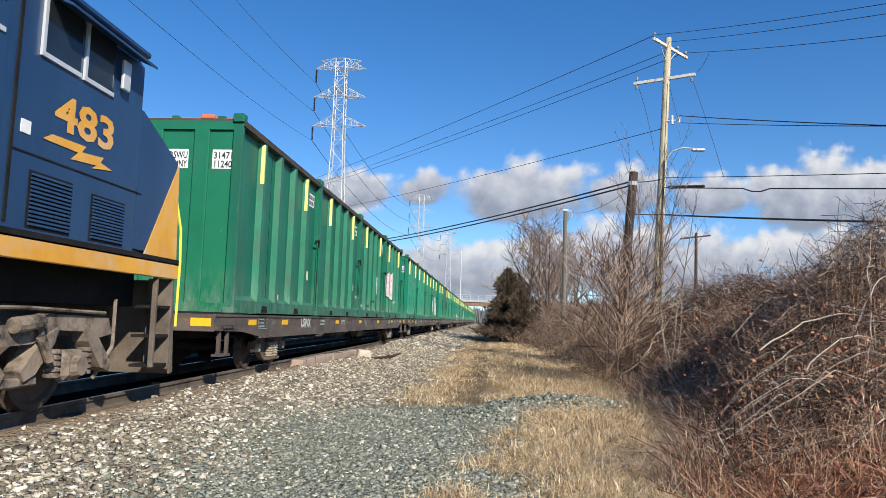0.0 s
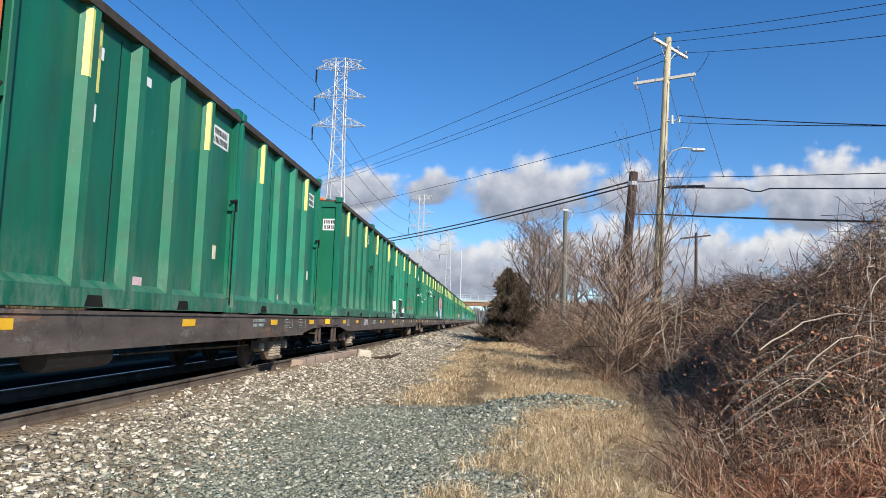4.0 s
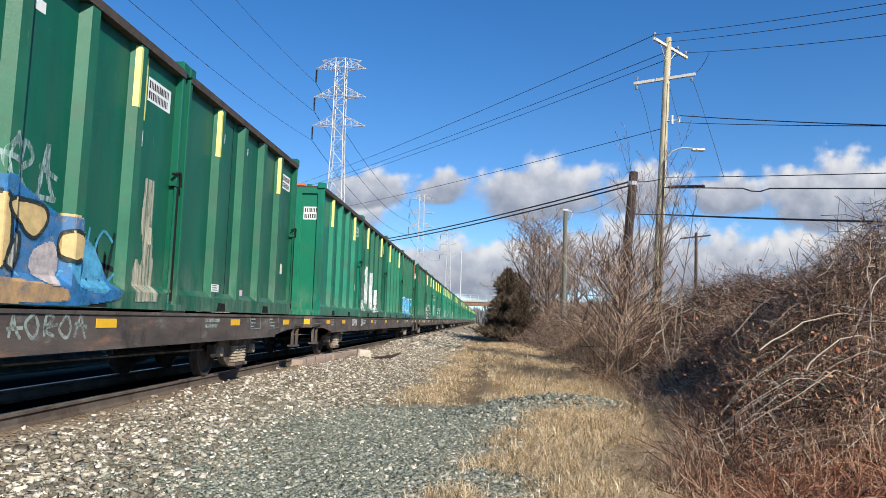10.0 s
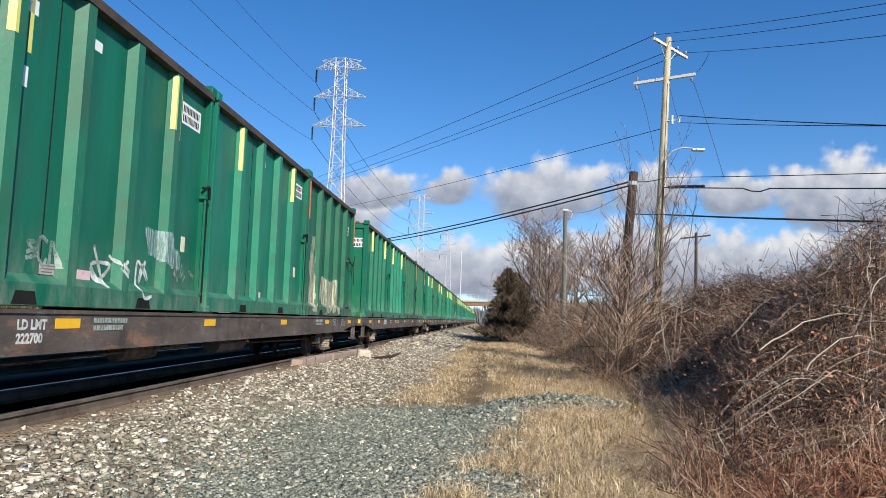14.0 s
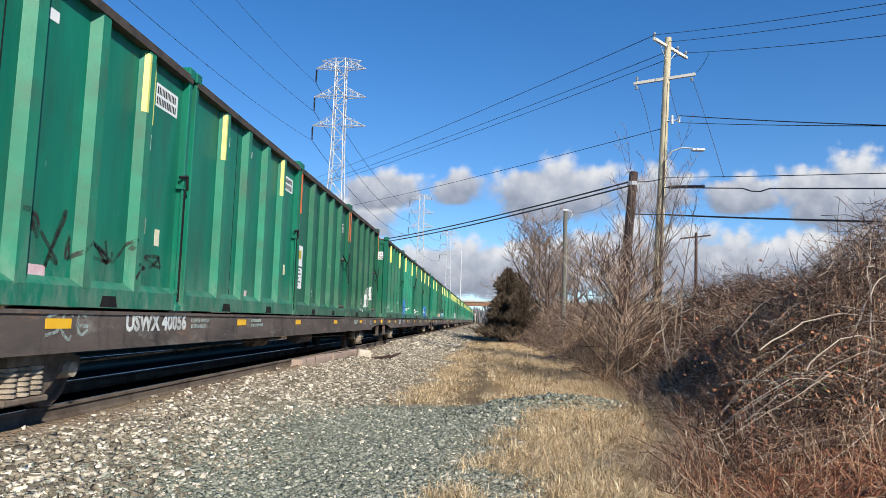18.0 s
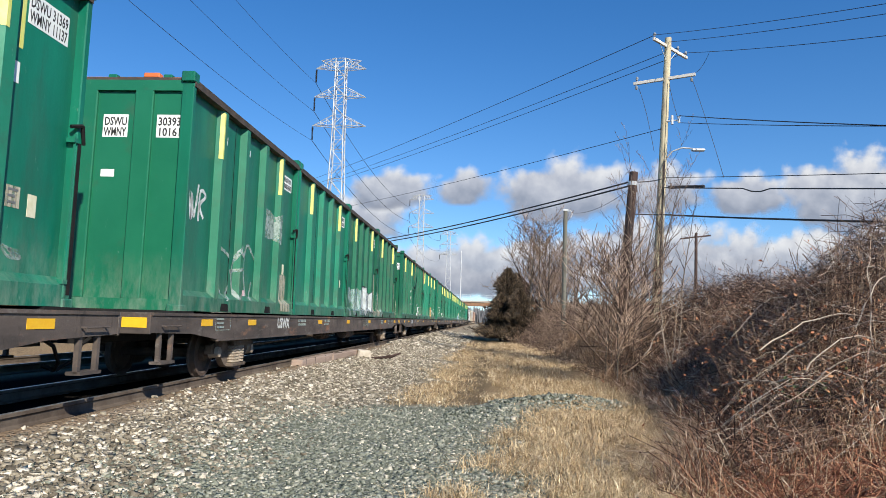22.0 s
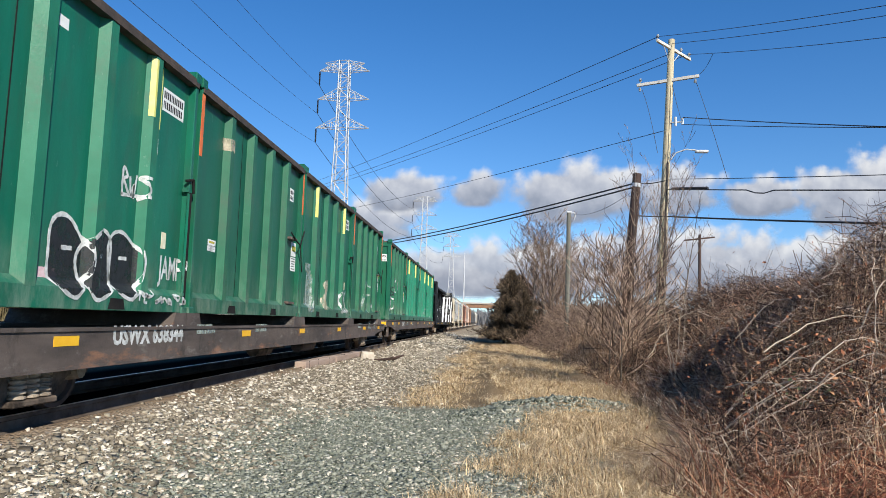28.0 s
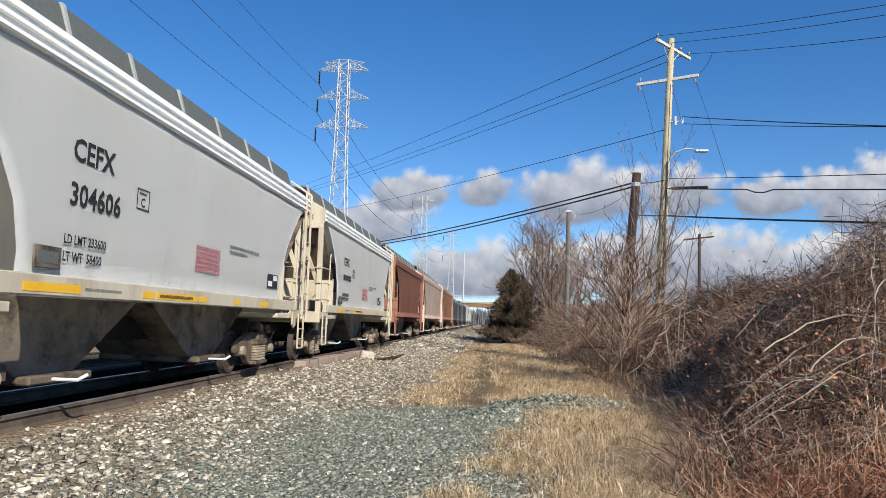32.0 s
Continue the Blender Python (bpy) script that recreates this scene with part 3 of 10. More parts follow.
thicket("bramble_thicket", "dense leafless grey-brown bramble thicket beside the railway", 4300, (7.0, 22.0), (-0.2, 5.4), CANE, 21, rad=(0.0022, 0.0075), reach=(0.5, 2.1), curl=0.22)
thicket("bramble_thicket", "dense leafless grey-brown bramble thicket farther along the railway", 3400, (19.0, 62.0), (-0.3, 6.5), TWIG, 22, rad=(0.004, 0.010), reach=(0.7, 2.8), curl=0.11)
thicket("reddish_brambles", "low reddish-brown bramble canes with dead growth", 1900, (5.2, 12.5), (-0.15, 3.4), REDCANE, 23, top=0.72, reach=(0.4, 1.5), curl=0.20)
SCRUB = stem_material("tan_scrub", [(0.0, (0.10, 0.056, 0.036)), (0.4, (0.30, 0.185, 0.115)), (0.8, (0.54, 0.38, 0.255)), (1.0, (0.74, 0.60, 0.44))], 0.85, 1.6)
thicket("low_scrub", "low tan scrub and dead stems along the thicket's foot", 12000, (6.2, 36.0), (-1.0, 2.0), SCRUB, 27, rad=(0.002, 0.0055), steps=5, top=1.5, reach=(0.2, 0.9), curl=0.12, thin=False)
side_twigs("bramble_twigs", "tangle of thin bare twigs over the bramble thicket", 11000, (7.0, 24.0), (-0.25, 4.6), SHADECANE, 24, size=(0.25, 1.3))
side_twigs("bramble_twigs", "tangle of thin bare twigs over the farther thicket", 9000, (22.0, 60.0), (-0.3, 5.0), TWIG, 25, size=(0.3, 1.2))
RUSSET = stem_material("russet_twigs", [(0.0, (0.09, 0.046, 0.032)), (0.35, (0.28, 0.155, 0.105)), (0.7, (0.50, 0.33, 0.235)), (0.9, (0.64, 0.50, 0.39)), (1.0, (0.76, 0.66, 0.55))])
UMBER = stem_material("umber_twigs", [(0.0, (0.04, 0.023, 0.017)), (0.45, (0.15, 0.092, 0.066)), (0.78, (0.33, 0.215, 0.155)), (0.92, (0.52, 0.39, 0.30)), (1.0, (0.68, 0.57, 0.46))])
side_twigs("russet_twigs", "tangle of thin russet twigs along the foot of the brambles", 12000, (6.8, 17.0), (-0.45, 2.3), RUSSET, 28, low=0.03, size=(0.15, 0.65), high=0.95, thin=False)
side_twigs("russet_twigs", "tangle of thin russet twigs on the flank of the brambles", 5500, (10.8, 17.5), (0.1, 2.2), RUSSET, 30, low=0.6, size=(0.15, 0.7), high=1.08, thin=False)
side_twigs("crown_twigs", "dense tangle of brown twigs in the crown of the thicket", 7500, (10.5, 23.0), (0.5, 5.2), UMBER, 29, low=0.55, size=(0.3, 1.2), high=0.97, thin=False)
side_twigs("reddish_twigs", "tangle of thin reddish twigs near the ground", 8500, (5.4, 13.0), (-0.2, 2.8), REDCANE, 26, low=0.02, size=(0.2, 0.9), high=0.66)


def pale_canes():
    """The few long bleached canes that arch across the front of the thicket."""
    random.seed(8)
    specs = [((3.6, 9.5, 0.55), (5.4, 10.2, 1.05), 0.25), ((3.4, 9.0, 0.9), (5.2, 9.4, 1.35), 0.2), ((3.3, 8.0, 0.2), (4.4, 7.6, 0.9), 0.3),
             ((4.3, 7.6, 0.0), (4.6, 7.4, 1.6), 0.15), ((3.2, 9.6, 0.05), (4.2, 8.8, 0.75), 0.35), ((3.0, 9.2, 0.4), (4.0, 8.2, -0.1), 0.35),
             ((2.9, 13.0, 0.6), (3.9, 13.4, 1.5), 0.2), ((4.4, 8.3, 0.3), (5.0, 9.4, 2.2), 0.2), ((4.1, 12.0, 1.0), (5.6, 12.6, 1.7), 0.3), ((3.9, 15.2, -0.3), (3.8, 15.4, 1.6), 0.1), ((4.0, 15.6, -0.3), (4.2, 15.3, 1.9), 0.1), ((4.1, 15.4, -0.3), (4.4, 15.9, 1.7), 0.12),
             ((3.95, 14.8, -0.3), (3.6, 15.0, 1.4), 0.15), ((3.4, 8.6, 0.5), (4.6, 8.0, 0.25), 0.25), ((3.6, 8.2, 0.7), (4.9, 8.6, 0.9), 0.3), ((3.1, 8.8, 0.1), (3.9, 7.8, 0.35), 0.3), ((4.6, 9.0, 1.2), (5.6, 9.6, 1.9), 0.3)]
    for a, b, sag in specs:
        a, b = Vector(a), Vector(b)
        pts = np.array([[list(a.lerp(b, s) + Vector((random.uniform(-0.03, 0.03), random.uniform(-0.03, 0.03), sag * math.sin(math.pi * s) + random.uniform(-0.02, 0.02))))
                         for s in np.linspace(0, 1, 12)]])
        V, Q = tubes(pts, np.linspace(0.011, 0.004, 12)[None, :], 5)
        tagged(new("bleached_cane", mesh_np("bleached_cane", V, Q, PALECANE, True)), "long pale bleached bramble cane arching over the thicket", "branch", "bleached canes")


def thin_canes(n=260):
    """Long thin bleached stems that arch out over the dark hollows of the thicket."""
    rng = np.random.default_rng(19)
    y = 7.2 + 11 * rng.uniform(0, 1, n) ** 1.3
    x = edge_x(y) + rng.uniform(0.0, 3.0, n)
    z = ground_z(x, y) + thicket_top(x, y) * rng.uniform(0.15, 0.95, n)
    a = rng.uniform(0, 2 * np.pi, n)
    L = rng.uniform(0.8, 2.4, n)
    rise = rng.uniform(-0.25, 0.7, n)
    s = np.linspace(0, 1, 10)[None, :]
    bow = rng.uniform(0.05, 0.35, n)[:, None] * np.sin(np.pi * s)
    turn = a[:, None] + rng.normal(0, 0.35, n)[:, None] * s
    P = np.stack([x[:, None] + np.cos(turn) * L[:, None] * s, y[:, None] + np.sin(turn) * L[:, None] * s * 0.7, z[:, None] + rise[:, None] * s * L[:, None] * 0.5 + bow * L[:, None] * 0.5], -1)
    P += rng.normal(0, 0.008, P.shape)
    P[..., 0] = np.maximum(P[..., 0], edge_x(P[..., 1]) - 0.25)
    P[..., 2] = np.minimum(np.maximum(P[..., 2], ground_z(P[..., 0], P[..., 1]) + 0.03), ground_z(P[..., 0], P[..., 1]) + thicket_top(P[..., 0], P[..., 1]) + 0.25)
    R = rng.uniform(0.003, 0.0065, n)[:, None] * np.linspace(1, 0.4, 10)[None, :] * (0.7 + 0.03 * y)[:, None]
    V, Q = tubes(P, R, 4)
    tagged(new("thin_pale_canes", mesh_np("thin_pale_canes", V, Q, PALESTEM, True)), "thin pale bleached canes arching over the bramble thicket", "bush", kind="stuff")


PALESTEM = stem_material("pale_stems", [(0.0, (0.28, 0.20, 0.15)), (0.5, (0.46, 0.36, 0.28)), (1.0, (0.70, 0.60, 0.50))])
thin_canes()
PALECANE = surface("pale_cane", (0.34, 0.27, 0.21), (0.46, 0.39, 0.31), 6.0, 0.8)
pale_canes()


def leaves(name, label, n, centre, spread, size, mat, seed, cat="leaves"):
    rng = np.random.default_rng(seed)
    c = np.asarray(centre) + rng.normal(0, 1, (n, 3)) * np.asarray(spread)
    u = rng.normal(0, 1, (n, 3))
    u /= np.linalg.norm(u, axis=1, keepdims=True)
    w = np.cross(u, rng.normal(0, 1, (n, 3)))
    w /= np.linalg.norm(w, axis=1, keepdims=True)
    nn = np.cross(u, w)
    L = rng.uniform(*size, n)[:, None]
    P = np.stack([c - u * L, c + w * L * 0.45 + nn * L * 0.15, c + u * L, c - w * L * 0.45 + nn * L * 0.15], 1).reshape(-1, 3)
    return tagged(new(name, mesh_np(name, P, np.arange(n * 4).reshape(n, 4), mat)), label, cat, kind="stuff")


leaves("vine_leaves", "few green and yellowing vine leaves in the brambles", 150, (3.95, 8.3, 0.42), (0.28, 0.2, 0.16), (0.02, 0.045), LEAF, 31)
leaves("dead_leaves", "dry brown leaves caught in the brambles", 1500, (4.6, 9.5, 0.7), (0.9, 2.2, 0.6), (0.015, 0.035), DEADLEAF, 32)
leaves("dead_leaves", "reddish dead leaves low in the brambles", 2200, (4.1, 7.8, 0.25), (0.7, 1.0, 0.38), (0.015, 0.035), DEADLEAF, 33)


def grass(name, label, n, seed, where, height=(0.12, 0.42), clump=0.13, mat=None):
    """Dry grass in tufts; where(rng, k) gives tuft places."""
    rng = np.random.default_rng(seed)
    per = 22
    tx, ty = where(rng, n // per)
    th = rng.uniform(0.35, 1.0, len(tx)) + 0.45 * rng.uniform(0, 1, len(tx)) ** 6
    way = rng.uniform(0, 2 * np.pi, len(tx))
    x = np.repeat(tx, per) + rng.normal(0, clump, len(tx) * per)
    y = np.repeat(ty, per) + rng.normal(0, clump, len(tx) * per)
    n = len(x)
    h = rng.uniform(*height, n) * np.repeat(th, per)
    a = np.repeat(way, per) + rng.normal(0, 1.1, n)
    lean = np.abs(rng.normal(0, 1.9, n)) * h
    z = ground_z(x, y) - 0.01
    w = rng.uniform(0.0012, 0.0034, n) * (0.8 + 0.04 * y) * np.where(rng.uniform(0, 1, n) < 0.12, 1.8, 0.9)
    px, py = -np.sin(a) * w, np.cos(a) * w
    dx, dy = np.cos(a) * lean, np.sin(a) * lean
    tip = h * rng.uniform(0.2, 1.0, n)
    P = np.stack([
        np.stack([x + px, y + py, z], -1), np.stack([x - px, y - py, z], -1),
        np.stack([x + dx * 0.4 - px * 0.8, y + dy * 0.4 - py * 0.8, z + h * 0.66], -1), np.stack([x + dx * 0.4 + px * 0.8, y + dy * 0.4 + py * 0.8, z + h * 0.66], -1),
        np.stack([x + dx - px * 0.2, y + dy - py * 0.2, z + tip], -1), np.stack([x + dx + px * 0.2, y + dy + py * 0.2, z + tip], -1)], 1).reshape(-1, 3)
    f = np.array([(0, 1, 2, 3), (3, 2, 4, 5)])
    Q = (f[None] + 6 * np.arange(n)[:, None, None]).reshape(-1, 4)
    return tagged(new(name, mesh_np(name, P, Q, mat or STRAW)), label, "grass", kind="stuff")


def left_strip(rng, k):
    y = 12.0 + 36 * rng.uniform(0, 1, k) ** 1.5
    x = rng.normal(-1.08, 0.27 + 0.006 * y, k) + 0.012 * (y - 12)
    ok = (bumps(x * 1.7, y * 1.1) > -0.25) & (y > 12.8 + 0.9 * bumps(x * 3, x * 2))
    return x[ok], y[ok]


def right_strip(rng, k):
    y = 14.0 + 36 * rng.uniform(0, 1, k) ** 1.4
    x = rng.uniform(0.04, 1.0, k) ** 1.1 * np.clip(edge_x(y) + 0.7, 0.5, 4.0) + 0.05 + rng.normal(0, 0.12, k)
    ok = bumps(x * 1.5, y * 0.9) > -0.3
    return x[ok], y[ok]


def fore_clump(rng, k):
    y = rng.uniform(5.2, 13.2, k)
    lo = np.interp(y, [5, 6.6, 7.5, 8.1, 8.8, 9.8, 12, 13.9], [-0.8, -0.5, -0.4, -0.02, 0.02, 0.2, 0.85, 1.7]) + 0.30 * bumps(y * 2.5, y * 1.2)
    x = lo + (edge_x(y) + 0.8 - lo) * rng.uniform(0, 1, k) ** 0.8
    ok = (bumps(x * 2.2, y * 2.2) > -0.24) & (bumps(x * 4.1 + 2, y * 4.1) > -0.38)
    return x[ok], y[ok]


def fringe(rng, k):
    y = rng.uniform(13.2, 17.5, k)
    x = rng.uniform(0.6, 3.3, k)
    return x, y + 1.3


grass("dry_grass", "straw-coloured dry grass between the wheel ruts", 18000, 41, left_strip, (0.06, 0.24), 0.11)
grass("dry_grass", "straw-coloured dry grass along the thicket", 34000, 42, right_strip, (0.07, 0.28), 0.11)
grass("dry_grass", "clump of pale dry grass in front of the brambles", 100000, 43, fore_clump, (0.04, 0.24), 0.09)
def thicket_foot(rng, k):
    y = 6.8 + 14 * rng.uniform(0, 1, k) ** 1.3
    return edge_x(y) + rng.uniform(-0.45, 1.3, k), y


grass("dead_stems", "short dead tan stems at the foot of the brambles", 30000, 45, thicket_foot, (0.15, 0.60), 0.10, SCRUB)
grass("dry_grass", "dry grass behind the gravel heap", 7000, 44, fringe, (0.10, 0.32))


# ---------------------------------------------------------------- trees
def tree_lines(seed, height, trunk_r, levels, children, spread, up, first=0.2, ratio=(0.55, 0.8)):
    """Limbs of a bare tree: lists of polylines with radii, by level."""
    rng = random.Random(seed)
    out = []

    def grow(p, d, length, r, level):
        steps = 6
        pts, rad = [p.copy()], [r]
        q, dd = p.copy(), d.copy()
        for i in range(steps):
            dd = (dd + Vector((rng.gauss(0, 0.05), rng.gauss(0, 0.05), rng.gauss(0, 0.03) + up * 0.07))).normalized()
            q = q + dd * length / steps
            pts.append(q.copy())
            rad.append(r * (1 - 0.75 * (i + 1) / steps))
        out.append((level, pts, rad))
        if level >= levels:
            return
        k = children[min(level, len(children) - 1)]
        for j in range(k):
            s = first + (1 - first) * (j + rng.random()) / k
            i = min(steps - 1, int(s * steps))
            base = pts[i].lerp(pts[i + 1], s * steps - i)
            ax = Vector((rng.gauss(0, 1), rng.gauss(0, 1), rng.gauss(0, 0.35))).normalized()
            nd = ((pts[i + 1] - pts[i]).normalized() * (1 - spread) + ax * spread + Vector((0, 0, up * 0.35))).normalized()
            grow(base, nd, length * rng.uniform(*ratio) * (1.1 - 0.45 * s), max(rad[i] * 0.6, 0.004), level + 1)

    grow(Vector((0, 0, 0)), Vector((rng.gauss(0, 0.04), rng.gauss(0, 0.04), 1)).normalized(), height, trunk_r, 0)
    return out


def bare_tree(name, label, at, seed, height, trunk_r, levels=3, children=(9, 5, 4), spread=0.55, up=0.5, first=0.2, thin=1.0, ratio=(0.45, 0.7), category="tree"):
    t = thing(name, None, None, label, category, at=pose(*at, 0, 0, 0))
    lines = tree_lines(seed, height, trunk_r, levels, children, spread, up, first, ratio)
    for key, lv, mat in (("trunk", (0,), BARK), ("crown", tuple(range(1, 9)), TWIG)):
        sel = [(p, r) for L, p, r in lines if L in lv]
        if sel:
            V, Q = tubes(np.array([[list(v) for v in p] for p, r in sel]), np.maximum(np.array([r for p, r in sel]), 0.004 * thin), 5 if lv[0] < 2 else 3)
            ob = part(key, mesh_np(key, V, Q, mat, True), None, t)
            if key == "crown":
                tagged(ob, kind="stuff")
    return t


for i, (x, y, h) in enumerate([(4.9, 24.6, 7.0), (5.35, 25.2, 7.4), (5.9, 24.4, 6.2), (5.2, 24.0, 5.6), (5.6, 24.8, 7.0), (4.3, 24.8, 4.8), (6.6, 25.0, 5.6), (6.2, 25.6, 6.4)]):
    bare_tree("sapling", "slender leafless sapling rising out of the thicket by the utility pole", (x, y, -0.3), 100 + i, h, 0.035, 3, (15, 5, 3), 0.5, 0.6, 0.2, 1.0, (0.22, 0.42), "sapling")
for i, (x, y, h) in enumerate([(3.6, 58.0, 7.9), (4.6, 60.0, 9.0), (5.4, 61.0, 8.6), (4.1, 62.0, 8.9), (6.3, 60.0, 7.4), (7.2, 59.0, 6.6), (5.0, 57.0, 6.9)]):
    bare_tree("bare_tree", "leafless grey deciduous tree behind the thicket", (x, y, -0.3), 140 + i, h, 0.11, 3, (16, 8, 5), 0.58, 0.55, 0.14, 2.5, (0.36, 0.60))
for i, (x, y, h) in enumerate([(3.4, 20.0, 2.9), (3.8, 21.5, 3.3), (3.3, 17.8, 2.6)]):
    bare_tree("shrub", "small leafless tan shrub with upright stems beside the gravel", (x, y, -0.4), 170 + i, h, 0.022, 3, (14, 6, 3), 0.6, 0.6, 0.05, 2.0, (0.5, 0.8), "shrub")


def juniper(at, height, width, seed):
    t = thing("juniper", None, None, "dark green-brown conical juniper at the edge of the thicket", "conifer", at=pose(*at))
    part("trunk", rods(((0, 0, -0.1), (0, 0, height * 0.8), 0.11, 0.03), sides=7), BARK, t)
    rng = np.random.default_rng(seed)
    n = 5200
    s = rng.uniform(0, 1, n) ** 0.8
    r = width * (1 - s) ** 0.7 * rng.uniform(0.4, 1.2, n) * (1 + 0.3 * np.sin(s * 19 + rng.uniform(0, 1) * 6))
    a = rng.uniform(0, 2 * np.pi, n)
    r = r * (1 + 0.25 * np.sin(2 * a + s * 9) + 0.2 * np.sin(5 * a - s * 14))
    c = np.stack([r * np.cos(a), r * np.sin(a), 0.15 + s * height], -1)
    d = np.stack([np.cos(a), np.sin(a), rng.normal(0.55, 0.4, n)], -1) + rng.normal(0, 0.35, (n, 3))
    d /= np.linalg.norm(d, axis=1, keepdims=True)
    L = rng.uniform(0.16, 0.42, n)
    k = np.linspace(0, 1, 3)[None, :, None]
    P = c[:, None] + d[:, None] * k * L[:, None, None]
    V, Q = tubes(P, np.repeat(rng.uniform(0.02, 0.05, n)[:, None], 3, 1) * np.array([1.0, 0.9, 0.15])[None])
    part("crown", mesh_np("crown", V, Q, NEEDLE), None, t)
    return t


juniper((1.75, 57.0, -0.4), 5.6, 1.75, 51)
juniper((2.6, 59.5, -0.4), 5.4, 1.8, 52)
juniper((1.2, 56.0, -0.4), 3.4, 1.3, 53)
juniper((2.6, 54.5, -0.4), 3.8, 1.5, 54)


# ---------------------------------------------------------------- poles, wires, towers, bridge
def hanging(a, b, sag, n=24):
    a, b = Vector(a), Vector(b)
    return [a.lerp(b, s) - Vector((0, 0, 4 * sag * s * (1 - s))) for s in [i / n for i in range(n + 1)]]


def wire(label, a, b, sag, r=0.008, dip=None):
    pts = np.array([[list(p) for p in hanging(a, b, sag, 30)]])
    if dip:
        s = np.linspace(0, 1, 31)
        pts[0, :, 2] -= dip[1] * np.exp(-((s - dip[0]) / 0.035) ** 4)
    V, Q = tubes(pts, np.full((1, 31), r), 5)
    return tagged(new("overhead_wire", mesh_np("overhead_wire", V, Q, WIRE, True)), label, "wire", "overhead wires")


def leaning_pole(bm, a, b, r0, r1):
    rod(bm, a, b, r0, r1, 18)


def beam(bm, a, b, w, h):
    """A square timber from a to b."""
    a, b = Vector(a), Vector(b)
    q = (b - a).to_track_quat("Y", "Z").to_matrix().to_4x4()
    L = (b - a).length
    box(bm, -w / 2, w / 2, 0, L, -h / 2, h / 2, bevel=0.008, m=Matrix.Translation(a) @ q)


def insulator(parent, x, y, z, up=True):
    bm = bmesh.new()
    s = 1 if up else -1
    rod(bm, (x, y, z), (x, y, z + s * 0.10), 0.018, 0.018, 8)
    for k, r in enumerate((0.05, 0.065, 0.05)):
        rod(bm, (x, y, z + s * (0.07 + 0.045 * k)), (x, y, z + s * (0.105 + 0.045 * k)), r, r * 0.8, 10)
    part("insulator", bm, PORCELAIN, parent, "grey porcelain insulator")


PORCELAIN = surface("porcelain", (0.25, 0.27, 0.29), (0.34, 0.36, 0.38), 6.0, 0.3)
TIMBER = surface("bleached_crossarm", (0.50, 0.47, 0.42), (0.64, 0.61, 0.56), 3.0, 0.85, stretch=(1, 1, 6), bump=0.3)


def main_pole():
    p = thing("utility_pole", None, None, "tall weathered wooden utility pole with crossarms and a street light", "utility pole")
    part("pole", made(leaning_pole, (6.36, 27.0, -0.5), (6.97, 27.0, 12.5), 0.185, 0.125), POLEWOOD, p)
    up_a, up_b = (6.22, 26.25, 12.17), (7.98, 28.05, 12.10)
    lo_a, lo_b = (5.72, 27.50, 10.80), (7.86, 26.48, 10.84)
    part("crossarm", made(beam, up_a, up_b, 0.09, 0.12), TIMBER, p, "bleached wooden crossarm")
    part("crossarm", made(beam, lo_a, lo_b, 0.09, 0.12), TIMBER, p, "bleached wooden crossarm")
    for k in (0.03, 0.40, 0.72, 0.97):
        v = Vector(up_a).lerp(Vector(up_b), k)
        insulator(p, v.x, v.y, v.z + 0.06)
    for k, u in ((0.06, True), (0.05, False), (0.94, False), (0.5, False)):
        v = Vector(lo_a).lerp(Vector(lo_b), k)
        insulator(p, v.x, v.y, v.z + (0.06 if u else -0.06), u)
    part("brace", rods(((6.55, 26.6, 12.12), (6.88, 26.95, 11.5), 0.015), ((7.4, 27.45, 12.1), (6.95, 27.05, 11.5), 0.015)), GALV, p)
    bm = rods(((6.80, 26.9, 9.1), (7.35, 26.75, 9.1), 0.03), ((7.05, 26.8, 8.95), (7.05, 26.8, 9.3), 0.05), ((7.30, 26.76, 9.0), (7.30, 26.76, 9.25), 0.05), sides=8)
    part("wire_bracket", bm, GALV, p)
    part("lamp_arm", made(lambda b: pipe(b, [(6.80, 26.9, 7.55), (7.05, 26.8, 7.88), (7.40, 26.7, 8.00), (7.75, 26.6, 7.95)], 0.028, 8)), GALV, p, "curved steel lamp arm")
    bm = bmesh.new()
    box(bm, 7.72, 8.22, 26.50, 26.68, 7.84, 7.95, bevel=0.035)
    part("luminaire", bm, GALV, p, "grey street light head")
    part("cable_guard", rods(((6.53, 26.80, 2.2), (6.76, 26.83, 7.5), 0.035), sides=8), WIRE, p)
    part("ground_wire", rods(((6.40, 26.82, 0.0), (6.90, 26.86, 10.6), 0.012), sides=5), WIRE, p)
    part("splice_case", rods(((6.85, 26.6, 6.43), (7.85, 25.5, 6.26), 0.06), sides=8), WIRE, p)
    return p


main_pole()
old = thing("utility_pole", None, None, "short dark leaning creosoted utility pole beside the taller one", "utility pole")
part("pole", made(leaning_pole, (4.98, 27.0, -0.5), (5.63, 27.0, 7.08), 0.20, 0.165), OLDWOOD, old)
part("pole_band", rods(((5.585, 27.0, 6.55), (5.60, 27.0, 6.70), 0.178), sides=12), GALV, old)

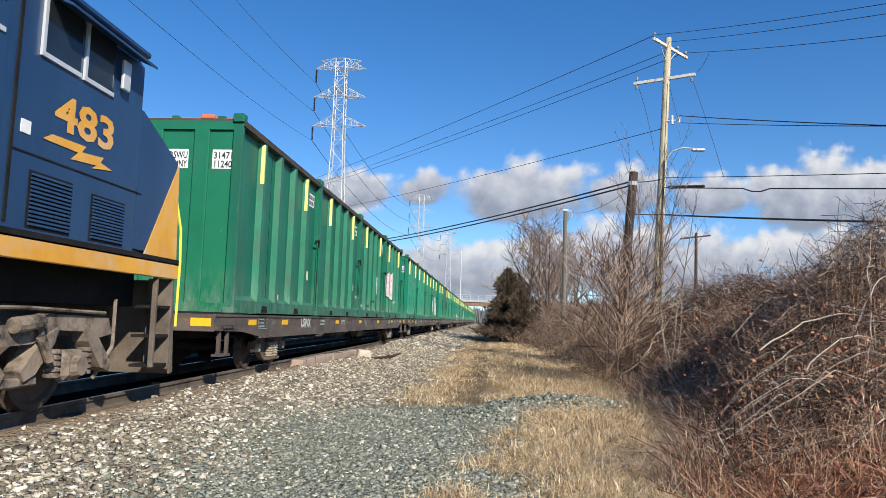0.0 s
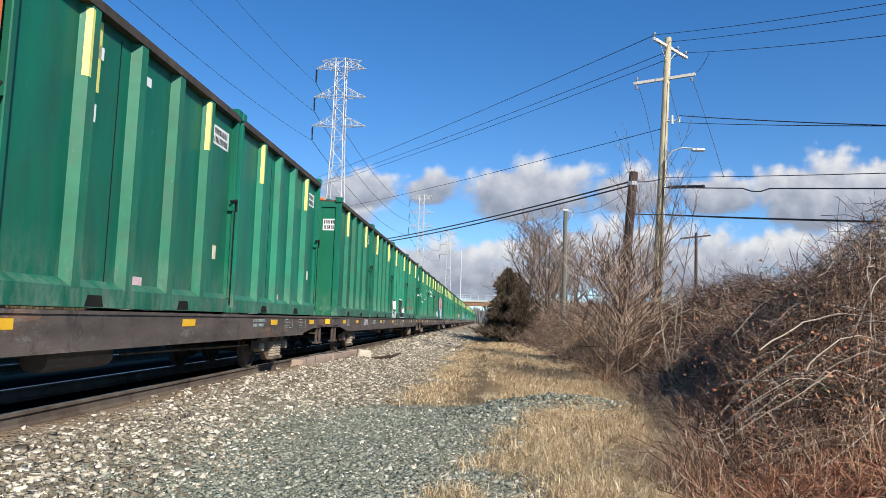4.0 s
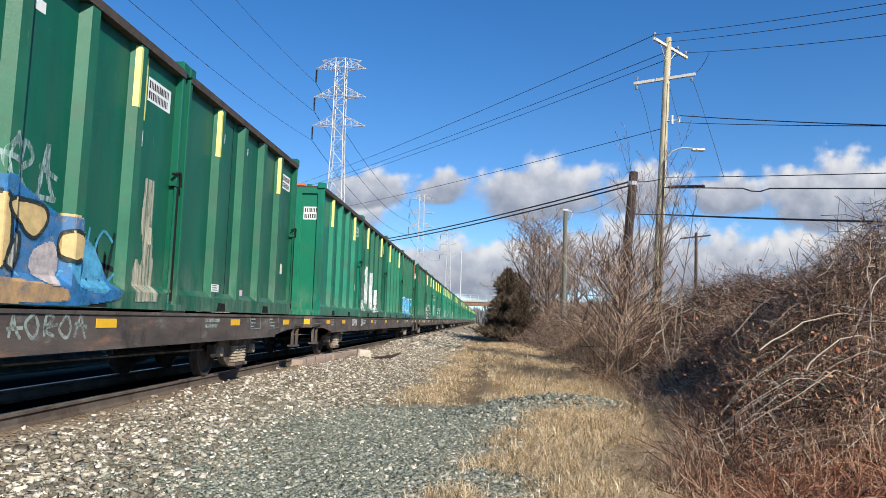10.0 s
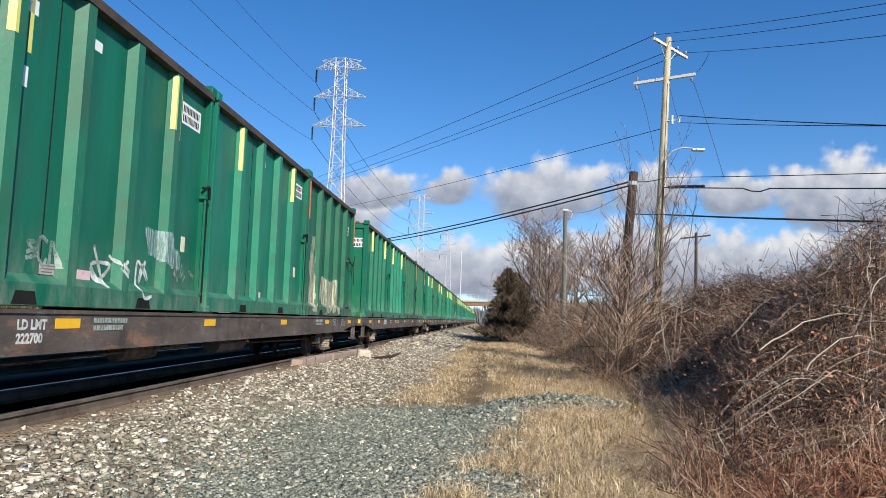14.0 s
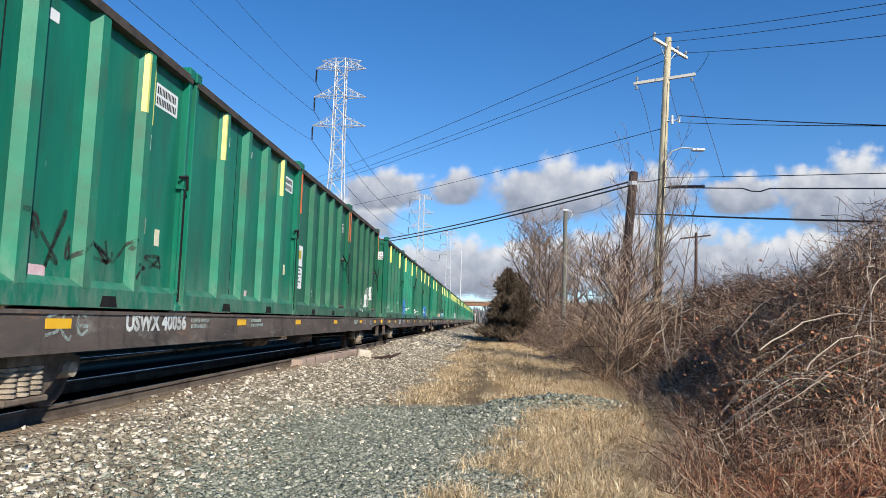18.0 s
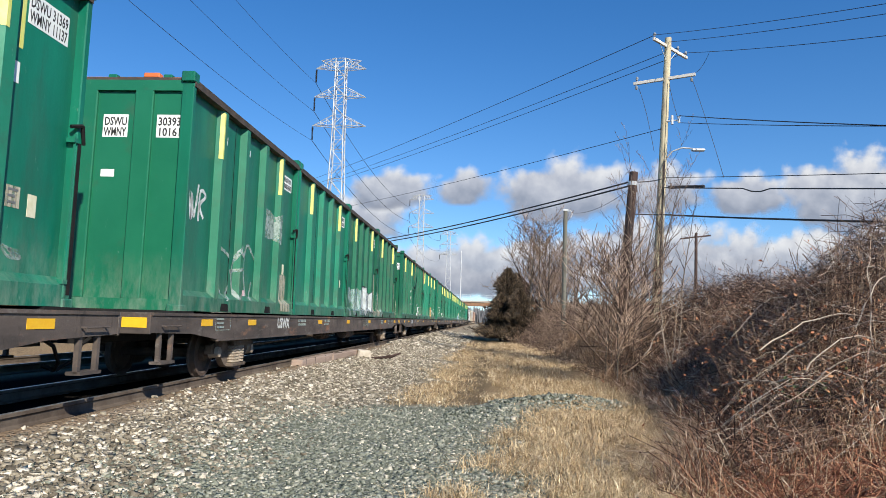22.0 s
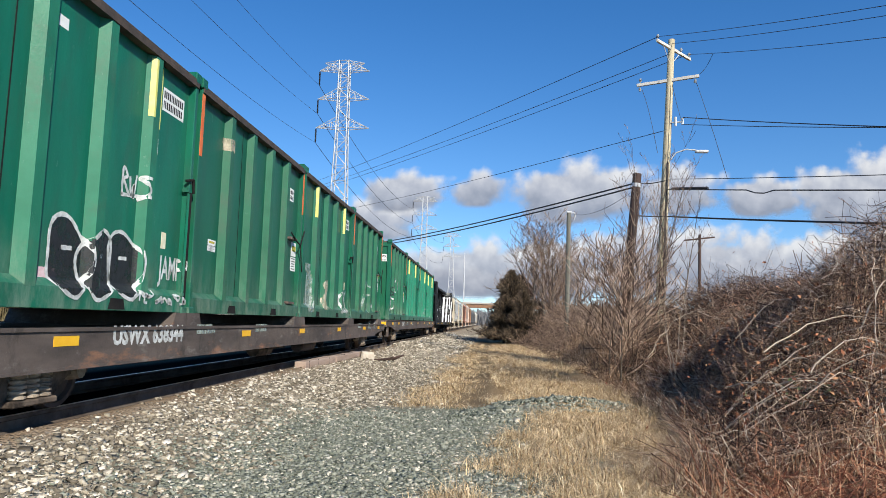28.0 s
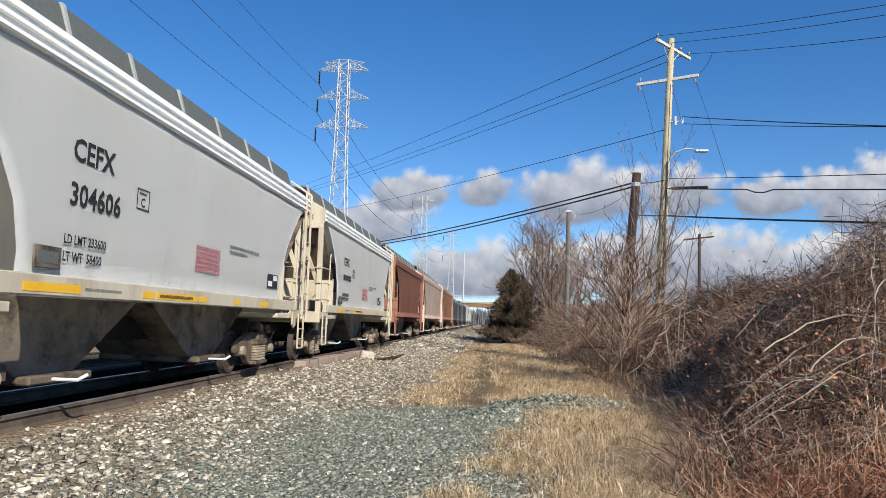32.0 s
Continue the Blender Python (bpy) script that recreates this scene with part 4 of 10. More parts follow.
slim = thing("utility_pole", None, None, "slim weathered pole standing behind the thicket", "utility pole")
part("pole", made(leaning_pole, (4.93, 45.0, -0.5), (5.02, 45.0, 8.42), 0.16, 0.13), surface("grey_pole", (0.11, 0.105, 0.085), (0.18, 0.17, 0.14), 2.0, 0.9, stretch=(6, 6, 0.4)), slim)
part("lamp_arm", made(lambda b: pipe(b, [(5.05, 45, 8.35), (5.35, 45, 8.42), (5.45, 45, 8.2), (5.35, 45, 7.95)], 0.03)), GALV, slim)
part("pole_top_plate", boxes((4.86, 5.18, 44.85, 45.15, 8.40, 8.5)), GALV, slim)

back = thing("utility_pole", None, None, "distant dark wooden pole with one crossarm", "utility pole")
part("pole", made(leaning_pole, (18.2, 62.0, -0.5), (18.34, 62.0, 9.4), 0.16, 0.12), OLDWOOD, back)
part("crossarm", made(beam, (16.95, 62.0, 8.85), (19.6, 62.0, 9.2), 0.10, 0.13), OLDWOOD, back)
for x in (17.1, 19.4):
    insulator(back, x, 62.0, 8.85 + (x - 16.95) * 0.13 + 0.06)

cross = thing("utility_pole", None, None, "wooden utility pole on the far side of the tracks", "utility pole")
part("pole", made(leaning_pole, (-25.9, 85.3, -0.5), (-25.9, 85.3, 16.9), 0.20, 0.13), POLEWOOD, cross)
part("crossarm", made(beam, (-26.9, 84.6, 16.3), (-24.9, 86.0, 16.3), 0.10, 0.12), TIMBER, cross)

for a, b, sag in (((6.30, 26.3, 12.34), (-26.6, 84.8, 16.61), 0.35), ((7.50, 27.55, 12.34), (-25.93, 85.2, 16.4), 0.35), ((7.93, 28.0, 12.32), (-25.2, 85.7, 16.4), 0.35), ((6.62, 26.9, 8.78), (-25.8, 85.1, 13.37), 0.4)):
    wire("thin overhead conductor crossing the railway", a, b, sag, 0.014)
for a, b, sag in (((5.55, 27.0, 6.72), (-18.76, 75.0, 8.68), 0.5), ((5.53, 27.0, 6.56), (-18.76, 75.0, 8.50), 0.55)):
    wire("thick black communication cable crossing the railway", a, b, sag, 0.035)
for a, b, sag, r, dip in (((6.30, 26.3, 12.34), (10.77, 15.0, 8.66), 0.10, 0.010, None), ((6.92, 27.0, 12.34), (10.76, 15.0, 8.42), 0.10, 0.010, None),
                          ((7.93, 28.0, 12.3), (10.74, 15.0, 7.83), 0.10, 0.010, None), ((7.32, 26.75, 9.28), (10.62, 15.0, 5.50), 0.05, 0.016, None),
                          ((7.32, 26.75, 9.0), (10.63, 15.0, 5.56), 0.05, 0.012, None), ((6.72, 26.85, 6.86), (10.58, 15.0, 4.61), 0.03, 0.012, None),
                          ((6.72, 26.85, 6.46), (10.56, 15.0, 4.22), 0.02, 0.020, (0.42, 0.10)), ((6.66, 26.85, 5.41), (10.52, 15.0, 3.47), 0.04, 0.030, None),
                          ((5.60, 27.0, 6.70), (6.66, 26.85, 6.80), 0.05, 0.02, None), ((5.44, 27.0, 5.45), (6.62, 26.85, 5.41), 0.02, 0.025, None)):
    wire("overhead wire running on from the pole", a, b, sag, r, dip)
for a, b, sag in (((5.90, 27.4, 10.6), (6.38, 26.9, 7.9), -0.25), ((7.76, 26.5, 10.6), (8.55, 25.5, 6.6), -0.1), ((7.86, 26.48, 10.9), (8.30, 26.2, 11.6), 0.12), ((6.95, 26.9, 10.7), (7.28, 26.75, 9.1), 0.1)):
    wire("slack service drop at the pole", a, b, sag, 0.010)
wire("thin service wire between poles", (5.35, 45.0, 8.30), (5.58, 27.1, 6.5), 0.35, 0.010)


def lattice_tower(at, label, height=38.6, turn=0.0):
    t = thing("transmission_tower", None, None, label, "power pylon", "transmission towers", at=pose(*at, 0, 0, turn))
    H = height

    def half(z):
        return float(np.interp(z, [0, 15, 26, H], [3.0, 1.15, 0.80, 0.68]))

    zs = [0, 5, 9.5, 13, 16, 18.6, 21, 23.2, 25.2, 27.0, 28.7, 30.2, 31.7, 33.2, 34.6, 36.0, 37.3, H]
    for sx in (-1, 1):
        for sy in (-1, 1):
            pts = np.array([[(sx * half(z), sy * half(z), z) for z in zs]])
            V, Q = tubes(pts, np.full((1, len(zs)), 0.085), 4)
            part("leg", mesh_np("leg", V, Q, GALV), None, t)
    for face in range(4):
        bm = bmesh.new()
        for i, (a, b) in enumerate(zip(zs, zs[1:])):
            ha, hb = half(a), half(b)
            ends = {0: ((-ha, -ha), (hb, -hb)), 1: ((-ha, ha), (hb, hb)), 2: ((-ha, -ha), (-hb, hb)), 3: ((ha, -ha), (hb, hb))}[face]
            (x0, y0), (x1, y1) = ends
            if i % 2:
                x0, y0, x1, y1 = (-x0 if face < 2 else x0), (y0 if face < 2 else -y0), (-x1 if face < 2 else x1), (y1 if face < 2 else -y1)
            rod(bm, (x0, y0, a), (x1, y1, b), 0.05, 0.05, 4)
            xa, ya = (ends[0][0], ends[0][1])
            if face < 2:
                rod(bm, (-ha, ya, a), (ha, ya, a), 0.045, 0.045, 4)
            else:
                rod(bm, (xa, -ha, a), (xa, ha, a), 0.045, 0.045, 4)
        part("bracing", bm, GALV, t)
    for z, reach in ((37.2, 3.65), (33.0, 3.75), (28.75, 3.85)):
        for sx in (-1, 1):
            bm = bmesh.new()
            h = half(z)
            tip = (sx * reach, 0, z + 0.05)
            for sy in (-1, 1):
                rod(bm, (sx * h, sy * h, z), tip, 0.06, 0.05, 4)
                rod(bm, (sx * h, sy * h, z + 1.45), tip, 0.055, 0.05, 4)
                for k in (0.3, 0.6):
                    p = Vector((sx * h, sy * h, z)).lerp(Vector(tip), k)
                    q = Vector((sx * h, sy * h, z + 1.45)).lerp(Vector(tip), k)
                    rod(bm, p, q, 0.035, 0.035, 4)
                    rod(bm, q, Vector((sx * h, sy * h, z)).lerp(Vector(tip), k - 0.3), 0.03, 0.03, 4)
            part("crossarm", bm, GALV, t)
        bm = bmesh.new()
        x = -reach + 0.05
        for k in range(12):
            rod(bm, (x, 0, z - 0.18 - 0.155 * k), (x, 0, z - 0.26 - 0.155 * k), 0.15, 0.10, 8)
        rod(bm, (x, 0, z), (x, 0, z - 2.05), 0.035, 0.035, 5)
        part("insulator_string", bm, WIRE, t, "dark hanging insulator string")
    bm = bmesh.new()
    for sx in (-1, 1):
        for sy in (-1, 1):
            rod(bm, (sx * 0.68, sy * 0.68, H), (sx * 2.9, 0, H - 0.15), 0.045, 0.045, 4)
            rod(bm, (sx * 2.9, 0, H - 0.15), (sx * 0.68, sy * 0.68, 37.2), 0.045, 0.045, 4)
    for a, b in (((-0.68, -0.68), (0.68, -0.68)), ((-0.68, 0.68), (0.68, 0.68)), ((-0.68, -0.68), (-0.68, 0.68)), ((0.68, -0.68), (0.68, 0.68))):
        rod(bm, (*a, H), (*b, H), 0.05, 0.05, 4)
    part("peak_frame", bm, GALV, t)
    return t


TOWERS = [(-22.8, -18.0), (-21.6, 96.0), (-20.0, 206.0), (-16.3, 292.0)]
for x, y in TOWERS:
    lattice_tower((x, y, -0.5 if y < 100 else -0.2), "galvanised steel lattice transmission tower with three crossarm levels")
for (xa, ya), (xb, yb) in zip(TOWERS, TOWERS[1:]):
    for z, reach in ((37.2, 3.65), (33.0, 3.75), (28.75, 3.85)):
        wire("high-voltage conductor strung between transmission towers", (xa - reach + 0.05, ya, z - 2.6), (xb - reach + 0.05, yb, z - 2.6), 3.0, 0.022 if ya < 0 else 0.04)

for x, y, h in ((-12.3, 330.0, 34.0), (6.5, 345.0, 13.0)):
    m = thing("mast", None, None, "distant slender grey steel mast", "mast", at=pose(x, y, -0.4))
    part("shaft", rods(((0, 0, 0), (0, 0, h), 0.45 if h > 20 else 0.12, 0.22 if h > 20 else 0.08), sides=10), GALV, m)
    part("cap", rods(((0, 0, h), (0, 0, h + 0.4), 0.3 if h > 20 else 0.3, 0.1), sides=8), GALV, m)

# road bridge over the line
GIRDER = surface("rusty_girder", (0.22, 0.11, 0.06), (0.30, 0.17, 0.095), 0.8, 0.85, dirt=(0.15, 0.09, 0.06))
bridge = thing("road_bridge", None, None, "rust-brown steel girder road bridge across the railway", "bridge", at=pose(0, 270, 0))
part("girder", boxes((-60, 45, -4.6, -4.2, 6.75, 8.1)), GIRDER, bridge)
part("girder", boxes((-60, 45, 4.2, 4.6, 6.75, 8.1)), GIRDER, bridge)
part("deck", boxes((-60, 45, -5.0, 5.0, 8.1, 8.75), bevel=0.03), CONCRETE, bridge)
for k in range(27):
    part("stiffener", boxes((-60 + 4 * k, -59.85 + 4 * k, -4.72, -4.6, 6.75, 8.1)), GIRDER, bridge)
for k in range(36):
    part("fence_post", boxes((-60 + 3 * k, -59.9 + 3 * k, -4.9, -4.8, 8.75, 10.9)), GALV, bridge)
for z in (9.4, 10.1, 10.85):
    part("fence_rail", boxes((-60, 45, -4.87, -4.83, z, z + 0.06)), GALV, bridge)
for x in (-22.0, 6.0):
    for y in (-3.5, 0, 3.5):
        part("pier", boxes((x - 0.5, x + 0.5, y - 0.5, y + 0.5, -0.6, 6.2), bevel=0.05), CONCRETE, bridge)
    part("pier_cap", boxes((x - 0.6, x + 0.6, -4.8, 4.8, 6.2, 6.75), bevel=0.05), CONCRETE, bridge)


def far_woods(name, label, y, x0, x1, h, mat, seed, n=2600, thick=1.0):
    """A ragged belt of bare wood far off, in upright stems and twigs."""
    rng = np.random.default_rng(seed)
    x = rng.uniform(x0, x1, n)
    yy = y + rng.uniform(-6, 6, n)
    top = h * (0.55 + 0.3 * np.sin(x * 0.11 + seed) * np.sin(x * 0.043) + 0.35 * rng.uniform(0, 1, n))
    s = np.linspace(0, 1, 4)[None, :]
    lean = rng.normal(0, 0.16, (n, 2))
    P = np.stack([x[:, None] + lean[:, :1] * s * top[:, None], yy[:, None] + lean[:, 1:] * s * top[:, None], -0.5 + s * top[:, None]], -1)
    R = np.repeat(rng.uniform(0.10, 0.38, n)[:, None], 4, 1) * np.array([1, 0.9, 0.7, 0.15])[None] * h / 8 * thick
    V, Q = tubes(P, R)
    tagged(new(name, mesh_np(name, V, Q, mat)), label, "woods", kind="stuff")


OLIVE = stem_material("olive_bush", [(0.0, (0.06, 0.05, 0.025)), (0.6, (0.15, 0.12, 0.06)), (1.0, (0.26, 0.21, 0.11))])
# aerial haze put into the far twigs' colour: bluish grey, not brown
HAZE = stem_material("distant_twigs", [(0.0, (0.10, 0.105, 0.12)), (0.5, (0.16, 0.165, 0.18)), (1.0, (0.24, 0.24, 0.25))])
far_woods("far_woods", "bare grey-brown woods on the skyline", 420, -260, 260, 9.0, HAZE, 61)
far_woods("far_woods", "bare red-brown trees beyond the tracks", 74, -50, -36, 8.2, REDCANE, 62, 1800, 0.3)
far_woods("far_woods", "bare brown scrub beyond the tracks", 76, -36, -20, 2.6, REDCANE, 65, 1200, 0.35)
far_woods("far_woods", "olive-brown bushes beside the pale house", 54, -41, -33, 5.0, OLIVE, 66, 2600, 0.25)
far_woods("far_woods", "bare wood behind the thicket", 90, 6, 90, 4.6, TWIG, 63)

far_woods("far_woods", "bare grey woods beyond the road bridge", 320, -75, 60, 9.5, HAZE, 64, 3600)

# buildings beyond the tracks
SIDING = surface("pale_siding", (0.58, 0.58, 0.56), (0.68, 0.68, 0.66), 1.0, 0.8, dirt=(0.45, 0.44, 0.42))
ROOFGREY = surface("grey_roof", (0.10, 0.10, 0.105), (0.16, 0.16, 0.165), 1.0, 0.85)
PANE = surface("dark_window_glass", (0.02, 0.025, 0.03), (0.03, 0.04, 0.05), 2.0, 0.15)


def shed(x0, x1, y0, y1, h, ridge, label):
    b = thing("shed", None, None, label, "building", at=pose((x0 + x1) / 2, (y0 + y1) / 2, -0.4))
    w, d = (x1 - x0) / 2, (y1 - y0) / 2
    part("wall", boxes((-w, w, -d, d, 0, h)), SIDING, b)
    part("roof", made(lambda bm: prism(bm, [(-w - 0.3, h), (w + 0.3, h), (0, h + ridge)], "y", -d - 0.3, d + 0.3)), ROOFGREY, b)
    for k in range(int(2 * w // 3)):
        x = -w + 1.5 + 3 * k
        win = part("window", boxes((x - 0.5, x + 0.5, -d - 0.03, -d + 0.02, 1.3, 2.4)), PANE, b)
        part("window_frame", boxes((x - 0.56, x + 0.56, -d - 0.05, -d + 0.01, 2.4, 2.48), (x - 0.56, x + 0.56, -d - 0.05, -d + 0.01, 1.22, 1.3)), SIDING, win)
    part("door", boxes((w - 1.4, w - 0.4, -d - 0.03, -d + 0.02, 0, 2.05)), ROOFGREY, b)
    return b


shed(-49.5, -40.2, 58, 66, 6.6, 2.2, "pale two-storey house with a dark gabled roof beyond the tracks")
shed(-34.5, -29.0, 64, 72, 3.4, 0.9, "small low white shed beyond the tracks")
shed(-28.5, -22.5, 66, 76, 3.8, 0.8, "long pale low industrial building beyond the tracks")
shed(-30.5, -22.0, 120, 132, 4.0, 1.6, "pale shed far beyond the tracks")


# ---------------------------------------------------------------- things beside the rail
block = bmesh.new()
box(block, -0.24, 0.24, -0.17, 0.17, 0.0, 0.33, bevel=0.05)
random.seed(4)
for v in block.verts:
    v.co += Vector((random.uniform(-0.02, 0.02), random.uniform(-0.02, 0.02), random.uniform(-0.02, 0.02)))
thing("concrete_block", block, surface("pale_stone_block", (0.40, 0.35, 0.28), (0.55, 0.49, 0.41), 6.0, 0.9, dirt=(0.20, 0.16, 0.12), bump=0.4), "pale broken concrete block lying on the ballast", "block", at=pose(-4.25, 24.4, -0.30, 0, 4, 20))
bits = bmesh.new()
for k in range(5):
    a = random.uniform(-0.5, 0.5)
    rod(bits, (0.0 + k * 0.14, 0.1 * k, 0.03), (0.42 * math.cos(a) + k * 0.14, 0.42 * math.sin(a) + 0.1 * k, 0.09 + 0.03 * k), 0.05, 0.03, 6)
thing("broken_timber", bits, OLDWOOD, "small heap of broken dark timber beside the concrete block", "timber", at=pose(-3.95, 24.3, -0.28))
TIMB = surface("grey_pink_timber", (0.30, 0.22, 0.17), (0.42, 0.32, 0.26), 1.5, 0.9, stretch=(3, 0.4, 3), dirt=(0.20, 0.14, 0.11), bump=0.4)
beam_ob = thing("old_tie", None, None, "weathered pinkish-grey timber tie lying along the rail", "timber", at=pose(-4.80, 17.7, -0.17, 0, 0, -1.2))
part("timber", boxes((-0.15, 0.15, 0, 3.2, 0, 0.20), bevel=0.02), TIMB, beam_ob)
part("timber", boxes((-0.13, 0.17, 3.28, 6.9, 0.01, 0.19), bevel=0.02), TIMB, beam_ob)
for y in (0.35, 1.25, 2.4, 4.4, 5.6):
    part("crack", boxes((-0.152, 0.152, y, y + 0.02, 0.02, 0.203)), DARK, beam_ob)


# ---------------------------------------------------------------- the train
TRAIN = []            # things that move and the place of their front end along the train
PITCH = 28.3
CONT_L, CONT_GAP = 6.25, 0.15
CONT_Z, CONT_H, CONT_W = 1.18, 3.66, 1.27
RIBS = (1.41, 2.59, 3.77, 4.95)
RIB_D = 0.115


def rib_outline(y, W):
    """Hat-shaped rib seen from above: two slanted cheeks and a flat face."""
    return [(W - RIB_D, y - 0.165), (W, y - 0.085), (W, y + 0.085), (W - RIB_D, y + 0.165)]


def side_x(y, z):
    """How far out the near side stands at a place: recessed panels, ribs, the deep bottom rail."""
    if z < CONT_Z + 0.24 or y < 0.09 or y > CONT_L - 0.09:
        return CONT_W
    d = min(abs(y - r) for r in RIBS)
    back = min(1.0, max(0.0, (d - 0.085) / 0.08), max(0.04, (z - CONT_Z - 0.235) / 0.095))
    return CONT_W - RIB_D * back


def build_container(banded=False):
    """One tall waste container. Its front lower edge lies at y = 0; it stands on CONT_Z. banded: the older make with orange corner bands."""
    L, Z, H, W = CONT_L, CONT_Z, CONT_H, CONT_W
    top = Z + H
    c = thing("waste_container", None, None, "older tall green waste container with orange corner bands on a flatcar" if banded else "tall green ribbed steel waste container on a flatcar",
              "container", "waste containers on the train")
    bm = bmesh.new()
    box(bm, -W + RIB_D, W - RIB_D, 0.06, L - 0.06, Z + 0.06, top - 0.06)
    part("body", bm, GREEN, c)
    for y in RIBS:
        part("rib", made(lambda b: prism(b, [(-p[0], p[1]) for p in rib_outline(y, W)], "z", Z + 0.22, top - 0.12)), GREEN_RIB_LIT, c)
        part("rib", made(lambda b: prism(b, rib_outline(y, W), "z", Z + 0.22, top - 0.12)), GREEN_RIB_LIT, c)
    bm = bmesh.new()
    for sx in (-1, 1):
        # deep bottom rail with a sloping ledge on top
        prism(bm, [(sx * (W - RIB_D - 0.02), Z), (sx * (W - 0.004), Z), (sx * (W - 0.004), Z + 0.235), (sx * (W - RIB_D), Z + 0.33), (sx * (W - RIB_D - 0.02), Z + 0.33)], "y", 0.08, L - 0.08)
    part("bottom_rail", bm, GREEN, c)
    e, i = W + 0.014, W - RIB_D - 0.02
    o = [(-e, top - 0.115), (-i, top - 0.115), (-i, top - 0.03), (i, top - 0.03), (i, top - 0.115), (e, top - 0.115), (e, top), (W - 0.02, top + 0.03), (-W + 0.02, top + 0.03), (-e, top)]
    part("lid", made(lambda b: prism(b, o, "y", 0.02, L - 0.02)), LIDMAT, c, "dark weathered lid with gasket rail")
    for y in (1.82, 4.28):
        o = [(y - 0.20, Z + 0.012), (y + 0.20, Z + 0.012), (y + 0.15, Z + 0.15), (y - 0.15, Z + 0.15)]
        part("fork_pocket", made(lambda b: prism(b, o, "x", W - 0.03, W - 0.0005)), DARK, c, "dark fork-lift pocket")
    for sx in (-1, 1):
        for y in (0.05, L - 0.05):
            bm = boxes((sx * (W - 0.20), sx * (W - 0.004), y - 0.05, y + 0.05, Z + 0.05, top - 0.04), bevel=0.012)
            for z in (Z - 0.03, top - 0.05):
                box(bm, sx * (W - 0.20), sx * (W + 0.016), y - 0.10, y + 0.10, z, z + (0.12 if z < 2 else 0.17), bevel=0.015)
            part("corner_post", bm, GREEN, c)
    if banded:
        for y in (0.05, L - 0.05):
            part("orange_band", boxes((W - 0.004, W + 0.004, y - 0.05, y + 0.05, top - 1.15, top - 0.14)), ORANGE, c, "orange painted corner band")
        # a chain over the door bracket at the rear
        bm = bmesh.new()
        pts = [(W + 0.02, L - 1.0, Z + 1.95), (W + 0.05, L - 0.6, Z + 1.78), (W + 0.06, L - 0.3, Z + 1.72), (W + 0.05, L + 0.02, Z + 2.1)]
        pipe(bm, pts, 0.017)
        pipe(bm, [pts[2], (W + 0.05, L - 0.15, Z + 1.35), (W + 0.03, L + 0.02, Z + 1.1)], 0.014)
        part("chain", bm, DARK, c, "dark locking chain")
        for z in (Z + 1.80, Z + 0.28):
            part("latch_bracket", boxes((W - 0.10, W + 0.02, L - 0.95, L - 0.45, z, z + 0.06), bevel=0.01), CARBROWN, c)
    else:
        for y in (RIBS[0], RIBS[3]):
            # on the front cheek, slanted like it, and a narrow one past the face
            o = [(W - 0.060, y - 0.1267 - 0.004), (W + 0.003, y - 0.089), (W + 0.003, y - 0.04), (W - 0.060, y - 0.09)]
            part("reflective_strip", made(lambda b: prism(b, o, "z", top - 0.98, top - 0.16)), YELLOW, c, "pale yellow reflective strip")
            part("reflective_strip", boxes((W - RIB_D - 0.002, W - RIB_D + 0.004, y + 0.27, y + 0.33, top - 1.05, top - 0.16)), YELLOW, c, "pale yellow reflective strip")
        lx = W + 0.005
        bm = rods(((lx - 0.012, L - 0.13, Z + 0.10), (lx - 0.012, L - 0.13, Z + 1.95), 0.016), sides=6)
        for z in (Z + 0.25, Z + 1.85):
            box(bm, lx - 0.09, lx + 0.008, L - 0.17, L - 0.09, z, z + 0.05)
        part("lock_rod", bm, GREEN, c)
        part("door_gap", boxes((W - 0.03, W + 0.0025, L - 0.075, L - 0.015, Z + 0.13, Z + 1.86)), DARK, c, "dark gap beside the door post")
        xs = W - RIB_D
        part("sticker", boxes((xs, xs + 0.004, 5.56, 5.70, Z + 0.92, Z + 1.16)), CREAMLABEL, c, "small cream and white sticker")
        part("sticker", boxes((xs, xs + 0.004, 2.86, 3.14, Z + 0.32, Z + 0.44)), PINKLABEL, c, "small pink and white sticker")
        part("sticker", boxes((xs, xs + 0.004, 5.17, 5.26, top - 1.42, top - 1.20)), WHITE, c, "small white sticker")
        part("hook", rods(((lx - 0.03, L - 0.20, Z + 2.02), (lx + 0.03, L - 0.07, Z + 2.06), 0.024), ((lx + 0.03, L - 0.07, Z + 2.06), (lx, L + 0.02, Z + 1.86), 0.022)), DARK, c)
    part("door_seam", boxes((W - RIB_D - 0.001, W - RIB_D + 0.003, RIBS[1] - 0.42, RIBS[1] - 0.40, Z + 0.3, top - 0.2)), DARK, c)
    for y, d in ((0.04, -1), (L - 0.04, 1)):
        for x in (-0.46, 0.46):
            part("end_post", boxes((x - 0.15, x + 0.15, y - 0.037, y + 0.037, Z + 0.16, top - 0.15), bevel=0.014), GREEN_END, c)
        o = [(-W + 0.19, Z), (W - 0.19, Z), (W - 0.19, Z + 0.17), (-W + 0.22, Z + 0.17), (-W + 0.22, top - 0.19), (W - 0.19, top - 0.19), (W - 0.19, top - 0.02), (-W + 0.19, top - 0.02)]
        part("end_frame", made(lambda b: prism(b, o, "y", y - 0.038, y + 0.038)), GREEN_END, c)
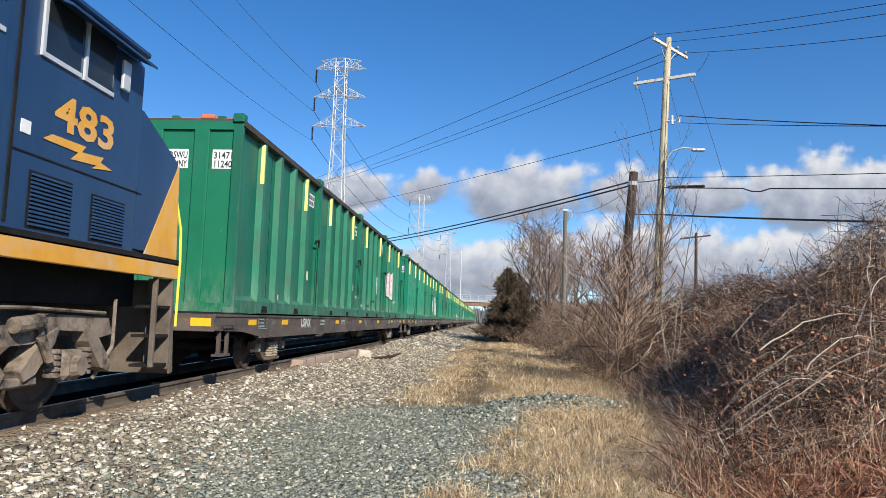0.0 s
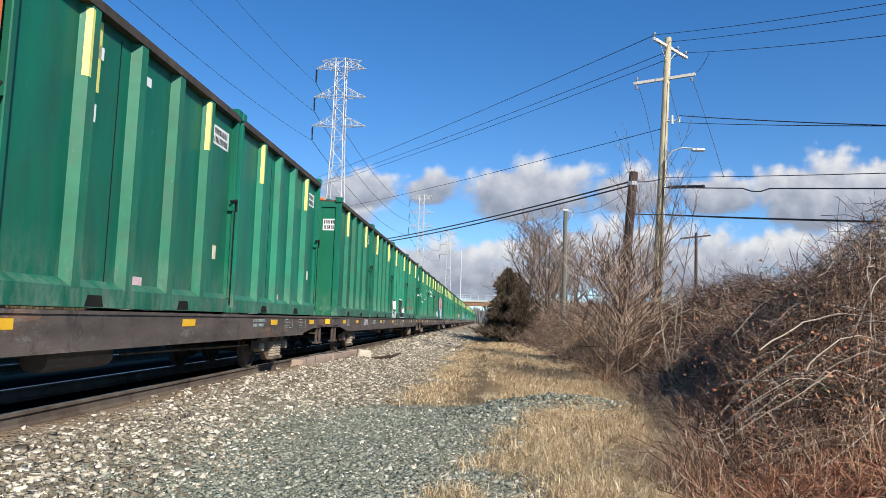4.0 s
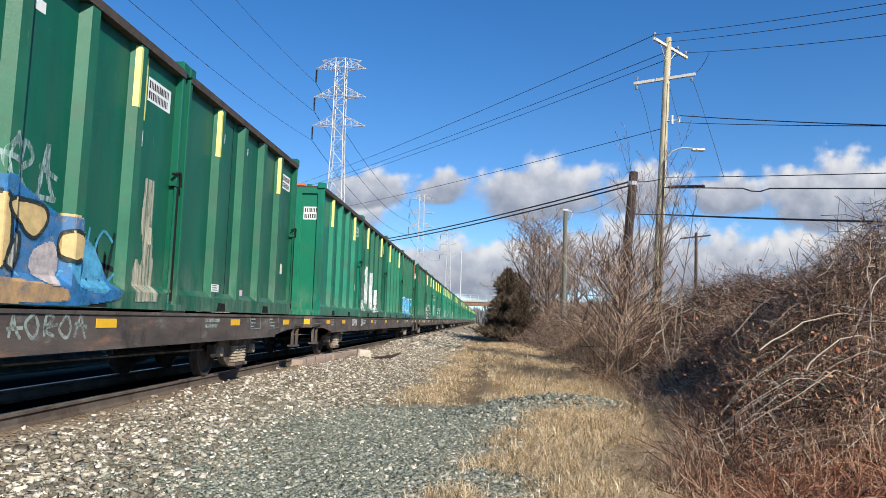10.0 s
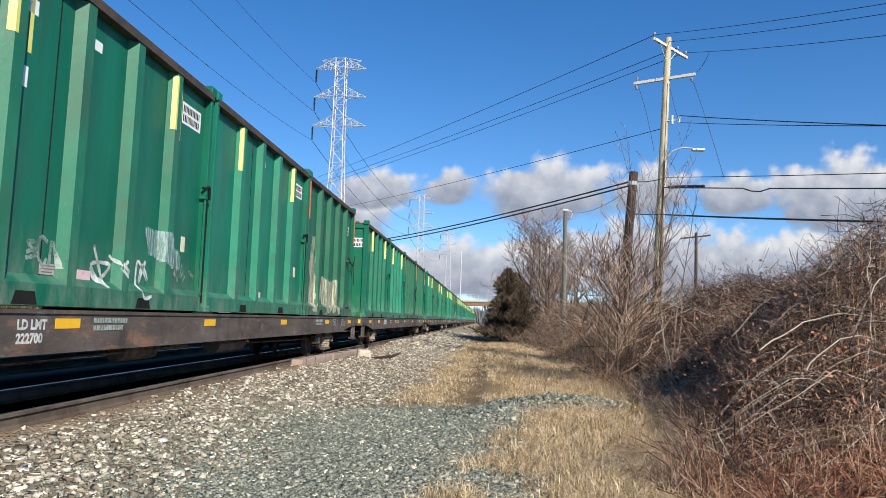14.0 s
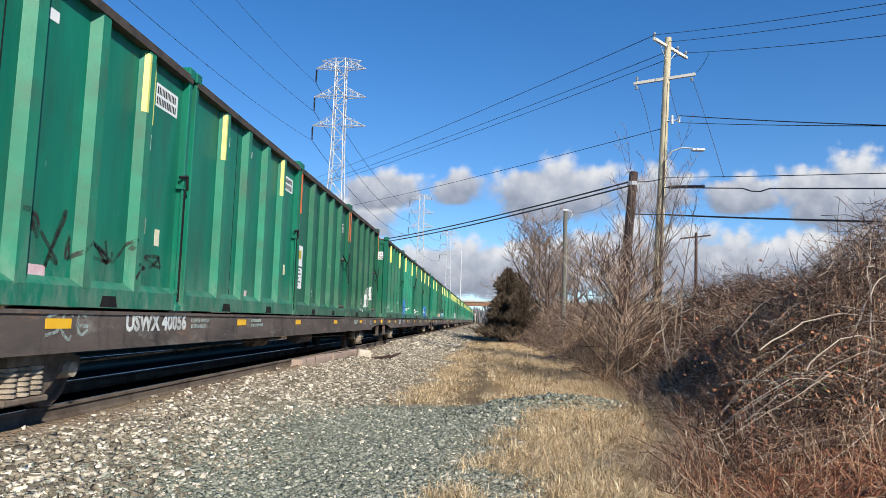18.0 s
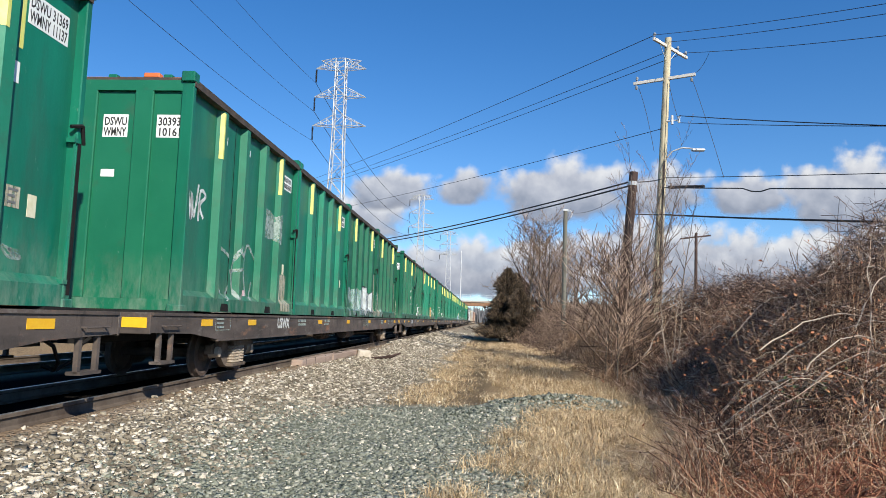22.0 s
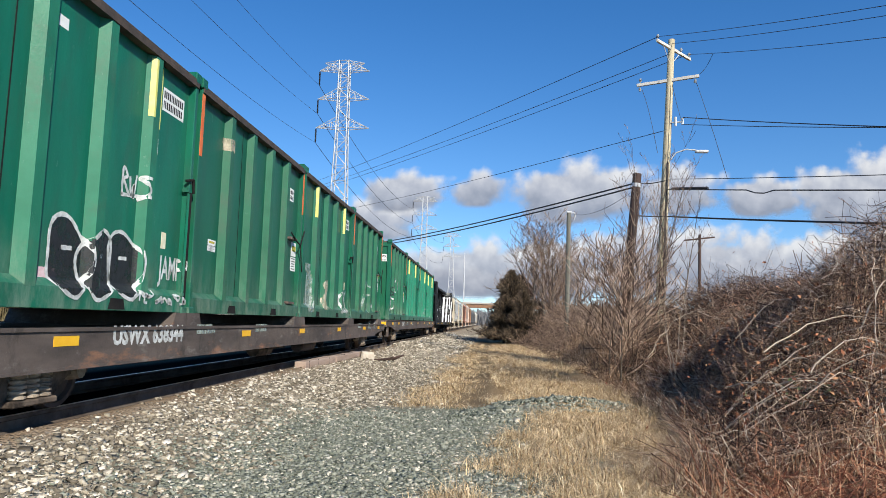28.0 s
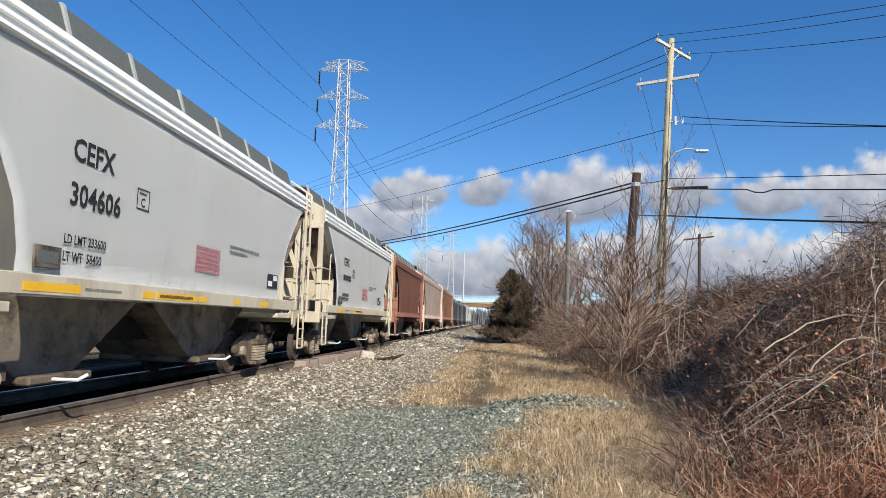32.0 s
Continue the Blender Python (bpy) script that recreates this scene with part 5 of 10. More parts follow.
        part("end_wall", boxes((-W + 0.15, W - 0.15, min(y + 0.018 * -d, y + 0.024 * -d), max(y + 0.018 * -d, y + 0.024 * -d), Z + 0.1, top - 0.1)), GREEN_END, c)
    bm = bmesh.new()
    for y in (0.12, L - 0.12):
        box(bm, -W + 0.15, W - 0.25, y - 0.05, y + 0.05, top + 0.02, top + 0.05)
    part("lid_bar", bm, ORANGE, c, "orange lid bar")
    for y in (0.12, L - 0.12):
        part("lid_latch", boxes((0.40, 0.66, y - 0.07, y + 0.07, top + 0.04, top + 0.12), bevel=0.012), ORANGE, c, "orange lid latch")
        part("lid_hinge", boxes((-0.17, -0.03, y - 0.09, y + 0.06, top, top + 0.085), (0.74, 0.88, y - 0.09, y + 0.06, top, top + 0.085), (-1.02, -0.88, y - 0.09, y + 0.06, top, top + 0.085), bevel=0.01), GREEN, c)
    x = W - RIB_D
    if not banded:
        part("sticker", boxes((x, x + 0.004, 1.60, 1.80, top - 0.62, top - 0.46)), WHITE, c, "small white sticker")
        part("sticker", boxes((x, x + 0.004, 2.85, 3.02, top - 0.55, top - 0.42)), WHITE, c, "small white sticker")
    part("sticker", boxes((x, x + 0.004, 1.62, 1.72, top - 1.42, top - 1.20)), WHITE, c, "small white sticker")
    part("sticker", boxes((-0.19, 0.03, 0.057, 0.061, top - 1.58, top - 1.46)), WHITE, c, "small white sticker")
    return c


def lathe(bm, centre, axis, rings, n=24):
    """A turned body: rings are (place along the axis, radius); axis x or z."""
    cx, cy, cz = centre
    loops = []
    for a, r in rings:
        loop = []
        for i in range(n):
            t = 2 * math.pi * i / n
            u, v = r * math.cos(t), r * math.sin(t)
            loop.append(bm.verts.new((cx + a, cy + u, cz + v) if axis == "x" else (cx + u, cy + v, cz + a)))
        loops.append(loop)
    for a, b in zip(loops, loops[1:]):
        for i in range(n):
            bm.faces.new((a[i], a[(i + 1) % n], b[(i + 1) % n], b[i]))
    bm.faces.new(loops[0])
    bm.faces.new(loops[-1])


def build_truck(parent, y):
    """A two-axle freight truck round (0, y)."""
    t = new("truck")
    t.parent = parent
    t.matrix_basis = pose(0, y, 0)
    for sx in (-1, 1):
        x = sx * 0.99
        outline = [(-1.12, 0.42), (-1.12, 0.58), (-0.86, 0.66), (-0.45, 0.80), (0.45, 0.80), (0.86, 0.66), (1.12, 0.58), (1.12, 0.42), (0.74, 0.42),
                   (0.46, 0.20), (0.30, 0.14), (-0.30, 0.14), (-0.46, 0.20), (-0.74, 0.42)]
        bm = made(lambda b: prism(b, outline, "x", x - 0.06, x + 0.06))
        box(bm, min(x, x + sx * 0.19), max(x, x + sx * 0.19), -0.36, 0.36, 0.15, 0.22, bevel=0.015)
        box(bm, min(x, x + sx * 0.19), max(x, x + sx * 0.19), -0.34, 0.34, 0.55, 0.67, bevel=0.015)
        part("side_frame", bm, TRUCKMAT, t)
        for wy in (-0.88, 0.88):
            part("bearing_cap", rods(((x - 0.05, wy, 0.45), (x + sx * 0.13, wy, 0.45), 0.12, 0.09), sides=10), DUSTSTEEL, t)
        if sx > 0:
            for k in (-0.21, 0.0, 0.21):
                rings = []
                for j in range(6):
                    z = 0.225 + j * 0.055
                    rings += [(z, 0.066), (z + 0.010, 0.095), (z + 0.034, 0.095), (z + 0.045, 0.066)]
                part("coil_spring", made(lambda b: lathe(b, (x + 0.095, k, 0), "z", rings, 12)), DUSTSTEEL, t)
    part("bolster", boxes((-1.15, 1.15, -0.2, 0.2, 0.56, 0.78), bevel=0.03), TRUCKMAT, t)
    for wy in (-0.88, 0.88):
        part("axle", rods(((-0.95, wy, 0.425), (0.95, wy, 0.425), 0.085), sides=10), WHEELMAT, t)
        for sx in (-1, 1):
            rings = [(0.70, 0.14), (0.70, 0.30), (0.735, 0.345), (0.69, 0.36), (0.69, 0.445), (0.72, 0.445), (0.735, 0.424), (0.82, 0.415), (0.82, 0.36), (0.775, 0.33), (0.775, 0.16), (0.85, 0.13)]
            part("wheel", made(lambda b: lathe(b, (0, wy, 0.425), "x", [(sx * q, r) for q, r in rings], 28)), WHEELMAT, t)
    return t


def build_coupler(parent, y, d, h=0.86):
    """Coupler, shank and hose at an end; d is the way out."""
    bm = bmesh.new()
    box(bm, -0.075, 0.075, min(y - d * 0.6, y), max(y - d * 0.6, y), h - 0.08, h + 0.08, bevel=0.01)
    box(bm, -0.16, 0.14, min(y, y + d * 0.26), max(y, y + d * 0.26), h - 0.14, h + 0.14, bevel=0.03)
    part("coupler", bm, TRUCKMAT, parent)
    pts = [(0.42, y - d * 0.35, h - 0.06), (0.42, y - d * 0.05, h - 0.18), (0.40, y + d * 0.12, h - 0.40), (0.26, y + d * 0.24, h - 0.52), (0.10, y + d * 0.30, h - 0.46)]
    part("brake_hose", made(lambda b: pipe(b, pts, 0.026)), DARK, parent)


def build_flatcar(low=False):
    """A long flatcar for four containers; y = 0 is below the first container's front. low: the make with a lower deck and raised bolsters."""
    a, b = -0.98, 26.43
    d0 = -0.17 if low else 0.0
    f = thing("flatcar", None, None, "low brown steel container flatcar with raised bolsters" if low else "long weathered brown steel container flatcar on rails", "railcar", "flatcars of the train")
    part("deck", boxes((-1.28, 1.28, a, b, 1.06 + d0, 1.13 + d0)), CARBROWN, f)
    for sx in (-1, 1):
        # fish-bellied side sill: deep in the middle, shallow over the trucks
        o = [(a, 1.13 + d0), (b, 1.13 + d0), (b, 0.86 + d0), (b - 1.4, 0.82 + d0), (b - 2.4, 0.71 + d0), (a + 2.4, 0.71 + d0), (a + 1.4, 0.82 + d0), (a, 0.86 + d0)]
        bm = made(lambda bb: prism(bb, o, "x", sx * 1.325, sx * 1.285))
        box(bm, sx * 1.22, sx * 1.345, a + 2.4, b - 2.4, 0.675 + d0, 0.71 + d0)
        box(bm, sx * 1.28, sx * 1.345, a, b, 1.10 + d0, 1.143 + d0)
        part("side_sill", bm, CARBROWN, f)
    for y in (0.95, 3.2, 8.9, 12.9, 17.2, 21.6, 24.9):
        part("reflector", boxes((1.326, 1.331, y - 0.23, y + 0.23, 0.94 + d0, 1.05 + d0)), REFLECT, f, "yellow reflector plate")
    for sx in (-1, 1):
        for y in (a + 0.55, b - 0.55):
            s = bmesh.new()
            for dy in (-0.19, 0.19):
                box(s, sx * 1.24, sx * 1.30, y + dy - 0.03, y + dy + 0.03, 0.42, 0.9 + d0)
            box(s, sx * 1.16, sx * 1.34, y - 0.22, y + 0.22, 0.40, 0.44)
            part("sill_step", s, CARBROWN, f)
            if sx > 0:
                part("grab_iron", made(lambda bb: pipe(bb, [(1.33, y - 0.25, 0.95 + d0), (1.39, y - 0.25, 0.95 + d0), (1.39, y + 0.25, 0.95 + d0), (1.33, y + 0.25, 0.95 + d0)], 0.012)), CARBROWN, f)
    for y in (0.12, 6.32, 12.72, 19.12, 25.3):
        w = 0.42 if low else 0.30
        o = [(y - w - 0.1, 1.12 + d0), (y + w + 0.1, 1.12 + d0), (y + w, CONT_Z - 0.005), (y - w, CONT_Z - 0.005)]
        part("container_bolster", made(lambda bb: prism(bb, o, "x", -1.30, 1.30)), CARBROWN if low else DARK, f)
    part("centre_sill", boxes((-0.33, 0.33, a, b, 0.68 + d0, 1.07 + d0)), DARK, f)
    for y in np.arange(6.5, 19.5, 2.6):
        part("crossbearer", made(lambda bb: prism(bb, [(-1.29, 1.06 + d0), (1.29, 1.06 + d0), (1.29, 0.9 + d0), (0.35, 0.66 + d0), (-0.35, 0.66 + d0), (-1.29, 0.9 + d0)], "y", y - 0.06, y + 0.06)), CARBROWN, f)
    for y, d in ((a, -1), (b, 1)):
        part("end_sill", boxes((-1.33, 1.33, min(y, y + d * 0.05), max(y, y + d * 0.05), 0.84 + d0, 1.14 + d0), bevel=0.008), CARBROWN, f)
        part("reflector", boxes((0.92, 1.28, min(y + d * 0.05, y + d * 0.056), max(y + d * 0.05, y + d * 0.056), 0.93 + d0, 1.07 + d0)), REFLECT, f, "yellow reflector plate")
        build_coupler(f, y + d * 0.18, d)
        build_truck(f, 3.0 if d < 0 else 22.45)
    part("brake_cylinder", rods(((0.75, 11.0, 0.58 + d0), (0.75, 12.0, 0.58 + d0), 0.15), ((0.75, 12.0, 0.58 + d0), (0.75, 13.4, 0.58 + d0), 0.03), sides=10), TRUCKMAT, f)
    part("air_reservoir", rods(((0.85, 14.2, 0.58 + d0), (0.85, 15.6, 0.58 + d0), 0.17), sides=12), CARBROWN, f)
    part("brake_rod", rods(((0.9, 4.2, 0.5), (0.9, 11.0, 0.58), 0.018), sides=5), TRUCKMAT, f)
    part("brake_rod", rods(((0.9, 16.0, 0.55), (0.9, 21.2, 0.5), 0.018), sides=5), TRUCKMAT, f)
    return f


flatcar = build_flatcar()
low_car = build_flatcar(True)
container = build_container()
old_container = build_container(True)
BANDED = {(-2, 1), (1, 3), (2, 1), (3, 3), (4, 0), (6, 2), (5, 3), (6, 3), (7, 1), (7, 3), (8, 2), (8, 3), (10, 1), (12, 1), (13, 0), (15, 1), (15, 3), (16, 0)}
random.seed(11)
# paint: 0 fresh, 1 middling, 2 dull and dark, 3 nearly bottle green
WORN = {(-4, 2): 1, (-4, 3): 1, (-3, 3): 1, (-1, 3): 1, (0, 0): 1, (0, 2): 2, (0, 3): 2, (1, 0): 1, (1, 1): 1, (1, 3): 2, (2, 0): 1, (2, 1): 2, (2, 2): 2, (2, 3): 2, (3, 1): 2, (3, 2): 1, (3, 3): 2,
        (4, 0): 2, (4, 2): 1, (4, 3): 2, (5, 1): 1, (5, 2): 0, (5, 3): 2, (7, 1): 2, (7, 2): 0, (7, 3): 2, (8, 0): 0, (8, 1): 0, (8, 2): 2, (8, 3): 3, (9, 2): 2, (9, 3): 2, (10, 0): 0, (10, 1): 3,
        (10, 2): 1, (11, 0): 1, (11, 2): 2, (11, 3): 2, (12, 0): 2, (12, 1): 2, (12, 2): 0, (12, 3): 1, (13, 0): 1, (13, 1): 2, (15, 0): 1, (15, 1): 2, (15, 2): 2, (15, 3): 2, (16, 0): 2, (16, 1): 0,
        (16, 2): 0, (16, 3): 0, (-3, 0): 0, (-3, 1): 0, (-2, 0): 0, (-2, 1): 2}
CONTAINERS, CARS = {}, {}
used = set()


def take(proto):
    if proto.name in used:
        return copy_thing(proto, Matrix())
    used.add(proto.name)
    return proto


for n in range(-4, 17):
    car = CARS[n] = take(low_car if n == 15 else flatcar)
    TRAIN.append((car, n * PITCH))
    for k in range(4):
        c = CONTAINERS[n, k] = take(old_container if (n, k) in BANDED else container)
        wear = WORN.get((n, k), 2 if (n, k) in BANDED else random.choice((0, 0, 1, 1, 2)))
        v = (1.08, 0.90, 0.70, 0.52)[wear] * random.uniform(0.95, 1.05)
        hue = (-0.04, 0.02, 0.08, 0.14)[wear] + random.uniform(-0.02, 0.03) + (0.05 if (n, k) in BANDED else 0.0)
        for o in (c, *c.children):
            o.color = (v * (1 + hue * 4), v, v * (1 - hue * 0.5), 1)
        TRAIN.append((c, n * PITCH + k * (CONT_L + CONT_GAP)))


# ---------------------------------------------------------------- lettering and paint on the containers and cars
def paint_material(name, c, cover=None, run=None):
    """Spray paint; cover: how thin and thick it lies, worn through in patches."""
    m = surface(name, tuple(v * 0.82 for v in c), c, 5.0, 0.65, bump=0.03)
    if cover:
        n, l = m.node_tree.nodes, m.node_tree.links
        thin = n.new("ShaderNodeMapRange")
        thin.inputs["From Min"].default_value = 0.36
        thin.inputs["From Max"].default_value = 0.60
        thin.inputs["To Min"].default_value = cover[0]
        thin.inputs["To Max"].default_value = cover[1]
        l.new(noise_node(n, l, place_node(n, l), 5.5, 6.0, 0.72, run), thin.inputs["Value"])
        l.new(thin.outputs[0], n["Principled BSDF"].inputs["Alpha"])
    return m


SPRAY = paint_material("white_spray", (0.72, 0.74, 0.72), (0.5, 1.0))
FADED = paint_material("faded_spray", (0.42, 0.50, 0.46), (0.15, 0.8))
ICE = paint_material("pale_blue_spray", (0.46, 0.60, 0.60), (0.02, 0.72), (1, 4.5, 0.45))
SILVER = paint_material("silver_spray", (0.48, 0.54, 0.56), (0.45, 0.95))
SILVERK = paint_material("silver_spray_with_black", (0.50, 0.55, 0.56), (0.6, 1.0))
BLACKW = paint_material("black_spray", (0.015, 0.017, 0.02), (0.7, 1.0))
PINKISH = paint_material("pinkish_spray", (0.60, 0.52, 0.50), (0.5, 1.0))
PINKRED = paint_material("pink_spray", (0.50, 0.27, 0.32), (0.4, 0.95))
BLUEP = paint_material("blue_spray", (0.03, 0.19, 0.45), (0.45, 0.95))
NAVYP = paint_material("navy_spray", (0.012, 0.05, 0.16))
SKYP = paint_material("sky_blue_spray", (0.10, 0.42, 0.66), (0.4, 0.95))
YELLOWP = paint_material("sand_yellow_spray", (0.70, 0.50, 0.22), (0.75, 1.0))
ORANGEP = paint_material("orange_spray", (0.58, 0.36, 0.16), (0.4, 0.9))
DARKPAINT = paint_material("dark_spray", (0.012, 0.022, 0.022), (0.6, 1.0))
DARKRED = paint_material("dark_red_spray", (0.040, 0.028, 0.026), (0.15, 0.85))
CREAM = paint_material("cream_stain", (0.60, 0.55, 0.42), (0.03, 0.92), (1, 3.2, 0.20))
TAN = paint_material("tan_spray", (0.50, 0.43, 0.31), (0.35, 0.9))
GREYP = paint_material("grey_overpaint", (0.20, 0.28, 0.24), (0.1, 0.7), (1, 1.6, 0.35))
GREYSPRAY = paint_material("silver_grey_spray", (0.24, 0.29, 0.27), (0.0, 0.75), (1, 2.0, 0.6))
BRIGHTSPRAY = paint_material("bright_white_spray", (0.70, 0.76, 0.75), (0.35, 1.0), (1, 1, 0.5))
OFFWHITE = paint_material("off_white_paint", (0.66, 0.64, 0.56))
MINT = paint_material("mint_green_paint", (0.10, 0.42, 0.27), (0.1, 0.75), (1, 1.6, 0.35))
LOGO = paint_material("logo_green_yellow", (0.50, 0.42, 0.05))
GREYINK = paint_material("grey_print", (0.16, 0.17, 0.17))
LABELS = {"bubble": "bubble-letter graffiti", "tag": "sprayed graffiti tag", "scribble": "scrawled graffiti", "outline": "graffiti outline letters", "patch": "patch of paint",
          "fade": "faded worn paint", "streak": "long vertical stain", "blocktag": "block of graffiti", "piece": "colourful graffiti piece", "word": "graffiti word"}
rng_p = random.Random(77)


def spline(pts, steps=7, closed=False):
    """A smooth line through 2D points."""
    out = []
    n = len(pts)
    for i in range(n if closed else n - 1):
        p0, p1, p2, p3 = (pts[(i + k) % n] for k in (-1, 0, 1, 2)) if closed else (pts[max(i - 1, 0)], pts[i], pts[i + 1], pts[min(i + 2, n - 1)])
        for j in range(steps):
            t = j / steps
            out.append(tuple(0.5 * (2 * b + (c - a) * t + (2 * a - 5 * b + 4 * c - d) * t * t + (3 * b - a - 3 * c + d) * t ** 3) for a, b, c, d in zip(p0, p1, p2, p3)))
    out.append(out[0] if closed else pts[-1])
    return out


def dense(line, step=0.04):
    out = [line[0]]
    for a, b in zip(line, line[1:]):
        k = max(1, int(math.hypot(b[0] - a[0], b[1] - a[1]) / step))
        out += [(a[0] + (b[0] - a[0]) * j / k, a[1] + (b[1] - a[1]) * j / k) for j in range(1, k + 1)]
    return out


def letter_lines(x, y, w, h, r):
    """A letter-like squiggle in a cell."""
    kind = r.randrange(6)
    j = lambda: r.uniform(-0.12, 0.12)
    shapes = [[(0.1, 0), (0.4, 1), (0.6, 0.45), (0.9, 0)], [(0.85, 0.85), (0.3, 1), (0.15, 0.5), (0.5, 0.05), (0.9, 0.25)], [(0.15, 0), (0.2, 1), (0.8, 0.8), (0.25, 0.5), (0.85, 0)],
              [(0.1, 1), (0.35, 0), (0.5, 0.6), (0.65, 0), (0.95, 1)], [(0.85, 0.95), (0.2, 0.75), (0.8, 0.35), (0.1, 0.05)], [(0.5, 1), (0.1, 0.5), (0.5, 0), (0.9, 0.5), (0.5, 1.0)]]
    pts = [(x + w * (a + j()), y + h * min(1.05, max(-0.05, b + j()))) for a, b in shapes[kind]]
    return [spline(pts)] + ([[(x + w * 0.05, y + h * (0.5 + j())), (x + w * 0.95, y + h * (0.5 + j()))]] if r.random() < 0.3 else [])


def fill_cells(y0, z0, w, h, inside, cell=0.022):
    """Small quads over a box where inside(u, v, y, z) holds; u and v run from 0 to 1."""
    V, F = [], []
    ny, nz = max(2, int(w / cell)), max(2, int(h / cell))
    for i in range(ny):
        for k in range(nz):
            u, v = (i + 0.5) / ny, (k + 0.5) / nz
            if inside(u, v, y0 + u * w, z0 + v * h):
                a, b, c, d = y0 + w * i / ny, y0 + w * (i + 1) / ny, z0 + h * k / nz, z0 + h * (k + 1) / nz
                F.append((len(V), len(V) + 1, len(V) + 2, len(V) + 3))
                V += [(a, c), (b, c), (b, d), (a, d)]
    return V, F


def lay(verts, off):
    return [(side_x(y, z) + off, y, z) for y, z in verts]


def ribbons(lines, width):
    """Flat ribbons along lines of (y, z)."""
    V, F = [], []
    for line in lines:
        pts = dense(line)
        n = len(pts)
        for i, (y, z) in enumerate(pts):
            a, b = pts[max(0, i - 1)], pts[min(n - 1, i + 1)]
            dy, dz = b[0] - a[0], b[1] - a[1]
            q = math.hypot(dy, dz) or 1
            ww = width * (0.8 + 0.4 * rng_p.random()) / 2
            V += [(y - dz / q * ww, z + dy / q * ww), (y + dz / q * ww, z - dy / q * ww)]
            if i:
                m = len(V)
                F.append((m - 4, m - 3, m - 1, m - 2))
    return V, F


LAYERS = {}


def put(c, name, V, F, mat, off, label=""):
    """Each layer of paint on a container lies a hair over the one before."""
    if F:
        LAYERS[c.name] = LAYERS.get(c.name, 0) + 1
        off = 0.004 + 0.0015 * LAYERS[c.name]
        ob = part(name, mesh_np(name, lay(V, off), F, mat), None, c, label)
        if name in ("worn_paint", "stain", "paint_patch"):
            tagged(ob, kind="stuff")


def loops_of(y, z, w, h, count, r):
    """Overlapping rounded letter bodies: centre, half sizes, wobble."""
    out = []
    for i in range(count):
        cw = w / count
        out.append((y + cw * (i + 0.5), z + h * r.uniform(0.46, 0.54), cw * 0.60, h * r.uniform(0.43, 0.5), r.uniform(0, 6)))
    return out


def loop_line(b, s=1.0):
    cy, cz, a, d, ph = b
    return [(cy + a * s * math.cos(t) * (1 + 0.14 * math.sin(3 * t + ph)), cz + d * s * math.sin(t) * (1 + 0.12 * math.cos(2 * t + ph))) for t in [2 * math.pi * i / 36 for i in range(37)]]


def in_loop(b, y, z):
    cy, cz, a, d, ph = b
    t = math.atan2((z - cz) / d, (y - cy) / a)
    q = math.hypot((y - cy) / a / (1 + 0.14 * math.sin(3 * t + ph)), (z - cz) / d / (1 + 0.12 * math.cos(2 * t + ph)))
    return q < 1


def wob(y, z, f=3.0):
    return noise.noise(Vector((y * f, z * f, 1.7)))


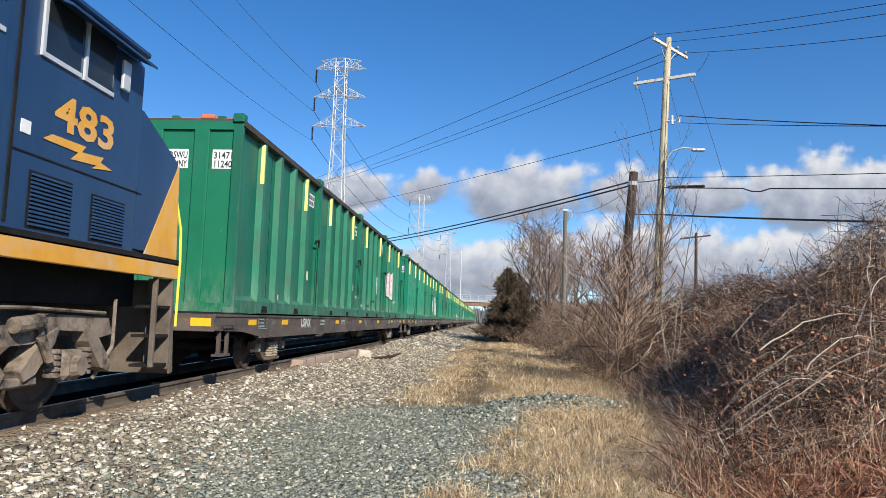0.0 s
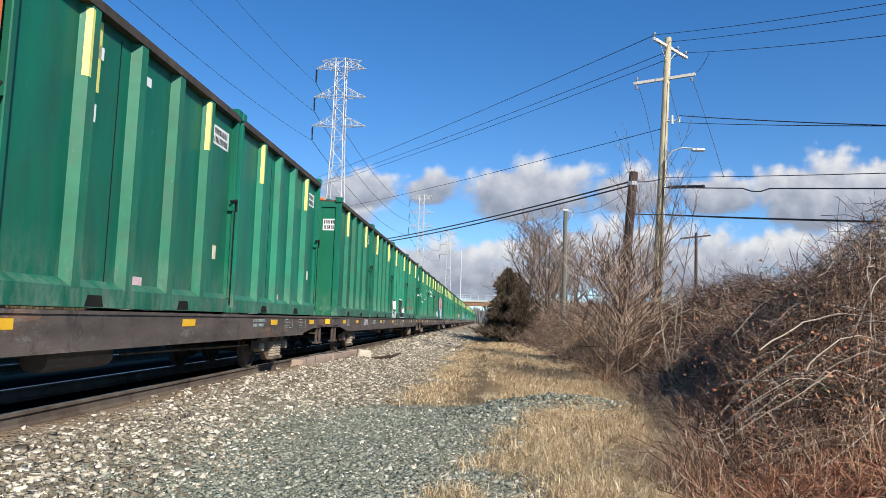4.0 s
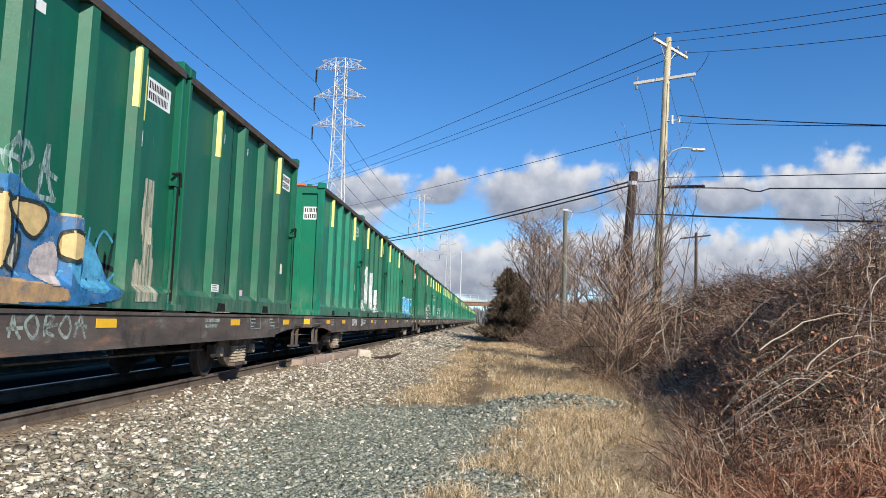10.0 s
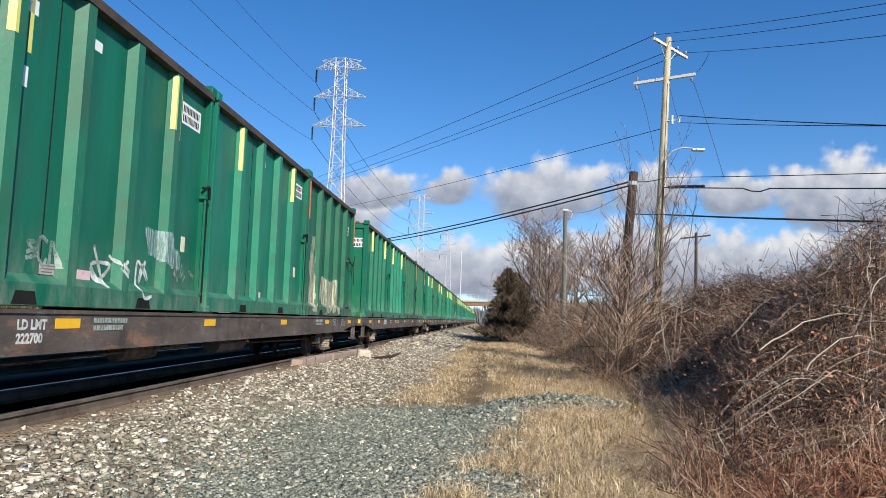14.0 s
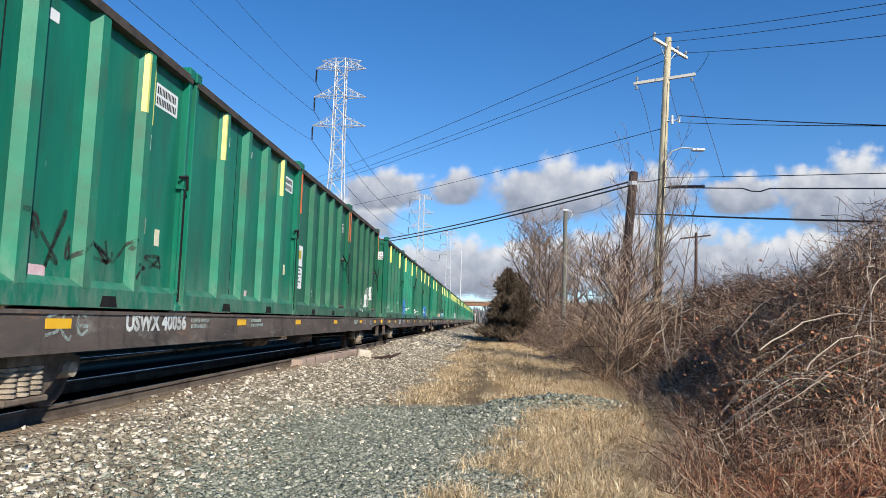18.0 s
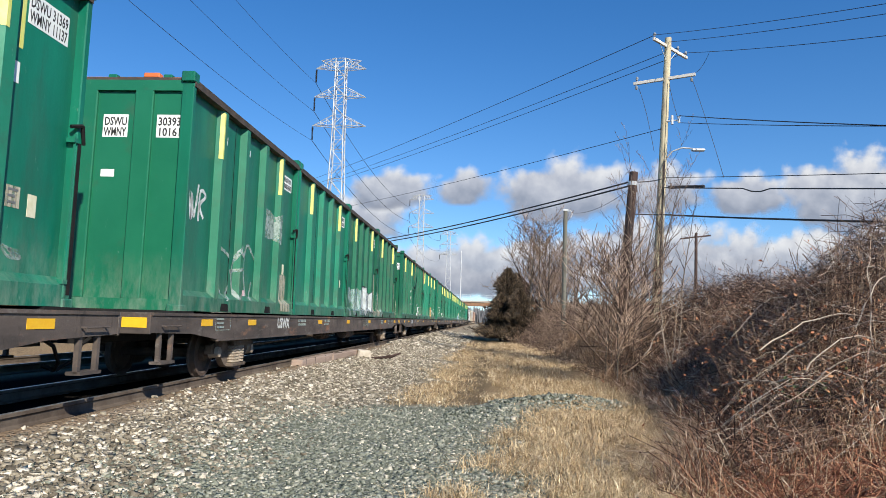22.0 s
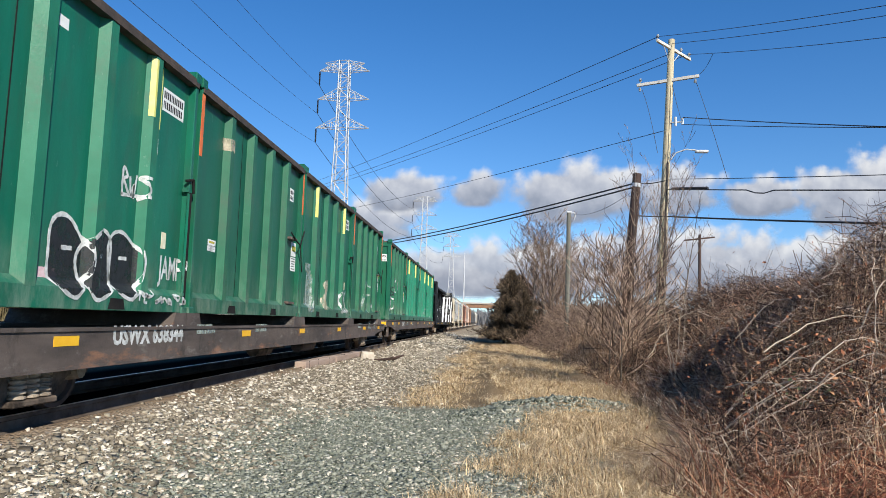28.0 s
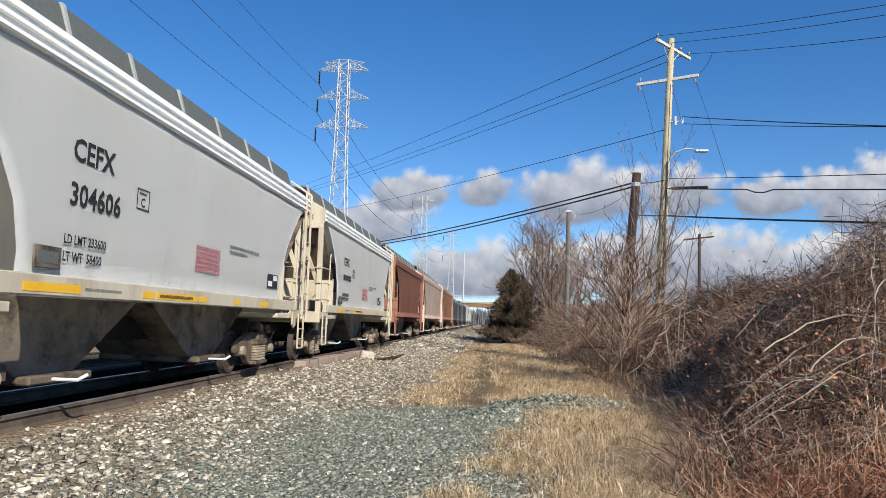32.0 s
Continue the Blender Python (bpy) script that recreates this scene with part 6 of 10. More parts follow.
def paint(n, k, y, z, w, h, style, mat, words=""):
    """Paint on the near side of container k of car n: a box of w x h at (y, z)."""
    c = CONTAINERS[n, k]
    r = random.Random(n * 1000 + k * 100 + int(y * 37) + int(z * 91))
    shade = mat.name.replace("_spray", "").replace("_paint", "").replace("_stain", "").replace("_with_black", "").replace("_", " ")
    label = shade + " " + LABELS.get(style, "sticker")
    if style in ("sticker", "placard"):
        x = side_x(y + w / 2, z + h / 2) + 0.003
        w = max(w, 0.12)
        rows = [(z, z + h)] if style == "sticker" else [(z, z + h * 0.48), (z + h * 0.52, z + h)]
        for i, (a, b) in enumerate(rows):
            p = part("sticker" if style == "sticker" else "placard", boxes((x, x + 0.003, y, y + w, a, b)), mat, c, "printed white sign plate" if style == "placard" else "small printed sticker")
            if i == 1:
                bm = boxes((x + 0.003, x + 0.005, y + w * 0.15, y + w * 0.85, a + (b - a) * 0.35, a + (b - a) * 0.75))
                part("emblem", bm, LOGO, p, "green and yellow emblem")
            else:
                bm = bmesh.new()
                m = 3 if style == "sticker" else 5
                for j in range(m):
                    zz = a + (b - a) * (j + 0.6) / (m + 0.4)
                    box(bm, x + 0.003, x + 0.005, y + w * 0.12, y + w * r.uniform(0.6, 0.9), zz, zz + (b - a) * 0.35 / m)
                part("print", bm, GREYINK, p)
        return
    if style in ("tag", "scribble", "word", "outline"):
        lines = []
        width = 0.065 if h > 0.6 else 0.048
        if style == "word":
            me = lettering(words, 1.0, mat)
            co = np.array([v.co[:] for v in me.vertices])
            co[:, 0] = (co[:, 0] - co[:, 0].min()) / np.ptp(co[:, 0]) * w + y
            co[:, 1] = (co[:, 1] - co[:, 1].min()) / np.ptp(co[:, 1]) * h + z
            m2 = me.copy()
            flat = lay([(a, b) for a, b in co[:, :2]], 0.012)
            for v, p in zip(m2.vertices, flat):
                v.co = p
            part("graffiti", m2, None, c, label)
            return
        if style == "tag":
            rows = max(1, min(3, round(h / max(w, 0.1) * 0.8)))
            m = max(2, min(6, round(w / (h / rows * 0.6))))
            for q in range(rows):
                for i in range(m):
                    lines += letter_lines(y + w * i / m, z + h * q / rows + r.uniform(-0.03, 0.03), w / m * 1.05, h / rows * r.uniform(0.75, 1.0), r)
            if r.random() < 0.5:
                lines.append([(y, z - 0.02), (y + w, z + 0.04)])
        elif style == "scribble":
            m = max(2, min(8, round(w / (h * 0.6))))
            for i in range(m):
                b, e = r.uniform(0, 0.45), r.uniform(0.55, 1.0)
                lines.append(spline([(y + w * (i + r.uniform(-0.1, 1.1)) / m, z + h * (b + (e - b) * r.random())) for _ in range(r.randrange(4, 8))], 6))
            width *= 0.75
        else:
            bodies = loops_of(y, z, w, h, max(1, min(4, round(w / (h * 0.55)))), r)
            for b in bodies:
                lines.append(loop_line(b))
                lines.append([(b[0] - b[2] * 0.1, b[1] + b[3] * 0.45), (b[0] - b[2] * 0.05, b[1] + b[3] * 0.05)])
        put(c, "graffiti", *ribbons(lines, width), mat, 0.006, label)
        return
    if style == "bubble":
        bodies = loops_of(y, z, w, h, max(1, min(3, round(w / (h * 0.55)))), r)
        put(c, "graffiti", *fill_cells(y, z, w, h, lambda u, v, a, b: any(in_loop(q, a, b) for q in bodies)), mat, 0.005, label)
        edge = DARKPAINT if mat.name in ("silver_spray_with_black", "pinkish_spray", "tan_spray") else SPRAY
        lines = [loop_line(q) for q in bodies] + [[(q[0] - q[2] * 0.25, q[1] + q[3] * 0.2), (q[0] + q[2] * 0.3, q[1] + q[3] * 0.22)] for q in bodies]
        put(c, "graffiti_outline", *ribbons(lines, 0.05), edge, 0.009, edge.name.replace("_spray", "") + " outline of the graffiti letters")
        return
    if style in ("patch", "blocktag", "piece"):
        put(c, "graffiti" if style != "patch" else "paint_patch", *fill_cells(y, z, w, h, lambda u, v, a, b: min(u, 1 - u, v, 1 - v) * 4 + wob(a, b) * 0.9 > 0.35), mat, 0.005, label)
        if style != "patch":
            over = {"blue_spray": (ICE, NAVYP), "sky_blue_spray": (PINKISH, BLUEP), "sand_yellow_spray": (BLACKW, SKYP)}[mat.name]
            for j, o in enumerate(over):
                lines = []
                m = max(2, round(w / (h * 0.6)))
                for i in range(m):
                    lines += letter_lines(y + w * i / m, z + h * 0.12, w / m, h * 0.75, r)
                put(c, "graffiti_stroke", *ribbons(lines, 0.06 if j == 0 else 0.04), o, 0.009 + 0.003 * j)
            if style == "piece":
                put(c, "graffiti_cloud", *fill_cells(y + w * 0.15, z + h * 0.45, w * 0.9, h * 0.62, lambda u, v, a, b: min(u, 1 - u, v, 1 - v) * 4 + wob(a, b) > 0.5), SKYP if mat.name != "sky_blue_spray" else BLACKW, 0.003, "blue background of the graffiti piece")
        return
    if style == "fade":
        put(c, "worn_paint", *fill_cells(y, z, w, h, lambda u, v, a, b: min(u, 1 - u) * 3.2 * (1.2 - v) - 0.30 * v * v + wob(a * 3, b * 0.5, 2.2) * 0.5 + wob(a, b * 0.3, 12) * 0.4 > 0.18, 0.016), mat, 0.004, label)
        return
    put(c, "stain", *fill_cells(y, z, w, h, lambda u, v, a, b: abs(u - 0.5 - 0.12 * wob(0, b, 2)) < 0.44 - 0.14 * v + 0.22 * wob(a * 5, b * 0.8, 3), 0.015), mat, 0.004, label)


def within(P, y, z):
    odd = False
    for (a, b), (c, d) in zip(P, P[1:] + P[:1]):
        if (b > z) != (d > z) and y < (c - a) * (z - b) / (d - b) + a:
            odd = not odd
    return odd


def shape(n, k, mat, edge, pts):
    """A filled letter body on the near side of container k of car n, with or without an outline."""
    c = CONTAINERS[n, k]
    line = spline(pts, 5, True)
    y0, y1, z0, z1 = min(p[0] for p in line), max(p[0] for p in line), min(p[1] for p in line), max(p[1] for p in line)
    y0, z0 = max(y0, 0.01), max(z0, CONT_Z + 0.01)
    V, F = fill_cells(y0, z0, min(y1, CONT_L - 0.01) - y0, z1 - z0, lambda u, v, a, b: within(line, a, b), 0.018)
    shade = mat.name.replace("_spray", "").replace("_paint", "").replace("_with_black", "").replace("_", " ")
    put(c, "graffiti", V, F, mat, 0.005, shade + " body of a graffiti letter")
    if edge:
        line = [(min(max(a, 0.03), CONT_L - 0.03), max(b, CONT_Z + 0.03)) for a, b in line]
        put(c, "graffiti_outline", *ribbons([line], 0.05), edge, 0.009, edge.name.replace("_spray", "").replace("_", " ") + " outline of a graffiti letter")


def strokes(n, k, mat, width, *lines):
    """Sprayed lines, each along its own points."""
    put(CONTAINERS[n, k], "graffiti_stroke", *ribbons([spline(list(l), 6) if len(l) > 2 else list(l) for l in lines], width), mat, 0.012,
        mat.name.replace("_spray", "").replace("_with_black", "").replace("_", " ") + " sprayed lines")


def sill_paint(n, y, z, w, words):
    f = CARS[n]
    x = 1.3275 + 0.003
    if words.startswith("word "):
        part("graffiti", lettering(words[5:], 0.26, SPRAY, 0.01), None, f, "white hand-drawn graffiti word on the sill", on_side(x, y, z))
        return
    if words == "scribble":
        r = random.Random(int(y * 50) + n)
        lines = []
        for i in range(max(2, int(w / 0.28))):
            lines += letter_lines(y + 0.28 * i, z - 0.01, 0.27, 0.27, r)
        V, F = ribbons(lines, 0.04)
        part("graffiti", mesh_np("graffiti", [(x, a, b) for a, b in V], F, FADED), None, f, "faded white graffiti on the sill")
        return
    hh = 0.23 if w / max(1, len(words)) > 0.12 else 0.10
    for i, line in enumerate([words] if len(words) < 12 else [words[:6], words[7:]]):
        part("lettering", lettering(line, hh, SPRAY, 0.045), None, f, "white stencilled lettering", on_side(x, y, z + 0.02 - i * 0.14 + (0.1 if len(words) >= 12 else 0)))


def bars(parent, side, at, w, h, rows, mat, r):
    """Writing too small to read, as plain bars."""
    bm = bmesh.new()
    for j in range(rows):
        z = h * (rows - 1 - j) / rows + h * 0.12 / rows
        x = 0.0
        while x < w * 0.92:
            b = min(r.uniform(0.22, 0.5) * h / rows * 0.62, w - x)
            box(bm, x, x + b, z, z + h / rows * 0.72, 0, 0.001)
            x += b + h / rows * 0.13
    part("print", bm, mat, parent, "", side(*at))


NUMBERS = {-4: ("31471", "11240"), -2: ("31563", "11332"), 0: ("30998", "10766"), 1: ("32009", "11777"), 2: ("30017", "9785"), 5: ("30707", "10525"), 9: ("31263", "11052"),
           11: ("30393", "10161"), 12: ("30667", "10435"), 15: ("31170", "10939")}
SIDE_NUMBERS = {(-1, 3): ("DSWU 30530", "WMNY 10396"), (0, 3): ("DSWU 30796", "WMNY 10567"), (1, 0): ("DSWU 32009", "WMNY 11777"), (10, 0): ("DSWU 31361", "WMNY 11130"),
                (10, 3): ("DSWU 31369", "WMNY 11137"), (-3, 3): ("DSWU 30925", "WMNY 10693"), (0, 1): ("DSWU 31227", "WMNY 10995")}
rl = random.Random(5)
for (n, k), c in CONTAINERS.items():
    top = CONT_Z + CONT_H
    x = CONT_W - RIB_D
    old = (n, k) in BANDED
    if k == 0:                                       # plates on the front end, seen between the cars
        if old:
            p = part("number_panel", boxes((0.66, 1.06, 0.054, 0.058, top - 0.92, top - 0.58)), WHITE, c, "white panel with black lettering")
            me = lettering("USWX", 0.12, BLACKINK, 0.04)
            part("lettering", me, None, p, "", on_end(0.68, 0.053, top - 0.74) @ Matrix.Diagonal((0.36 / max(v.co.x for v in me.vertices), 1, 1, 1)))
            bars(p, on_end, (0.69, 0.053, top - 0.90), 0.34, 0.10, 1, GREYINK, rl)
        else:
            for x0, lines in ((-0.21, ("DSWU", "WMNY")), (0.67, NUMBERS.get(n))):
                p = part("number_panel", boxes((x0, x0 + 0.41, 0.055, 0.059, top - 0.94, top - 0.57)), WHITE, c, "white panel with black lettering")
                if lines and n in NUMBERS:
                    for i, s in enumerate(lines):
                        me = lettering(s, 0.135, BLACKINK)
                        ww = max(v.co.x for v in me.vertices)
                        part("lettering", me, None, p, "", on_end(x0 + 0.02, 0.054, top - 0.745 - 0.17 * i) @ Matrix.Diagonal((0.37 / ww, 1, 1, 1)))
                else:
                    bars(p, on_end, (x0 + 0.03, 0.054, top - 0.92), 0.36, 0.34, 2, BLACKINK, rl)
    if old:
        p = part("number_panel", boxes((x, x + 0.004, 5.45, 5.75, top - 0.92, top - 0.62)), WHITE, c, "weathered white panel")
        bars(p, on_side, (x + 0.0045, 5.47, top - 0.90), 0.26, 0.26, 2, BLACKINK, rl)
    else:
        p = part("number_panel", boxes((x, x + 0.004, 5.32, 6.0, top - 0.74, top - 0.40)), WHITE, c, "white panel with black lettering")
        if (n, k) in SIDE_NUMBERS:
            for i, s in enumerate(SIDE_NUMBERS[n, k]):
                me = lettering(s, 0.125, BLACKINK)
                ww = max(v.co.x for v in me.vertices)
                part("lettering", me, None, p, "", on_side(x + 0.0045, 5.34, top - 0.555 - 0.155 * i) @ Matrix.Diagonal((0.64 / ww, 1, 1, 1)))
        else:
            bars(p, on_side, (x + 0.0045, 5.34, top - 0.72), 0.63, 0.30, 2, BLACKINK, rl)
for n in CARS:
    if n not in (-3, 8, 1, 4, 10, 15, 11, 13):
        sill_paint(n, 4.6, 0.85, 0.9, "USWX")

paint(-4, 3, 0.02, 2.06, 3.15, 1.41, "bubble", PINKISH)
paint(-4, 2, 1.99, 1.52, 0.70, 0.37, "scribble", DARKPAINT)
paint(-4, 2, 3.18, 1.65, 0.47, 0.35, "scribble", DARKPAINT)
paint(-4, 2, 4.55, 2.17, 0.46, 0.74, "placard", WHITE)
paint(-4, 2, 1.01, 1.56, 0.30, 0.11, "sticker", WHITE)
paint(-4, 1, 5.97, 1.67, 0.25, 0.42, "scribble", FADED)
paint(-4, 3, 3.30, 1.48, 1.50, 0.80, "scribble", FADED)
paint(-3, 1, 0.25, 2.05, 0.23, 0.24, "sticker", CREAM)
paint(-3, 1, 1.52, 1.44, 0.38, 0.11, "sticker", WHITE)
paint(-3, 3, 0.02, 1.79, 1.76, 1.14, "patch", ICE)
paint(-3, 2, 0.22, 1.25, 0.67, 1.32, "streak", CREAM)
paint(-3, 2, 1.37, 1.26, 0.68, 0.82, "streak", FADED)
paint(-3, 3, 2.95, 1.59, 1.00, 1.49, "bubble", SILVER)
paint(-3, 3, 4.08, 1.42, 1.75, 1.56, "bubble", SILVER)
paint(-3, 3, 3.84, 2.82, 1.78, 0.42, "word", TAN, "KHOLE")
paint(-2, 0, 5.86, 1.27, 0.36, 1.84, "streak", CREAM)
paint(-2, 1, 0.36, 2.46, 0.82, 0.64, "placard", WHITE)
paint(-2, 1, 0.74, 1.29, 1.27, 0.79, "scribble", FADED)
paint(-2, 1, 4.77, 1.35, 1.45, 1.12, "streak", CREAM)
paint(0, 2, 1.55, 3.00, 0.80, 1.35, "patch", ICE)
paint(0, 2, 2.75, 2.75, 0.80, 1.60, "patch", ICE)
paint(0, 2, 1.36, 1.55, 0.63, 0.62, "tag", FADED)
paint(0, 2, 3.34, 1.51, 0.65, 0.54, "tag", SPRAY)
paint(0, 2, 4.77, 1.41, 0.71, 0.63, "tag", SPRAY)
paint(0, 2, 3.69, 2.32, 1.15, 0.71, "patch", ICE)
paint(0, 2, 5.00, 2.34, 0.49, 0.54, "placard", WHITE)
paint(0, 3, 0.10, 2.04, 4.82, 1.37, "bubble", PINKRED)
paint(0, 3, 0.02, 1.36, 2.58, 0.76, "blocktag", BLUEP)
paint(0, 3, 2.44, 1.23, 2.33, 0.95, "patch", OFFWHITE)
paint(0, 2, 1.27, 2.27, 0.50, 0.51, "scribble", FADED)
paint(0, 2, 2.65, 1.41, 0.66, 0.22, "scribble", SPRAY)
paint(1, 0, 5.80, 1.21, 0.42, 1.70, "streak", CREAM)
paint(1, 0, 5.20, 1.27, 0.62, 1.12, "fade", CREAM)
paint(1, 1, 0.24, 1.72, 0.61, 0.20, "tag", SPRAY)
paint(1, 1, 5.80, 1.21, 0.42, 1.77, "streak", CREAM)
paint(1, 1, 4.97, 1.20, 0.83, 1.33, "fade", CREAM)
paint(1, 2, 5.63, 1.20, 0.59, 1.85, "streak", CREAM)
paint(1, 1, 3.88, 1.52, 0.38, 0.14, "sticker", WHITE)
paint(1, 0, 4.89, 1.45, 0.19, 0.29, "tag", FADED)
paint(1, 1, 0.72, 1.21, 0.21, 0.17, "sticker", WHITE)
paint(2, 0, 0.14, 2.59, 0.76, 0.57, "tag", SPRAY)
paint(2, 0, 0.21, 1.56, 0.76, 0.49, "scribble", FADED)
paint(2, 0, 2.72, 1.49, 1.14, 0.70, "scribble", SPRAY)
paint(2, 0, 4.90, 1.24, 1.05, 1.01, "patch", PINKISH)
paint(2, 1, 0.04, 1.73, 0.80, 1.10, "placard", WHITE)
paint(2, 1, 0.22, 3.07, 1.41, 0.42, "tag", SPRAY)
paint(2, 2, 0.88, 1.29, 3.90, 0.94, "blocktag", YELLOWP)
paint(2, 1, 5.39, 1.26, 0.83, 1.74, "streak", CREAM)
paint(1, 3, 4.73, 1.54, 0.86, 0.61, "tag", SPRAY)
paint(1, 3, 5.02, 2.14, 0.35, 0.21, "sticker", WHITE)
paint(2, 1, 1.67, 1.43, 2.91, 0.86, "scribble", FADED)
paint(2, 2, 2.42, 2.31, 1.03, 0.64, "tag", ICE)
paint(2, 2, 5.36, 1.29, 0.43, 1.72, "streak", CREAM)
paint(2, 2, 5.11, 1.28, 0.34, 0.58, "fade", CREAM)
paint(2, 3, 1.30, 1.52, 0.32, 0.13, "sticker", WHITE)
paint(3, 3, 0.64, 1.25, 4.61, 1.24, "blocktag", SKYP)
paint(3, 3, 5.65, 1.37, 0.57, 1.69, "streak", CREAM)
paint(3, 2, 0.02, 1.20, 0.25, 1.32, "streak", CREAM)
paint(4, 0, 0.32, 1.90, 0.48, 0.65, "placard", WHITE)
paint(4, 0, 0.21, 1.39, 0.72, 0.43, "tag", FADED)
paint(4, 0, 1.55, 1.51, 0.78, 0.45, "tag", SPRAY)
paint(4, 0, 2.53, 1.59, 0.32, 0.44, "scribble", SPRAY)
paint(4, 0, 4.03, 1.57, 0.57, 0.63, "scribble", FADED)
paint(4, 0, 5.12, 1.91, 0.80, 0.49, "scribble", SPRAY)
paint(4, 2, 1.59, 2.81, 1.71, 0.88, "tag", SPRAY)
paint(4, 0, 1.52, 1.93, 0.74, 0.45, "patch", NAVYP)
paint(4, 3, 0.06, 1.20, 1.96, 0.95, "outline", SPRAY)
paint(4, 3, 2.21, 1.20, 2.96, 1.02, "outline", SPRAY)
paint(5, 0, 3.15, 1.32, 2.08, 0.87, "bubble", ICE)
paint(4, 2, 5.28, 2.50, 0.16, 0.19, "sticker", WHITE)
paint(4, 2, 6.13, 1.92, 0.09, 0.65, "streak", PINKISH)
paint(4, 2, 4.90, 1.35, 1.04, 0.48, "fade", GREYP)
paint(5, 1, 3.06, 1.25, 1.52, 1.00, "scribble", SPRAY)
paint(5, 1, 4.23, 1.81, 1.38, 0.58, "patch", ICE)
paint(5, 1, 1.92, 1.64, 0.55, 0.31, "tag", FADED)
paint(5, 1, 2.17, 1.52, 0.30, 0.12, "sticker", PINKISH)
paint(5, 3, 1.88, 1.20, 2.74, 1.12, "patch", CREAM)
paint(5, 1, 5.29, 1.58, 0.80, 0.35, "scribble", FADED)
paint(5, 3, 0.65, 1.27, 0.68, 2.07, "streak", CREAM)
paint(7, 1, 4.04, 2.41, 0.49, 0.72, "tag", YELLOWP)
paint(7, 1, 5.18, 3.01, 0.69, 0.98, "tag", DARKPAINT)
paint(7, 3, 0.02, 1.43, 0.85, 0.76, "tag", SPRAY)
paint(7, 3, 1.50, 1.47, 0.73, 0.78, "scribble", SPRAY)
paint(7, 1, 5.43, 2.19, 0.30, 0.21, "sticker", WHITE)
paint(7, 3, 0.30, 2.43, 0.74, 0.41, "placard", WHITE)
paint(7, 1, 4.17, 1.52, 0.33, 0.54, "patch", GREYP)
paint(8, 0, 2.55, 1.53, 3.26, 0.76, "scribble", DARKRED)
paint(8, 2, 0.02, 1.84, 0.79, 1.10, "placard", WHITE)
paint(8, 0, 5.07, 2.23, 0.20, 0.23, "sticker", CREAM)
paint(8, 0, 1.97, 1.51, 0.08, 0.40, "tag", SPRAY)
paint(8, 2, 1.44, 1.55, 0.51, 0.35, "scribble", SPRAY)
paint(8, 3, 4.16, 1.87, 1.48, 0.46, "tag", SPRAY)
paint(8, 3, 2.48, 1.41, 0.58, 0.48, "tag", SPRAY)
paint(8, 3, 3.61, 1.60, 1.12, 0.63, "tag", SPRAY)
paint(8, 3, 5.08, 2.14, 0.34, 0.23, "sticker", WHITE)
paint(9, 0, 0.29, 1.41, 3.14, 0.58, "tag", FADED)
paint(9, 0, 4.05, 1.20, 2.09, 1.13, "scribble", ICE)
paint(9, 1, 0.17, 1.23, 1.39, 1.13, "blocktag", BLUEP)
paint(9, 1, 1.78, 1.32, 2.08, 0.73, "scribble", SPRAY)
paint(8, 3, 5.04, 3.81, 0.45, 0.44, "patch", TAN)
paint(9, 2, 0.49, 1.28, 2.25, 0.67, "scribble", SPRAY)
paint(9, 3, 0.49, 1.21, 2.52, 0.95, "blocktag", BLUEP)
paint(9, 2, 5.11, 1.41, 0.89, 0.62, "scribble", SPRAY)
paint(9, 2, 2.87, 1.52, 0.31, 0.31, "tag", SPRAY)
paint(9, 3, 0.49, 2.22, 0.48, 0.70, "placard", WHITE)
paint(9, 2, 4.02, 1.44, 0.39, 0.48, "scribble", DARKPAINT)
paint(9, 3, 3.03, 1.24, 1.72, 0.97, "scribble", FADED)
paint(10, 1, 0.23, 2.88, 0.65, 0.45, "tag", FADED)
paint(10, 1, 0.37, 2.24, 0.41, 0.54, "patch", MINT)
paint(10, 2, 0.21, 1.45, 2.62, 0.80, "piece", SKYP)
paint(10, 0, 5.41, 2.22, 0.21, 0.23, "sticker", CREAM)
paint(10, 0, 5.10, 1.57, 0.56, 0.25, "scribble", FADED)
paint(10, 1, 0.88, 1.33, 5.34, 0.53, "fade", TAN)
paint(11, 0, 0.26, 2.68, 0.73, 0.67, "tag", SPRAY)
paint(11, 0, 3.99, 2.74, 1.15, 0.70, "patch", FADED)
paint(11, 0, 1.49, 1.46, 2.07, 1.03, "tag", FADED)
paint(11, 2, 0.39, 1.20, 5.83, 1.03, "patch", ICE)
paint(10, 3, 5.22, 2.16, 0.21, 0.22, "sticker", CREAM)
paint(10, 3, 4.99, 1.53, 0.54, 0.41, "scribble", FADED)
paint(11, 0, 5.16, 1.24, 0.81, 0.85, "streak", CREAM)
paint(11, 3, 0.02, 1.22, 0.99, 1.93, "streak", CREAM)
paint(11, 2, 5.86, 1.22, 0.36, 1.75, "streak", CREAM)
paint(11, 2, 5.45, 1.21, 0.44, 1.24, "fade", CREAM)
paint(11, 3, 0.38, 1.53, 0.67, 0.57, "tag", FADED)
paint(11, 3, 1.62, 1.62, 0.62, 0.32, "patch", ICE)
paint(11, 3, 2.93, 1.59, 0.50, 0.48, "tag", SPRAY)
paint(11, 3, 1.03, 1.21, 0.65, 0.34, "patch", ICE)
paint(11, 3, 5.93, 1.24, 0.29, 1.70, "streak", CREAM)
paint(12, 0, 4.01, 2.07, 2.21, 1.35, "tag", FADED)
paint(12, 1, 2.38, 1.42, 3.84, 0.68, "tag", FADED)
